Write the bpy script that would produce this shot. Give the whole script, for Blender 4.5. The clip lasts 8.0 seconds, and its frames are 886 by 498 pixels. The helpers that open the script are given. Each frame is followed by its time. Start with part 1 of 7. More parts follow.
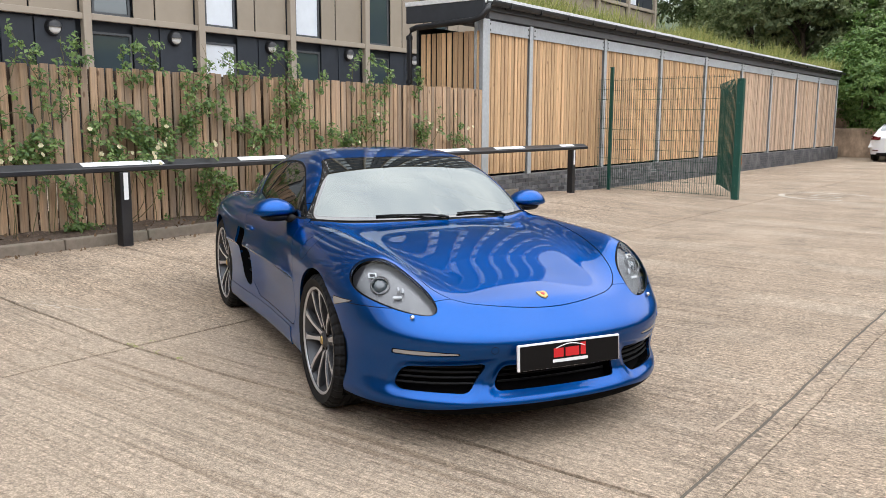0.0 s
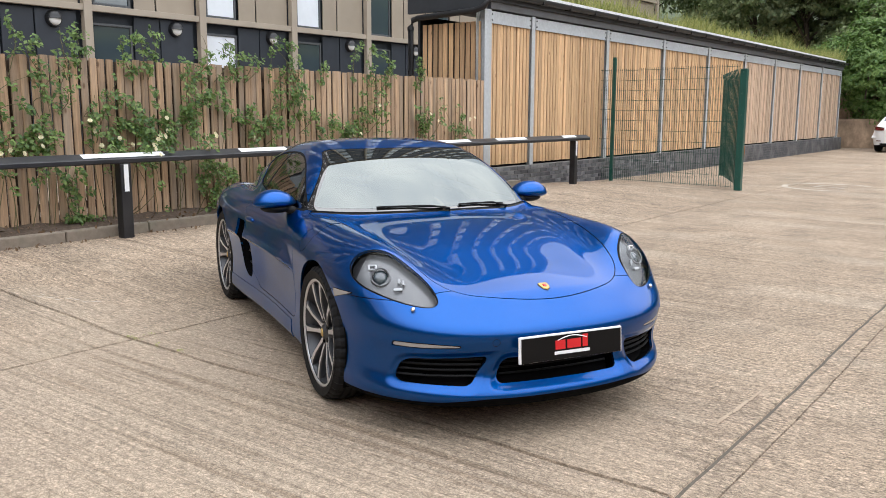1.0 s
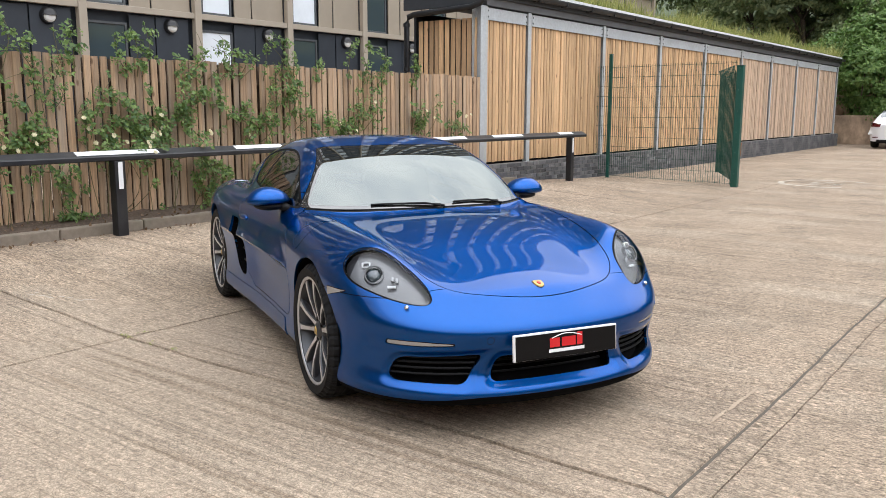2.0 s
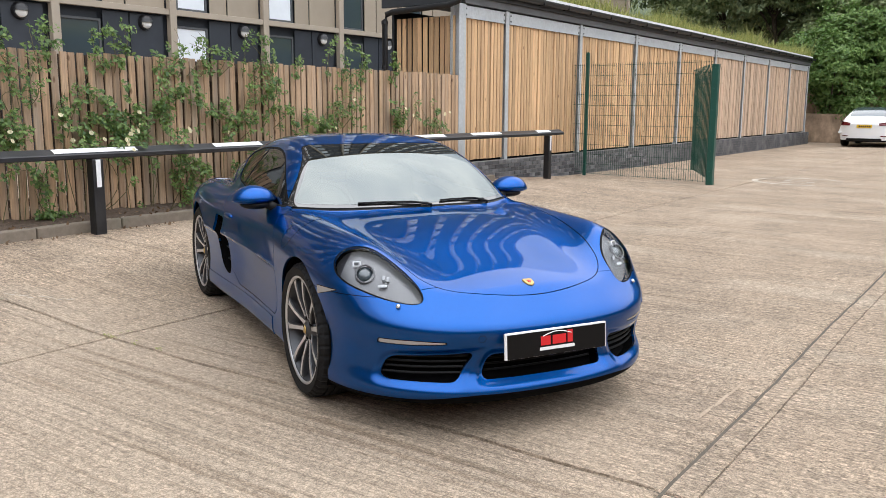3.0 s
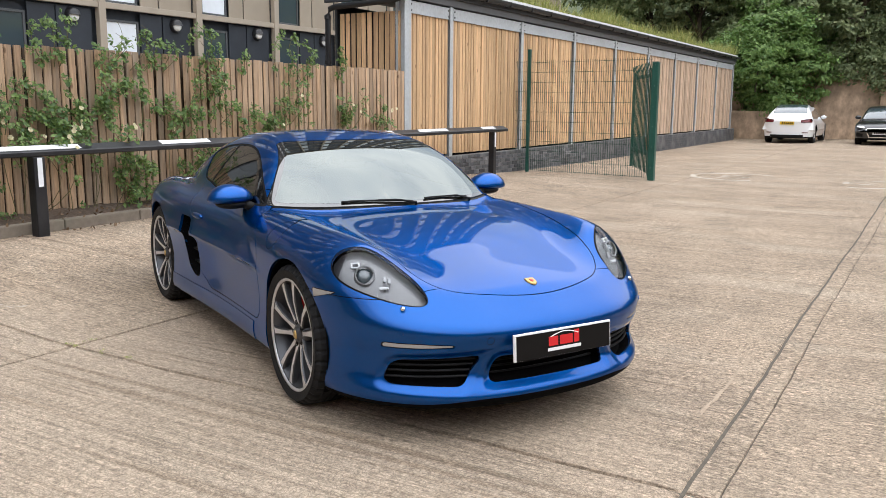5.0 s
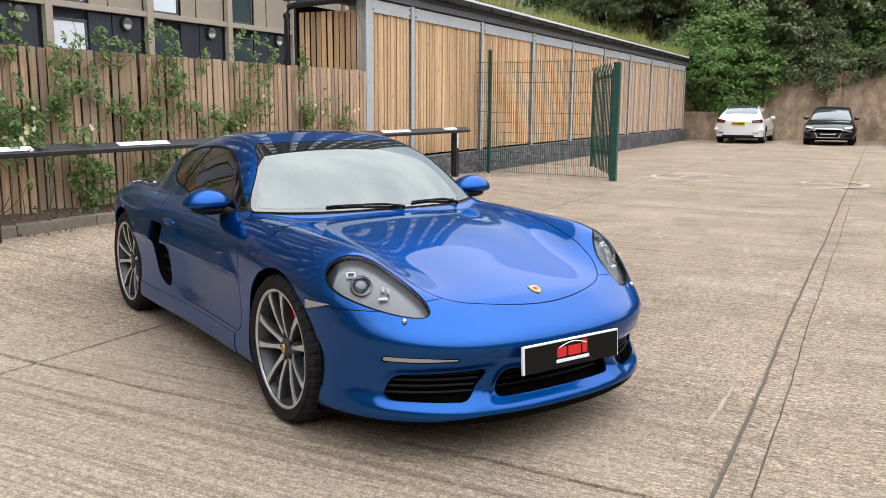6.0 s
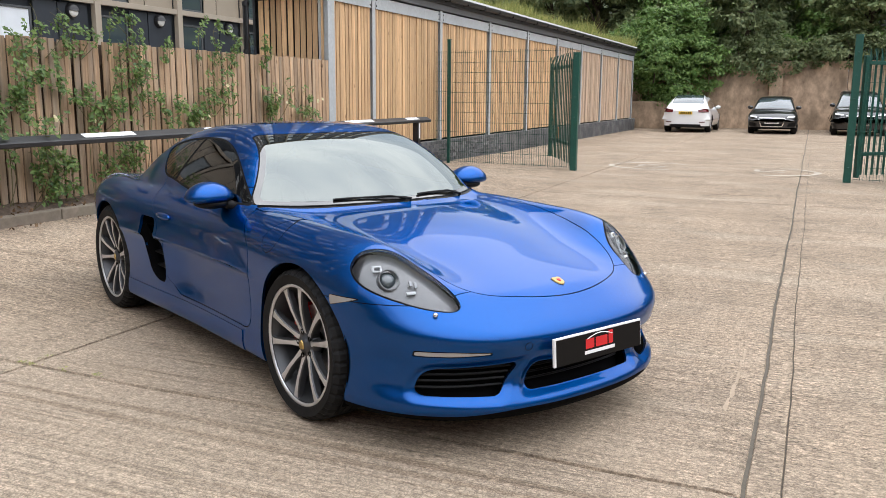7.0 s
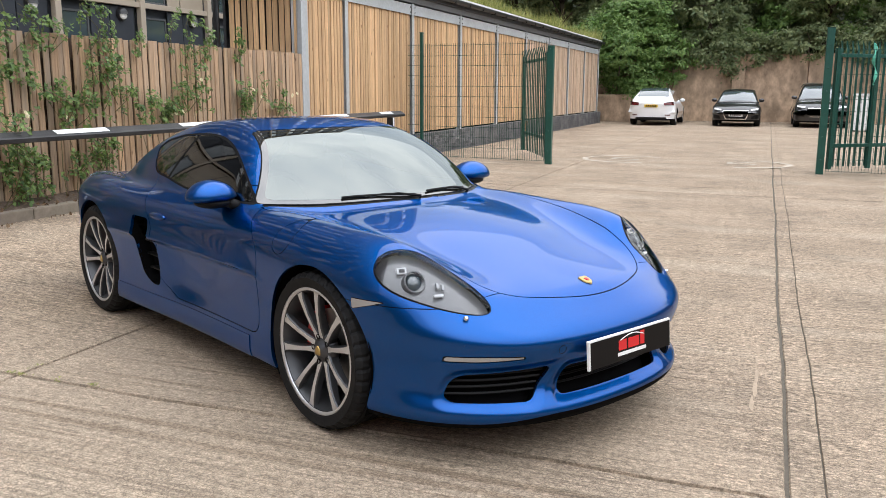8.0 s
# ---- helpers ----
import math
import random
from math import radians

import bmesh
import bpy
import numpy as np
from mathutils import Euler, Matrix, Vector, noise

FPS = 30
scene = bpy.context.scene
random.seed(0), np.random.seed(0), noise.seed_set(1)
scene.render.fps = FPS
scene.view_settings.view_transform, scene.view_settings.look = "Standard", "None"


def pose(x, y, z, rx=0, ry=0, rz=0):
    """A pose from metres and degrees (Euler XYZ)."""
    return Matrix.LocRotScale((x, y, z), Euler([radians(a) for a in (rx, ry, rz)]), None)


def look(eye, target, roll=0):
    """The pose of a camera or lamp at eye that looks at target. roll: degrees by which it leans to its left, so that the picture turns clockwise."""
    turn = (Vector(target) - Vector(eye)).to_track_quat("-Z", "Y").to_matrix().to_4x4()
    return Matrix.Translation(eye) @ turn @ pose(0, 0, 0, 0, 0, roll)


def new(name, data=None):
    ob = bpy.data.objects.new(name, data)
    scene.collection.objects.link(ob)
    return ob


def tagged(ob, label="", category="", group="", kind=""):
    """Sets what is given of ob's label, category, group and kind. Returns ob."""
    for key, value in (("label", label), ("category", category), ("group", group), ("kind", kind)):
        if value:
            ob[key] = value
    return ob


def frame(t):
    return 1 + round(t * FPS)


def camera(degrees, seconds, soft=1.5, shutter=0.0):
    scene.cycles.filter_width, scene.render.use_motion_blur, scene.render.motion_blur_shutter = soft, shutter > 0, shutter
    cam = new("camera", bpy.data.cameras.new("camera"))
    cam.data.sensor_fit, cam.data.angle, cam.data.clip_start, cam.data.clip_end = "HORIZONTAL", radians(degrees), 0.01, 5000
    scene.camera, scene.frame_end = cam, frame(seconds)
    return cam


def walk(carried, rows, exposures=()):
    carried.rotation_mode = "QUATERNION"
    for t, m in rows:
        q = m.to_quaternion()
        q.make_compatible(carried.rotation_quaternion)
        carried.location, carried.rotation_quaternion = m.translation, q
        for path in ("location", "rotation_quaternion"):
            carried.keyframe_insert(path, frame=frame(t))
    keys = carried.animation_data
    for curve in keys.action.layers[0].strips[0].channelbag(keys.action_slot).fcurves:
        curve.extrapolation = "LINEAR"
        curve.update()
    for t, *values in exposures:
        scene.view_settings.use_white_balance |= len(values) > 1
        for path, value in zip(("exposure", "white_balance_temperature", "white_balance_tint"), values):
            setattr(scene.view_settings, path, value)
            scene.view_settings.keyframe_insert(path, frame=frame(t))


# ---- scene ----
from mathutils import bvhtree

cam = camera(55.7, 8.0, soft=0.35)
PATH = [
    (0, (0.211, -1.507, 1.419), (-0.988, 0.065, 1.117), 0.3),
    (0.5, (0.212, -1.501, 1.419), (-0.987, 0.069, 1.106), 0.2),
    (1, (0.199, -1.481, 1.415), (-1.002, 0.085, 1.093), 0.2),
    (2.5, (0.197, -1.452, 1.414), (-0.985, 0.126, 1.081), 0.1),
    (3, (0.144, -1.504, 1.421), (-1.002, 0.101, 1.086), 0.3),
    (3.5, (0.063, -1.563, 1.424), (-1.037, 0.073, 1.085), 0.4),
    (4, (-0.021, -1.616, 1.416), (-1.082, 0.044, 1.071), 0.4),
    (4.5, (-0.081, -1.619, 1.417), (-1.115, 0.058, 1.071), 0.4),
    (5.8, (-0.412, -1.499, 1.398), (-1.341, 0.24, 1.062), 0.4),
    (6, (-0.464, -1.505, 1.402), (-1.368, 0.247, 1.064), 0.4),
    (6.5, (-0.642, -1.557, 1.405), (-1.48, 0.225, 1.057), 0.4),
    (7, (-0.777, -1.612, 1.406), (-1.561, 0.192, 1.045), 0.4),
    (7.5, (-0.904, -1.601, 1.405), (-1.646, 0.219, 1.035), 0.3),
    (8, (-1.065, -1.569, 1.4), (-1.765, 0.266, 1.026), 0.2),
]
walk(cam, [(t, look(eye, target, roll)) for t, eye, target, roll in PATH])

# ---- world, sun, exposure ----
world = bpy.data.worlds.new("overcast_sky")
scene.world = world
world.use_nodes = True
wn, wl = world.node_tree.nodes, world.node_tree.links
wn.clear()
w_out = wn.new("ShaderNodeOutputWorld")
w_bg = wn.new("ShaderNodeBackground")
w_sky = wn.new("ShaderNodeTexSky")
w_sky.sky_type = "NISHITA"
w_sky.sun_disc = False
w_sky.sun_elevation, w_sky.sun_rotation = radians(68), radians(76)
w_co = wn.new("ShaderNodeTexCoord")
w_map = wn.new("ShaderNodeMapping")
w_map.inputs["Scale"].default_value = (1.0, 1.0, 2.2)
w_noise = wn.new("ShaderNodeTexNoise")
w_noise.inputs["Scale"].default_value, w_noise.inputs["Detail"].default_value = 2.2, 5.0
w_ramp = wn.new("ShaderNodeValToRGB")
w_ramp.color_ramp.elements[0].position, w_ramp.color_ramp.elements[0].color = 0.34, (5.2, 5.6, 6.3, 1)
w_ramp.color_ramp.elements[1].position, w_ramp.color_ramp.elements[1].color = 0.66, (9.0, 9.1, 9.2, 1)
w_mix = wn.new("ShaderNodeMix")
w_mix.data_type = "RGBA"
w_mix.inputs["Factor"].default_value = 0.72
wl.new(w_co.outputs["Generated"], w_map.inputs["Vector"])
wl.new(w_map.outputs["Vector"], w_noise.inputs["Vector"])
wl.new(w_noise.outputs["Fac"], w_ramp.inputs["Fac"])
wl.new(w_sky.outputs["Color"], w_mix.inputs["A"])
wl.new(w_ramp.outputs["Color"], w_mix.inputs["B"])
w_sep = wn.new("ShaderNodeSeparateXYZ")
wl.new(w_co.outputs["Generated"], w_sep.inputs[0])
w_grad = wn.new("ShaderNodeMapRange")
w_grad.inputs["From Min"].default_value, w_grad.inputs["From Max"].default_value = 0.0, 1.0
w_grad.inputs["To Min"].default_value, w_grad.inputs["To Max"].default_value = 0.62, 2.0
wl.new(w_sep.outputs["Z"], w_grad.inputs["Value"])
w_mul = wn.new("ShaderNodeMix")
w_mul.data_type, w_mul.blend_type = "RGBA", "MULTIPLY"
w_mul.inputs["Factor"].default_value = 1.0
wl.new(w_mix.outputs["Result"], w_mul.inputs["A"])
wl.new(w_grad.outputs[0], w_mul.inputs["B"])
wl.new(w_mul.outputs["Result"], w_bg.inputs["Color"])
w_bg.inputs["Strength"].default_value = 0.15
wl.new(w_bg.outputs["Background"], w_out.inputs["Surface"])

sun = new("sun", bpy.data.lights.new("sun", "SUN"))
sun.data.energy, sun.data.angle, sun.data.color = 1.5, radians(125), (1.0, 0.96, 0.9)
sun.matrix_world = look((8, 2, 20), (0, 0, 0))
scene.view_settings.exposure = 0.48


# ---- materials ----
def material(name, base=(0.5, 0.5, 0.5), rough=0.5, metal=0.0, var=0.0, scale=8.0, stretch=(1, 1, 1), bump=0.0, bump_scale=60.0,
             dark=None, dark_scale=1.2, dark_amount=0.0, piece=0.0, coat=0.0, spec=0.5, rough_var=0.0, knots=0.0):
    """A painted or natural surface: grain, stains at a larger scale, relief, and a shift from piece to piece."""
    m = bpy.data.materials.new(name)
    m.use_nodes = True
    n, l = m.node_tree.nodes, m.node_tree.links
    b = n["Principled BSDF"]
    b.inputs["Roughness"].default_value, b.inputs["Metallic"].default_value = rough, metal
    b.inputs["Coat Weight"].default_value = coat
    b.inputs["Specular IOR Level"].default_value = spec
    b.inputs["Base Color"].default_value = (*base, 1)
    co = n.new("ShaderNodeTexCoord")
    mp = n.new("ShaderNodeMapping")
    mp.inputs["Scale"].default_value = stretch
    l.new(co.outputs["Object"], mp.inputs["Vector"])
    colour = None
    info = n.new("ShaderNodeObjectInfo")
    shift = n.new("ShaderNodeVectorMath")
    shift.operation = "ADD"
    sc = n.new("ShaderNodeVectorMath")
    sc.operation = "SCALE"
    sc.inputs["Scale"].default_value = 37.0
    comb = n.new("ShaderNodeCombineXYZ")
    for k in "XYZ":
        l.new(info.outputs["Random"], comb.inputs[k])
    l.new(comb.outputs[0], sc.inputs[0])
    l.new(mp.outputs[0], shift.inputs[0])
    l.new(sc.outputs[0], shift.inputs[1])
    vec = shift.outputs[0]
    if var > 0:
        t = n.new("ShaderNodeTexNoise")
        t.inputs["Scale"].default_value, t.inputs["Detail"].default_value, t.inputs["Roughness"].default_value = scale, 6, 0.65
        l.new(vec, t.inputs["Vector"])
        r = n.new("ShaderNodeMapRange")
        r.inputs["From Min"].default_value, r.inputs["From Max"].default_value = 0.25, 0.75
        r.inputs["To Min"].default_value, r.inputs["To Max"].default_value = 1 - var, 1 + var
        l.new(t.outputs["Fac"], r.inputs["Value"])
        mul = n.new("ShaderNodeMix")
        mul.data_type, mul.blend_type = "RGBA", "MULTIPLY"
        mul.inputs["Factor"].default_value = 1
        mul.inputs["A"].default_value = (*base, 1)
        l.new(r.outputs[0], mul.inputs["B"])
        colour = mul.outputs["Result"]
    if dark is not None:
        t = n.new("ShaderNodeTexNoise")
        t.inputs["Scale"].default_value, t.inputs["Detail"].default_value = dark_scale, 5
        l.new(vec, t.inputs["Vector"])
        r = n.new("ShaderNodeMapRange")
        r.inputs["From Min"].default_value, r.inputs["From Max"].default_value = 0.45, 0.7
        r.inputs["To Max"].default_value = dark_amount
        l.new(t.outputs["Fac"], r.inputs["Value"])
        mx = n.new("ShaderNodeMix")
        mx.data_type = "RGBA"
        l.new(r.outputs[0], mx.inputs["Factor"])
        if colour:
            l.new(colour, mx.inputs["A"])
        else:
            mx.inputs["A"].default_value = (*base, 1)
        mx.inputs["B"].default_value = (*dark, 1)
        colour = mx.outputs["Result"]
    if knots > 0:
        kv = n.new("ShaderNodeTexVoronoi")
        kv.inputs["Scale"].default_value = knots
        ks = n.new("ShaderNodeVectorMath")
        ks.operation = "MULTIPLY"
        ks.inputs[1].default_value = (1.0, 1.0, 0.45)
        kp = n.new("ShaderNodeVectorMath")
        kp.operation = "ADD"
        l.new(co.outputs["Object"], ks.inputs[0])
        l.new(ks.outputs[0], kp.inputs[0])
        l.new(sc.outputs[0], kp.inputs[1])
        l.new(kp.outputs[0], kv.inputs["Vector"])
        r = n.new("ShaderNodeMapRange")
        for key, v in zip(("From Min", "From Max", "To Min", "To Max"), (0.05, 0.11, 0.8, 0.0)):
            r.inputs[key].default_value = v
        l.new(kv.outputs["Distance"], r.inputs["Value"])
        mx = n.new("ShaderNodeMix")
        mx.data_type = "RGBA"
        l.new(r.outputs[0], mx.inputs["Factor"])
        if colour:
            l.new(colour, mx.inputs["A"])
        else:
            mx.inputs["A"].default_value = (*base, 1)
        mx.inputs["B"].default_value = (base[0] * 0.3, base[1] * 0.24, base[2] * 0.2, 1)
        colour = mx.outputs["Result"]
    if piece > 0:
        r = n.new("ShaderNodeMapRange")
        r.inputs["To Min"].default_value, r.inputs["To Max"].default_value = 1 - piece, 1 + piece
        l.new(info.outputs["Random"], r.inputs["Value"])
        mul = n.new("ShaderNodeMix")
        mul.data_type, mul.blend_type = "RGBA", "MULTIPLY"
        mul.inputs["Factor"].default_value = 1
        if colour:
            l.new(colour, mul.inputs["A"])
        else:
            mul.inputs["A"].default_value = (*base, 1)
        l.new(r.outputs[0], mul.inputs["B"])
        colour = mul.outputs["Result"]
    if colour:
        l.new(colour, b.inputs["Base Color"])
    if bump > 0 or rough_var > 0:
        t = n.new("ShaderNodeTexNoise")
        t.inputs["Scale"].default_value, t.inputs["Detail"].default_value = bump_scale, 4
        l.new(vec, t.inputs["Vector"])
        if bump > 0:
            bp = n.new("ShaderNodeBump")
            bp.inputs["Strength"].default_value, bp.inputs["Distance"].default_value = bump, 0.01
            l.new(t.outputs["Fac"], bp.inputs["Height"])
            l.new(bp.outputs[0], b.inputs["Normal"])
        if rough_var > 0:
            r = n.new("ShaderNodeMapRange")
            r.inputs["To Min"].default_value, r.inputs["To Max"].default_value = rough - rough_var, rough + rough_var
            l.new(t.outputs["Fac"], r.inputs["Value"])
            l.new(r.outputs[0], b.inputs["Roughness"])
    return m


def leaf_material(name, a, b_col, rough=0.5, trans=0.35):
    """Leaves that differ one from the next, a little light passing through them."""
    m = bpy.data.materials.new(name)
    m.use_nodes = True
    n, l = m.node_tree.nodes, m.node_tree.links
    b = n["Principled BSDF"]
    b.inputs["Roughness"].default_value = rough
    g = n.new("ShaderNodeNewGeometry")
    mx = n.new("ShaderNodeMix")
    mx.data_type = "RGBA"
    mx.inputs["A"].default_value, mx.inputs["B"].default_value = (*a, 1), (*b_col, 1)
    l.new(g.outputs["Random Per Island"], mx.inputs["Factor"])
    l.new(mx.outputs["Result"], b.inputs["Base Color"])
    tr = n.new("ShaderNodeBsdfTranslucent")
    l.new(mx.outputs["Result"], tr.inputs["Color"])
    ms = n.new("ShaderNodeMixShader")
    ms.inputs[0].default_value = trans
    l.new(b.outputs[0], ms.inputs[1])
    l.new(tr.outputs[0], ms.inputs[2])
    l.new(ms.outputs[0], n["Material Output"].inputs["Surface"])
    return m


def glass_material(name, tint=(0.75, 0.8, 0.8), clear=0.5, rough=0.0, ior=1.55, under=None, sheen=(1, 1, 1)):
    """Thin tinted glass: a clear sheet under a mirror-like surface."""
    m = bpy.data.materials.new(name)
    m.use_nodes = True
    n, l = m.node_tree.nodes, m.node_tree.links
    n.remove(n["Principled BSDF"])
    tr = n.new("ShaderNodeBsdfTransparent" if under is None else "ShaderNodeBsdfDiffuse")
    tr.inputs["Color"].default_value = (*[c * clear for c in tint], 1) if under is None else (*under, 1)
    gl = n.new("ShaderNodeBsdfGlossy")
    gl.inputs["Roughness"].default_value = rough
    gl.inputs["Color"].default_value = (*sheen, 1)
    fr = n.new("ShaderNodeFresnel")
    fr.inputs["IOR"].default_value = ior
    mx = n.new("ShaderNodeMixShader")
    l.new(fr.outputs[0], mx.inputs[0])
    l.new(tr.outputs[0], mx.inputs[1])
    l.new(gl.outputs[0], mx.inputs[2])
    l.new(mx.outputs[0], n["Material Output"].inputs["Surface"])
    return m


def concrete_ground():
    m = bpy.data.materials.new("brushed_concrete")
    m.use_nodes = True
    n, l = m.node_tree.nodes, m.node_tree.links
    b = n["Principled BSDF"]
    b.inputs["Roughness"].default_value = 0.85
    b.inputs["Specular IOR Level"].default_value = 0.3
    co = n.new("ShaderNodeTexCoord")

    def tex(scale, detail, stretch=(1, 1, 1), rough=0.6):
        mp = n.new("ShaderNodeMapping")
        mp.inputs["Scale"].default_value = stretch
        t = n.new("ShaderNodeTexNoise")
        t.inputs["Scale"].default_value, t.inputs["Detail"].default_value, t.inputs["Roughness"].default_value = scale, detail, rough
        l.new(co.outputs["Object"], mp.inputs["Vector"])
        l.new(mp.outputs[0], t.inputs["Vector"])
        return t.outputs["Fac"]

    def ramp(src, lo, hi, a, c):
        r = n.new("ShaderNodeMapRange")
        for k, v in zip(("From Min", "From Max", "To Min", "To Max"), (lo, hi, a, c)):
            r.inputs[k].default_value = v
        l.new(src, r.inputs["Value"])
        return r.outputs[0]

    def mix(fac, a, c, mode="MIX"):
        x = n.new("ShaderNodeMix")
        x.data_type, x.blend_type = "RGBA", mode
        for key, v in (("Factor", fac), ("A", a), ("B", c)):
            if isinstance(v, tuple):
                x.inputs[key].default_value = (*v, 1)
            elif isinstance(v, (int, float)):
                x.inputs[key].default_value = v
            else:
                l.new(v, x.inputs[key])
        return x.outputs["Result"]

    blotch = ramp(tex(0.55, 6), 0.38, 0.68, 0, 1)
    col = mix(blotch, (0.466, 0.358, 0.26), (0.367, 0.28, 0.201))
    stain = ramp(tex(1.5, 9, rough=0.75), 0.48, 0.68, 0, 0.58)
    col = mix(stain, col, (0.19, 0.155, 0.118))
    streak = tex(6.0, 6, (0.3, 6.0, 1), 0.72)
    where = ramp(tex(0.8, 4), 0.4, 0.62, 0.15, 1.0)
    col = mix(where, col, mix(1.0, col, ramp(streak, 0.36, 0.64, 0.76, 1.18), "MULTIPLY"))
    grit = tex(38.0, 4, (0.8, 1.25, 1), 0.8)
    col = mix(1.0, col, ramp(grit, 0.38, 0.62, 0.6, 1.3), "MULTIPLY")
    wear = ramp(tex(0.9, 5, (0.5, 1.4, 1)), 0.5, 0.64, 0, 0.32)
    col = mix(wear, col, (0.55, 0.46, 0.355))
    pits = ramp(tex(55.0, 4, (0.8, 1.2, 1), 0.75), 0.55, 0.63, 0, 0.85)
    col = mix(pits, col, (0.13, 0.105, 0.08))
    speck = tex(85.0, 4, (0.8, 1.2, 1), 0.75)
    col = mix(1.0, col, ramp(speck, 0.38, 0.62, 0.62, 1.38), "MULTIPLY")
    fine = tex(24.0, 5, (0.6, 2.0, 1))
    col = mix(1.0, col, ramp(fine, 0.34, 0.66, 0.7, 1.3), "MULTIPLY")
    # tamped lines and exposed aggregate
    tamp = ramp(tex(1.0, 3, (0.22, 17.0, 1), 0.6), 0.36, 0.45, 0.0, 1.0)
    lines = mix(ramp(tex(0.45, 3), 0.42, 0.6, 0.15, 0.85), (1, 1, 1), mix(tamp, (0.66, 0.63, 0.6), (1, 1, 1)))
    ridge = ramp(tex(1.0, 4, (0.6, 44.0, 1), 0.7), 0.38, 0.56, 0.74, 1.1)
    ridges = mix(ramp(tex(0.6, 4, rough=0.6), 0.4, 0.6, 0.2, 1.0), (1, 1, 1), ridge)
    lines = mix(1.0, lines, ridges, "MULTIPLY")
    col = mix(1.0, col, lines, "MULTIPLY")
    cell = n.new("ShaderNodeTexVoronoi")
    cell.feature = "DISTANCE_TO_EDGE"
    cell.inputs["Scale"].default_value = 58.0
    bend = n.new("ShaderNodeVectorMath")
    bend.operation = "MULTIPLY_ADD"
    warp = n.new("ShaderNodeTexNoise")
    warp.inputs["Scale"].default_value, warp.inputs["Detail"].default_value = 22.0, 5.0
    l.new(co.outputs["Object"], warp.inputs["Vector"])
    l.new(warp.outputs["Color"], bend.inputs[0])
    bend.inputs[1].default_value = (0.085, 0.06, 0.05)
    l.new(co.outputs["Object"], bend.inputs[2])
    l.new(bend.outputs[0], cell.inputs["Vector"])
    edge = ramp(cell.outputs["Distance"], 0.0, 0.16, 0.68, 1.1)
    rough_zone = ramp(tex(0.7, 6, rough=0.7), 0.4, 0.58, 0.1, 1.0)
    col = mix(rough_zone, col, mix(1.0, col, edge, "MULTIPLY"))
    # pale aggregate in a broad patch; its colour also brightens ground beside the car
    near = n.new("ShaderNodeMapping")
    near.inputs["Location"].default_value, near.inputs["Scale"].default_value = (0.95, -0.18, 0), (0.3, 0.42, 0.0)
    l.new(co.outputs["Object"], near.inputs["Vector"])
    dist = n.new("ShaderNodeVectorMath")
    dist.operation = "LENGTH"
    l.new(near.outputs[0], dist.inputs[0])
    fade = n.new("ShaderNodeMath")
    fade.operation = "MULTIPLY_ADD"
    l.new(tex(1.3, 5, rough=0.65), fade.inputs[0])
    fade.inputs[1].default_value = 1.6
    l.new(dist.outputs["Value"], fade.inputs[2])
    bright_patch = ramp(fade.outputs[0], 1.2, 1.95, 0.7, 0.0)
    pale = mix(1.0, (0.53, 0.425, 0.32), ramp(cell.outputs["Distance"], 0.0, 0.2, 0.6, 1.1), "MULTIPLY")
    pale = mix(1.0, pale, ramp(tex(30.0, 5, rough=0.75), 0.35, 0.65, 0.62, 1.3), "MULTIPLY")
    pale = mix(1.0, pale, lines, "MULTIPLY")
    col = mix(bright_patch, col, pale)
    l.new(col, b.inputs["Base Color"])
    add = n.new("ShaderNodeMath")
    add.operation = "ADD"
    l.new(edge, add.inputs[0])
    l.new(speck, add.inputs[1])
    bp = n.new("ShaderNodeBump")
    bp.inputs["Strength"].default_value, bp.inputs["Distance"].default_value = 0.8, 0.01
    l.new(add.outputs[0], bp.inputs["Height"])
    l.new(bp.outputs[0], b.inputs["Normal"])
    return m


M_GROUND = concrete_ground()
M_JOINT = material("joint_dirt", (0.10, 0.085, 0.065), 0.95, var=0.3, scale=30)
M_KERB = material("kerb_concrete", (0.2, 0.165, 0.128), 0.9, var=0.22, scale=14, bump=0.4, bump_scale=80, dark=(0.16, 0.15, 0.11), dark_scale=3, dark_amount=0.7, piece=0.1)
M_SOIL = material("soil", (0.085, 0.06, 0.042), 1.0, var=0.5, scale=22, bump=0.8, bump_scale=40)
M_BOARD = material("fence_timber", (0.42, 0.28, 0.172), 0.8, var=0.42, scale=9, stretch=(6, 6, 0.4), bump=0.35, bump_scale=30, dark=(0.3, 0.245, 0.19), dark_scale=1.3, dark_amount=0.8, piece=0.26, knots=6.0)
# timber darkened to stand for the shade behind the front boards
M_BOARD_SHADED = material("shaded_rear_timber", (0.075, 0.048, 0.031), 0.85, var=0.3, scale=5, stretch=(6, 6, 0.5))
SLAT_LOOK = dict(rough=0.7, var=0.32, scale=9, stretch=(7, 7, 0.35), bump=0.2, bump_scale=40, dark_scale=1.0, dark_amount=0.6, piece=0.24, knots=5.5)
M_SLAT = material("larch_slat", (0.59, 0.385, 0.21), dark=(0.4, 0.25, 0.14), **SLAT_LOOK)
M_SLAT_GREY = material("weathered_larch_slat", (0.54, 0.39, 0.275), dark=(0.4, 0.3, 0.22), **SLAT_LOOK)
# near-black colour standing for the shade seen between the slats
M_GAP_SHADE = material("slat_gap_shade", (0.009, 0.009, 0.01), 0.9, var=0.2, scale=6, spec=0.1)
M_SOFFIT = material("grey_soffit", (0.115, 0.12, 0.128), 0.6, var=0.15, scale=5)
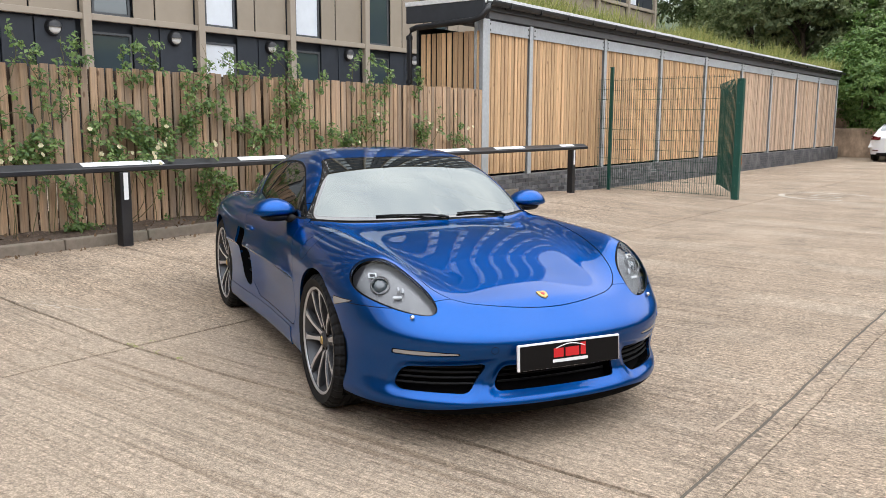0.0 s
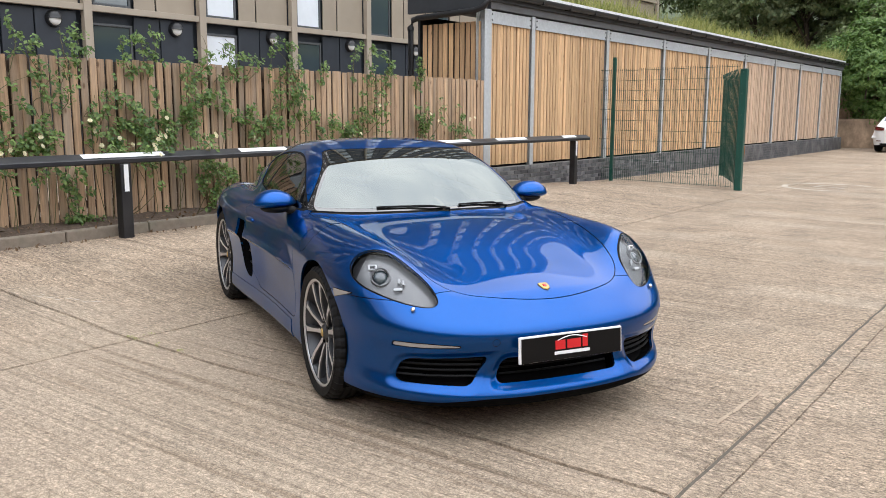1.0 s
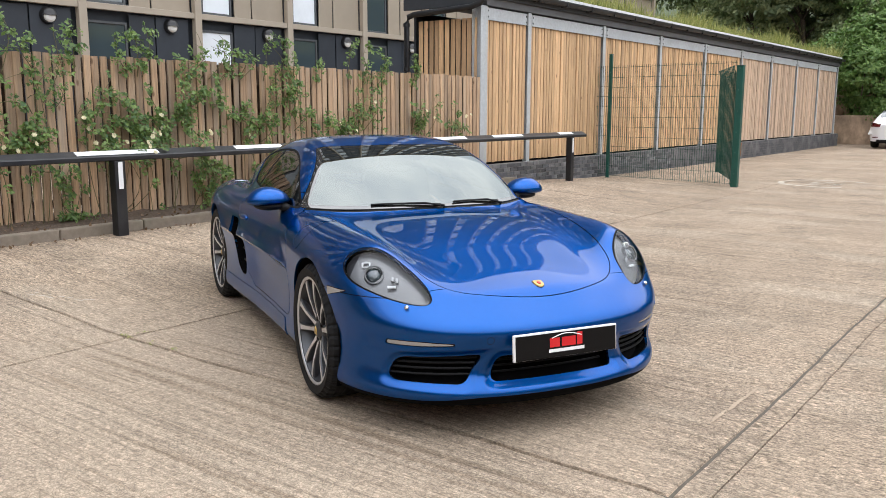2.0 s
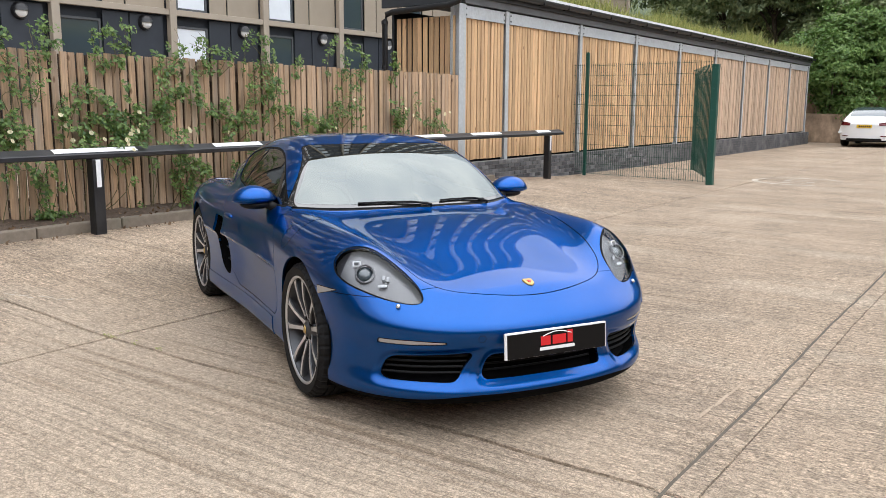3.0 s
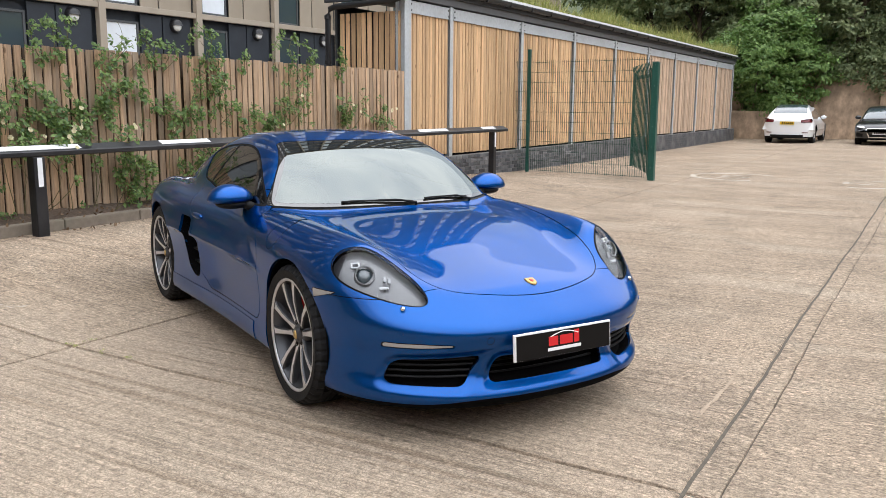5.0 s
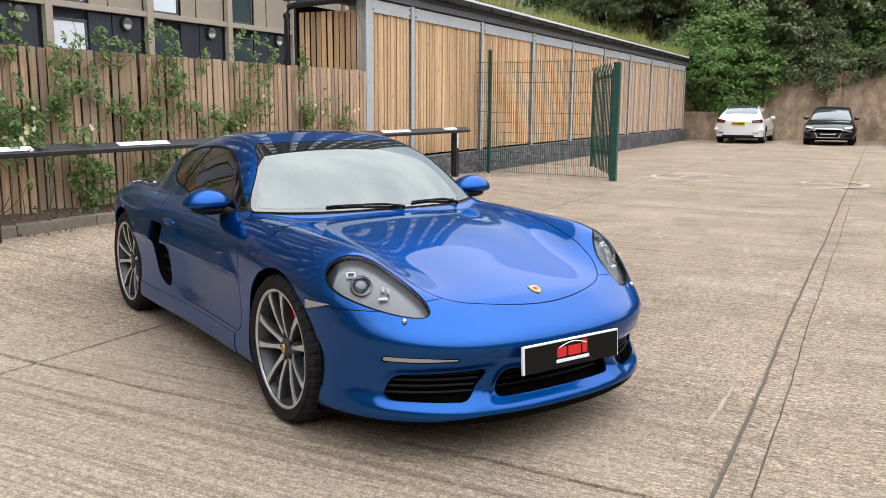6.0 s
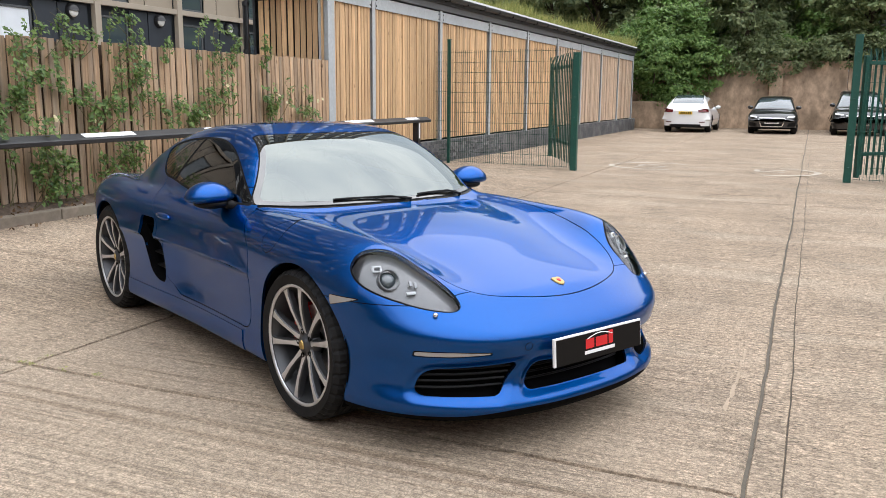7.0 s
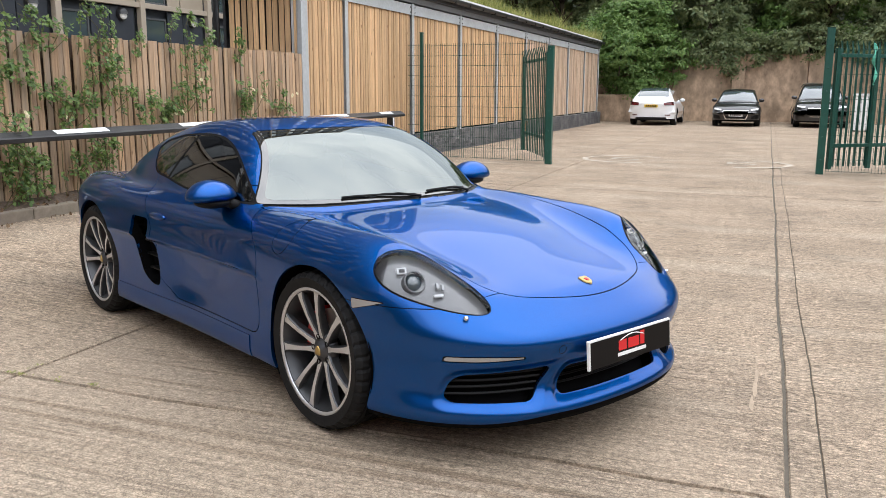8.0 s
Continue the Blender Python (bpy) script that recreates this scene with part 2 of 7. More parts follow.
M_GALV = material("galvanised_steel", (0.5, 0.53, 0.55), 0.5, 0.2, var=0.16, scale=18, bump=0.05, dark=(0.4, 0.425, 0.44), dark_scale=2.0, dark_amount=0.5)
M_FASCIA = material("dark_grey_fascia", (0.034, 0.038, 0.044), 0.55, 0.0, var=0.2, scale=6)
M_GUTTER = material("black_plastic", (0.012, 0.0125, 0.014), 0.45, var=0.2, scale=10)
M_EDGE = material("pale_roof_edge", (0.72, 0.72, 0.71), 0.6, var=0.2, scale=8)
M_BRICK = material("engineering_brick", (0.085, 0.086, 0.094), 0.6, var=0.35, scale=10, bump=0.3, bump_scale=70, dark=(0.3, 0.3, 0.29), dark_scale=2.2, dark_amount=0.6, piece=0.4)
M_MORTAR = material("mortar", (0.2, 0.195, 0.185), 0.95, var=0.3, scale=30)
M_BRONZE = material("bronze_panel", (0.32, 0.268, 0.205), 0.5, 0.0, var=0.06, scale=2.5, piece=0.06)
M_FIN = material("bronze_fin", (0.36, 0.305, 0.24), 0.5, 0.0, var=0.06, scale=3)
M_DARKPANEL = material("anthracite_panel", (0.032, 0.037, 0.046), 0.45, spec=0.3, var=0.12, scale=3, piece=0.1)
M_FRAME = material("window_frame_grey", (0.07, 0.075, 0.08), 0.5)
M_WGLASS = material("window_glass", (0.05, 0.07, 0.08), 0.04, 0.0, spec=1.0, coat=1.0)
M_BLIND = material("white_blind", (0.72, 0.76, 0.8), 0.6, var=0.06, scale=3)
M_RAIL = material("black_rail_paint", (0.009, 0.0095, 0.012), 0.4, var=0.3, scale=12, bump=0.1, bump_scale=40, dark=(0.03, 0.03, 0.031), dark_scale=4, dark_amount=0.5)
M_WHITE = material("white_reflective", (0.78, 0.79, 0.8), 0.45, var=0.08, scale=20)
M_GREEN = material("green_powder_coat", (0.009, 0.072, 0.054), 0.4, var=0.15, scale=6, rough_var=0.1, bump=0.02)
M_WIRE = material("green_wire", (0.015, 0.07, 0.052), 0.5)
M_RETWALL = material("weathered_render", (0.45, 0.32, 0.22), 0.95, var=0.5, scale=3.0, stretch=(1.2, 1, 0.8), bump=0.3, bump_scale=14, dark=(0.17, 0.125, 0.085), dark_scale=1.3, dark_amount=0.75)
M_PAINT = material("worn_road_paint", (0.5, 0.435, 0.355), 0.8, var=0.35, scale=9, bump=0.2, dark=(0.32, 0.25, 0.185), dark_scale=4, dark_amount=1.0)
M_LEAF_TREE = leaf_material("tree_leaf", (0.14, 0.205, 0.08), (0.37, 0.42, 0.2), trans=0.42)
M_LEAF_DARK = leaf_material("dark_leaf", (0.11, 0.16, 0.07), (0.3, 0.34, 0.16), trans=0.42)
M_LEAF_IVY = leaf_material("ivy_leaf", (0.08, 0.17, 0.035), (0.24, 0.36, 0.1))
M_LEAF_ROSE = leaf_material("rose_leaf", (0.05, 0.115, 0.03), (0.21, 0.31, 0.08))
M_GRASS = leaf_material("roof_grass", (0.18, 0.23, 0.05), (0.46, 0.44, 0.16))
M_PETAL = leaf_material("cream_petal", (0.75, 0.68, 0.42), (0.85, 0.8, 0.62))
M_BARK = material("bark", (0.075, 0.055, 0.04), 0.95, var=0.4, scale=9, stretch=(3, 3, 0.6), bump=0.7, bump_scale=20)
M_STEM = material("rose_stem", (0.12, 0.11, 0.045), 0.7, var=0.3, scale=20)
M_BANK = material("bank_earth", (0.06, 0.08, 0.035), 1.0, var=0.5, scale=1.5, bump=0.8, bump_scale=4)
M_LAMP = material("lamp_opal", (0.75, 0.75, 0.73), 0.35)


# ---- mesh helpers ----
def mesh_data(name, verts, faces, mat, smooth=False):
    me = bpy.data.meshes.new(name)
    me.from_pydata([tuple(v) for v in verts], [], [tuple(f) for f in faces])
    me.materials.append(mat)
    if smooth:
        me.polygons.foreach_set("use_smooth", np.ones(len(me.polygons), bool))
    me.update()
    return me


def place(name, me, parent=None, label="", m=None):
    ob = new(name, me)
    if m is not None:
        ob.matrix_basis = m
    if parent is not None:
        ob.parent = parent
    if label:
        ob["label"] = label
    return ob


def part(name, bm, mat, parent=None, label="", smooth=False, m=None):
    """Links a bmesh as one mesh object under a thing or a part."""
    me = bpy.data.meshes.new(name)
    bm.normal_update()
    bm.to_mesh(me)
    bm.free()
    me.materials.append(mat)
    if smooth:
        me.polygons.foreach_set("use_smooth", np.ones(len(me.polygons), bool))
    return place(name, me, parent, label, m)


def box(bm, x0, x1, y0, y1, z0, z1, bevel=0.0, m=None):
    """A box, its edges bevelled, added to bm."""
    g = bmesh.ops.create_cube(bm, size=1.0)
    vs = g["verts"]
    t = Matrix.Translation(((x0 + x1) / 2, (y0 + y1) / 2, (z0 + z1) / 2)) @ Matrix.Diagonal((abs(x1 - x0), abs(y1 - y0), abs(z1 - z0), 1))
    bmesh.ops.transform(bm, matrix=(m @ t) if m is not None else t, verts=vs)
    if bevel > 0:
        es = list({e for v in vs for e in v.link_edges})
        bmesh.ops.bevel(bm, geom=es, offset=bevel, segments=2, affect="EDGES", profile=0.5)
    return bm


def box_part(name, dims, mat, parent=None, bevel=0.0, label="", m=None):
    return part(name, box(bmesh.new(), *dims, bevel), mat, parent, label, m=m)


def tube(bm, pts, radius, sides=8, closed=False, taper=None):
    """A round bar along pts."""
    rings = []
    pts = [Vector(p) for p in pts]
    for i, p in enumerate(pts):
        if closed:
            d = pts[(i + 1) % len(pts)] - pts[i - 1]
        else:
            d = pts[min(i + 1, len(pts) - 1)] - pts[max(i - 1, 0)]
        d.normalize()
        a = d.cross(Vector((0, 0, 1)) if abs(d.z) < 0.95 else Vector((1, 0, 0))).normalized()
        b = d.cross(a)
        r = radius if taper is None else radius + (taper - radius) * i / (len(pts) - 1)
        rings.append([bm.verts.new(p + (a * math.cos(2 * math.pi * k / sides) + b * math.sin(2 * math.pi * k / sides)) * r) for k in range(sides)])
    n = len(rings)
    for i in range(n if closed else n - 1):
        r0, r1 = rings[i], rings[(i + 1) % n]
        for k in range(sides):
            bm.faces.new((r0[k], r0[(k + 1) % sides], r1[(k + 1) % sides], r1[k]))
    if not closed:
        bm.faces.new(rings[0][::-1])
        bm.faces.new(rings[-1])
    return bm


def plank_mesh(name, width, thick, z0, z1, mat, axis="y", chamfer=0.006):
    """An upright board with chamfered edges, its foot at z0; its width runs along y or x."""
    w, t, c = width / 2, thick / 2, chamfer
    ring = [(-w + c, -t), (w - c, -t), (w, -t + c), (w, t - c), (w - c, t), (-w + c, t), (-w, t - c), (-w, -t + c)]
    verts = [(d, a, z) if axis == "y" else (a, d, z) for z in (z0, z1) for a, d in ring]
    faces = [(i, (i + 1) % 8, 8 + (i + 1) % 8, 8 + i) for i in range(8)] + [tuple(range(7, -1, -1)), tuple(range(8, 16))]
    return mesh_data(name, verts, faces, mat)


def thing(name, label, category, group="", kind="", at=(0, 0, 0)):
    ob = new(name)
    ob.location = at
    return tagged(ob, label, category, group, kind)


def leaves_mesh(name, centres, size, mat, rng, spread=0.35, long=1.7, face=None, along=None):
    """Many small folded leaves, one at each centre; face turns their upper sides, along their tips."""
    n = len(centres)
    c = np.asarray(centres, float)
    d = rng.normal(size=(n, 3))
    d[:, 2] -= spread * 0.4
    if along is not None:
        d = along + 0.35 * d
    if face is None:
        nn = np.cross(d, rng.normal(size=(n, 3)))
    else:
        nn = face / (np.linalg.norm(face, axis=1)[:, None] + 1e-9) + 0.42 * rng.normal(size=(n, 3))
    nn /= np.linalg.norm(nn, axis=1)[:, None] + 1e-9
    d -= nn * np.sum(d * nn, 1)[:, None]
    d /= np.linalg.norm(d, axis=1)[:, None] + 1e-9
    s = np.cross(d, nn)
    k = size * rng.uniform(0.6, 1.3, n)[:, None]
    tip, base = c + d * k * long * 0.5, c - d * k * long * 0.5
    a, b = c + s * k * 0.42 + nn * k * 0.14, c - s * k * 0.42 + nn * k * 0.14
    verts = np.stack([base, a, tip, b], 1).reshape(-1, 3)
    idx = np.arange(n) * 4
    faces = np.concatenate([np.stack([idx, idx + 1, idx + 2], 1), np.stack([idx, idx + 2, idx + 3], 1)])
    me = bpy.data.meshes.new(name)
    me.vertices.add(len(verts))
    me.vertices.foreach_set("co", verts.ravel())
    me.loops.add(len(faces) * 3)
    me.loops.foreach_set("vertex_index", faces.ravel().astype(np.int32))
    me.polygons.add(len(faces))
    me.polygons.foreach_set("loop_start", np.arange(len(faces), dtype=np.int32) * 3)
    me.materials.append(mat)
    me.update(calc_edges=True)
    return me


# ---- ground ----
def smooth01(t):
    t = np.clip(t, 0, 1)
    return t * t * (3 - 2 * t)


def ground_z(x, y):
    """The yard rises gently towards the fence."""
    return 0.15 * smooth01((-4.3 - x) / 3.4) * (1 - 0.95 * smooth01((y - 10.5) / 4.5)) - 0.03 * smooth01((y - 14) / 6) * smooth01((-4.5 - x) / 3)


JOINT_X = (-4.45, -8.05 - 20)
JOINT_Y = (1.39, 10.4, 19.4, 28.4)
CHAN = (-0.905, -0.775)


def build_ground():
    xs = list(np.arange(-7.6, 8.01, 0.2)) + [-400, -150, -60, -30, -20, -14, -11, -9, -8, 9, 11, 15, 22, 40, 80, 200, 400]
    ys = list(np.arange(-4, 20.01, 0.25)) + [-400, -150, -60, -30, -20, -14, -10, -7, -5.5] + list(np.arange(20.5, 42, 1.0)) + [45, 55, 80, 150, 400]
    gx = [(JOINT_X[0], 0.008), (CHAN[0], 0.008), (CHAN[1], 0.0028)]
    gy = [(j, 0.009) for j in JOINT_Y]

    def with_grooves(vals, grooves):
        vals = [v for v in vals if all(abs(v - g) > 0.05 for g, _ in grooves)]
        for g, w in grooves:
            vals += [g - w * 1.6, g - w, g + w, g + w * 1.6]
        return np.array(sorted(vals))

    xs, ys = with_grooves(xs, gx), with_grooves(ys, gy)
    X, Y = np.meshgrid(xs, ys, indexing="ij")
    Z = ground_z(X, Y)
    groove = np.zeros_like(X, bool)
    for g, w in gx:
        hit = np.abs(X - g) <= w * 1.1
        groove |= hit
    for g, w in gy:
        hit = np.abs(Y - g) <= w * 1.1
        groove |= hit
    strip = (X > CHAN[0] - 0.02) & (X < CHAN[1] + 0.02) & (Y > -4.1) & (Y < 41)
    Z = Z - 0.014 * groove - 0.006 * (strip & ~groove)
    wob = 0.006 * np.sin(Y * 0.9) + 0.004 * np.sin(Y * 2.3 + 1) + 0.003 * np.sin(Y * 11)
    near = np.zeros_like(X)
    for g, w in gx:
        near = np.maximum(near, (np.abs(X - g) < 0.03).astype(float))
    X2 = X + wob * near
    neary = np.zeros_like(X)
    for g, w in gy:
        neary = np.maximum(neary, (np.abs(Y - g) < 0.03).astype(float))
    Y2 = Y + neary * (0.012 * np.sin(X * 2.1) + 0.007 * np.sin(X * 5.7))
    nx, ny = X.shape
    verts = np.stack([X2, Y2, Z], -1).reshape(-1, 3)
    faces, mats = [], []
    for i in range(nx - 1):
        for j in range(ny - 1):
            faces.append((i * ny + j, (i + 1) * ny + j, (i + 1) * ny + j + 1, i * ny + j + 1))
            q = groove[i, j] and groove[i + 1, j] and groove[i, j + 1] and groove[i + 1, j + 1]
            mats.append(1 if q else 0)
    me = mesh_data("ground", verts, faces, M_GROUND)
    me.materials.append(M_JOINT)
    me.polygons.foreach_set("material_index", np.array(mats, np.int32))
    return tagged(new("ground", me), "worn brushed concrete yard slabs with dirt-filled joints", "ground", kind="structure")


build_ground()


def road_marking(cx, cy, arc0, arc1, squares):
    """A worn white ring with a figure inside, painted flat on the concrete."""
    bm = bmesh.new()
    steps = 40
    for r0, r1, a0, a1 in ((0.78, 0.9, arc0, arc1),):
        prev = None
        for i in range(steps + 1):
            a = radians(a0 + (a1 - a0) * i / steps)
            wob = 0.012 * math.sin(7 * a)
            v = [bm.verts.new((cx + (r + wob) * math.cos(a), cy + (r + wob) * math.sin(a), float(ground_z(cx, cy)) + 0.006)) for r in (r0, r1)]
            if prev:
                bm.faces.new((prev[0], prev[1], v[1], v[0]))
            prev = v
    for x0, y0, x1, y1 in squares:
        vs = [bm.verts.new((cx + x, cy + y, float(ground_z(cx, cy)) + 0.006)) for x, y in ((x0, y0), (x1, y0), (x1, y1), (x0, y1))]
        bm.faces.new(vs)
    ob = part("road_marking", bm, M_PAINT)
    return tagged(ob, "worn white painted ring on the concrete", "road marking", "painted rings", "structure")


FIGURE = ((-0.3, 0.3, 0.25, 0.4), (-0.3, -0.05, -0.2, 0.3), (-0.3, -0.1, 0.25, 0.0), (0.17, -0.4, 0.27, 0.0), (-0.3, -0.45, 0.27, -0.35))
road_marking(-3.72, 15.95, 40, 300, FIGURE)
road_marking(-1.44, 15.65, -100, 80, FIGURE[:3])


# ---- kerb, soil and timber fence ----
def build_kerb():
    kerb = thing("kerb", "weathered concrete kerb stones along a planting strip", "kerb", kind="structure")
    for i in range(22):
        y0 = -9.2 + i * 0.915
        if y0 > 10.2:
            break
        z = float(ground_z(-7.65, y0 + 0.45))
        box_part("kerb_stone", (-7.74, -7.62, y0, y0 + 0.905, -0.1, z + 0.105), M_KERB, kerb, 0.012)


build_kerb()


def build_soil():
    rng = np.random.default_rng(4)
    bm = bmesh.new()
    ys = np.arange(-9.2, 10.3, 0.15)
    rows = [[bm.verts.new((x, y, float(ground_z(-7.65, y)) + 0.088 + 0.075 * min(1.0, (-7.75 - x) / 0.3) + rng.uniform(-0.012, 0.02))) for x in np.linspace(-7.75, -8.45, 6)] for y in ys]
    for a, b in zip(rows, rows[1:]):
        for k in range(5):
            bm.faces.new((a[k], b[k], b[k + 1], a[k + 1]))
    tagged(part("soil_strip", bm, M_SOIL), "dark bare soil strip with leaf litter", "soil", kind="structure")
    pts = [(rng.uniform(-8.0, -7.45), y, float(ground_z(-7.65, y)) + (0.075 if x else 0.012)) for y in rng.uniform(-2, 10, 500) for x in (1,)]
    pts = [(x, y, float(ground_z(x, y)) + (0.115 + 0.2 * max(0.0, -7.75 - x) if x < -7.62 else 0.012)) for x, y, _ in pts]
    me = leaves_mesh("leaf_litter", pts, 0.03, material("dry_leaf", (0.16, 0.10, 0.055), 0.9, var=0.4, scale=30), rng, spread=0)
    tagged(new("leaf_litter", me), "dry brown leaf litter along the kerb", "leaves", kind="stuff")


build_soil()


def build_fence():
    fence = thing("timber_fence", "weathered close-boarded timber fence of upright boards", "fence", at=(-8.02, 0, 0))
    rng = random.Random(7)
    kinds = [plank_mesh("fence_board", 0.077 + 0.0025 * k, 0.02, 0.205 + 0.012 * (k % 3), 1.945 + 0.004 * ((k * 5) % 4), M_BOARD) for k in range(5)]
    y = -9.0
    while y < 10.33:
        place("fence_board", kinds[rng.randrange(5)], fence, m=pose(rng.uniform(-0.004, 0.004), y, 0, rng.uniform(-0.35, 0.35), rng.uniform(-0.3, 0.3), 0))
        y += 0.1
    # added rear row; its near-black colour paints shade into the gaps
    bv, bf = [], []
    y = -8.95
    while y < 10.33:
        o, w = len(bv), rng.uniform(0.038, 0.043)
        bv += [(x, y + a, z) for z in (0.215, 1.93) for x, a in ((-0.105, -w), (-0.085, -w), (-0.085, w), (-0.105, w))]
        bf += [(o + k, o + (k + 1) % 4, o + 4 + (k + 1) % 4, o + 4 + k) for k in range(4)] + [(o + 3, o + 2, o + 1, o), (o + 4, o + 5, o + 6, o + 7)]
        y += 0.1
    tagged(place("back_board", mesh_data("back_board", bv, bf, M_BOARD_SHADED), fence, "added rear boards, dark as the shade in the fence gaps"), kind="stuff")
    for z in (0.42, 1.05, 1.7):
        box_part("fence_rail", (-0.075, -0.014, -9.05, 10.35, z, z + 0.075), M_BOARD_SHADED, fence, 0.004)
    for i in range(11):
        box_part("fence_post", (-0.17, -0.08, -8.9 + i * 1.9, -8.8 + i * 1.9, 0, 1.9), M_BOARD_SHADED, fence, 0.006)


build_fence()


def build_barrier():
    """A low black rail on posts in front of the fence."""
    rail = thing("barrier_rail", "black painted steel barrier rail with white reflective strips", "barrier", at=(-7.48, 0, 0))
    bm = bmesh.new()
    ring = [(-0.06, 0.9), (0.05, 0.9), (0.06, 0.91), (0.06, 0.942), (0.054, 0.95), (-0.04, 1.0), (-0.06, 1.0)]
    ends = [[bm.verts.new((x, y, z)) for x, z in ring] for y in (-9.0, 13.07)]
    for k in range(len(ring)):
        bm.faces.new((ends[0][k], ends[0][(k + 1) % len(ring)], ends[1][(k + 1) % len(ring)], ends[1][k]))
    bm.faces.new(ends[0][::-1])
    bm.faces.new(ends[1])
    bmesh.ops.recalc_face_normals(bm, faces=bm.faces)
    part("rail", bm, M_RAIL, rail)
    for y in (-6.05, -1.4, 3.25, 7.9, 12.55):
        z = float(ground_z(-7.48, y)) - 0.02
        post = box_part("post", (-0.055, 0.055, y - 0.06, y + 0.06, z, 0.897), M_RAIL, rail, 0.01)
        box_part("reflector", (0.0565, 0.06, y - 0.025, y + 0.025, 0.62, 0.89), M_WHITE, post, label="white reflective strip")
    for y0, y1 in ((-6.4, -5.6), (-3.2, -2.4), (-0.1, 0.7), (1.0, 1.95), (2.82, 3.72), (4.72, 5.42), (6.6, 7.5), (8.4, 9.2), (9.95, 10.85), (12.1, 12.6)):
        bm = bmesh.new()
        vs = [bm.verts.new((x, y, z)) for y in (y0, y1) for x, z in ((0.036, 0.9615), (-0.03, 0.9966), (-0.0285, 0.9993), (0.0375, 0.9642))]
        for k in range(4):
            bm.faces.new((vs[k], vs[(k + 1) % 4], vs[4 + (k + 1) % 4], vs[4 + k]))
        bm.faces.new(vs[3::-1])
        bm.faces.new(vs[4:])
        bmesh.ops.recalc_face_normals(bm, faces=bm.faces)
        part("reflector", bm, M_WHITE, rail, "white reflective strip")


build_barrier()


# ---- slatted shed with a grass roof ----
SHED_X = -8.02
POSTS = [10.45, 11.9] + [14.87 + 2.935 * i for i in range(8)]


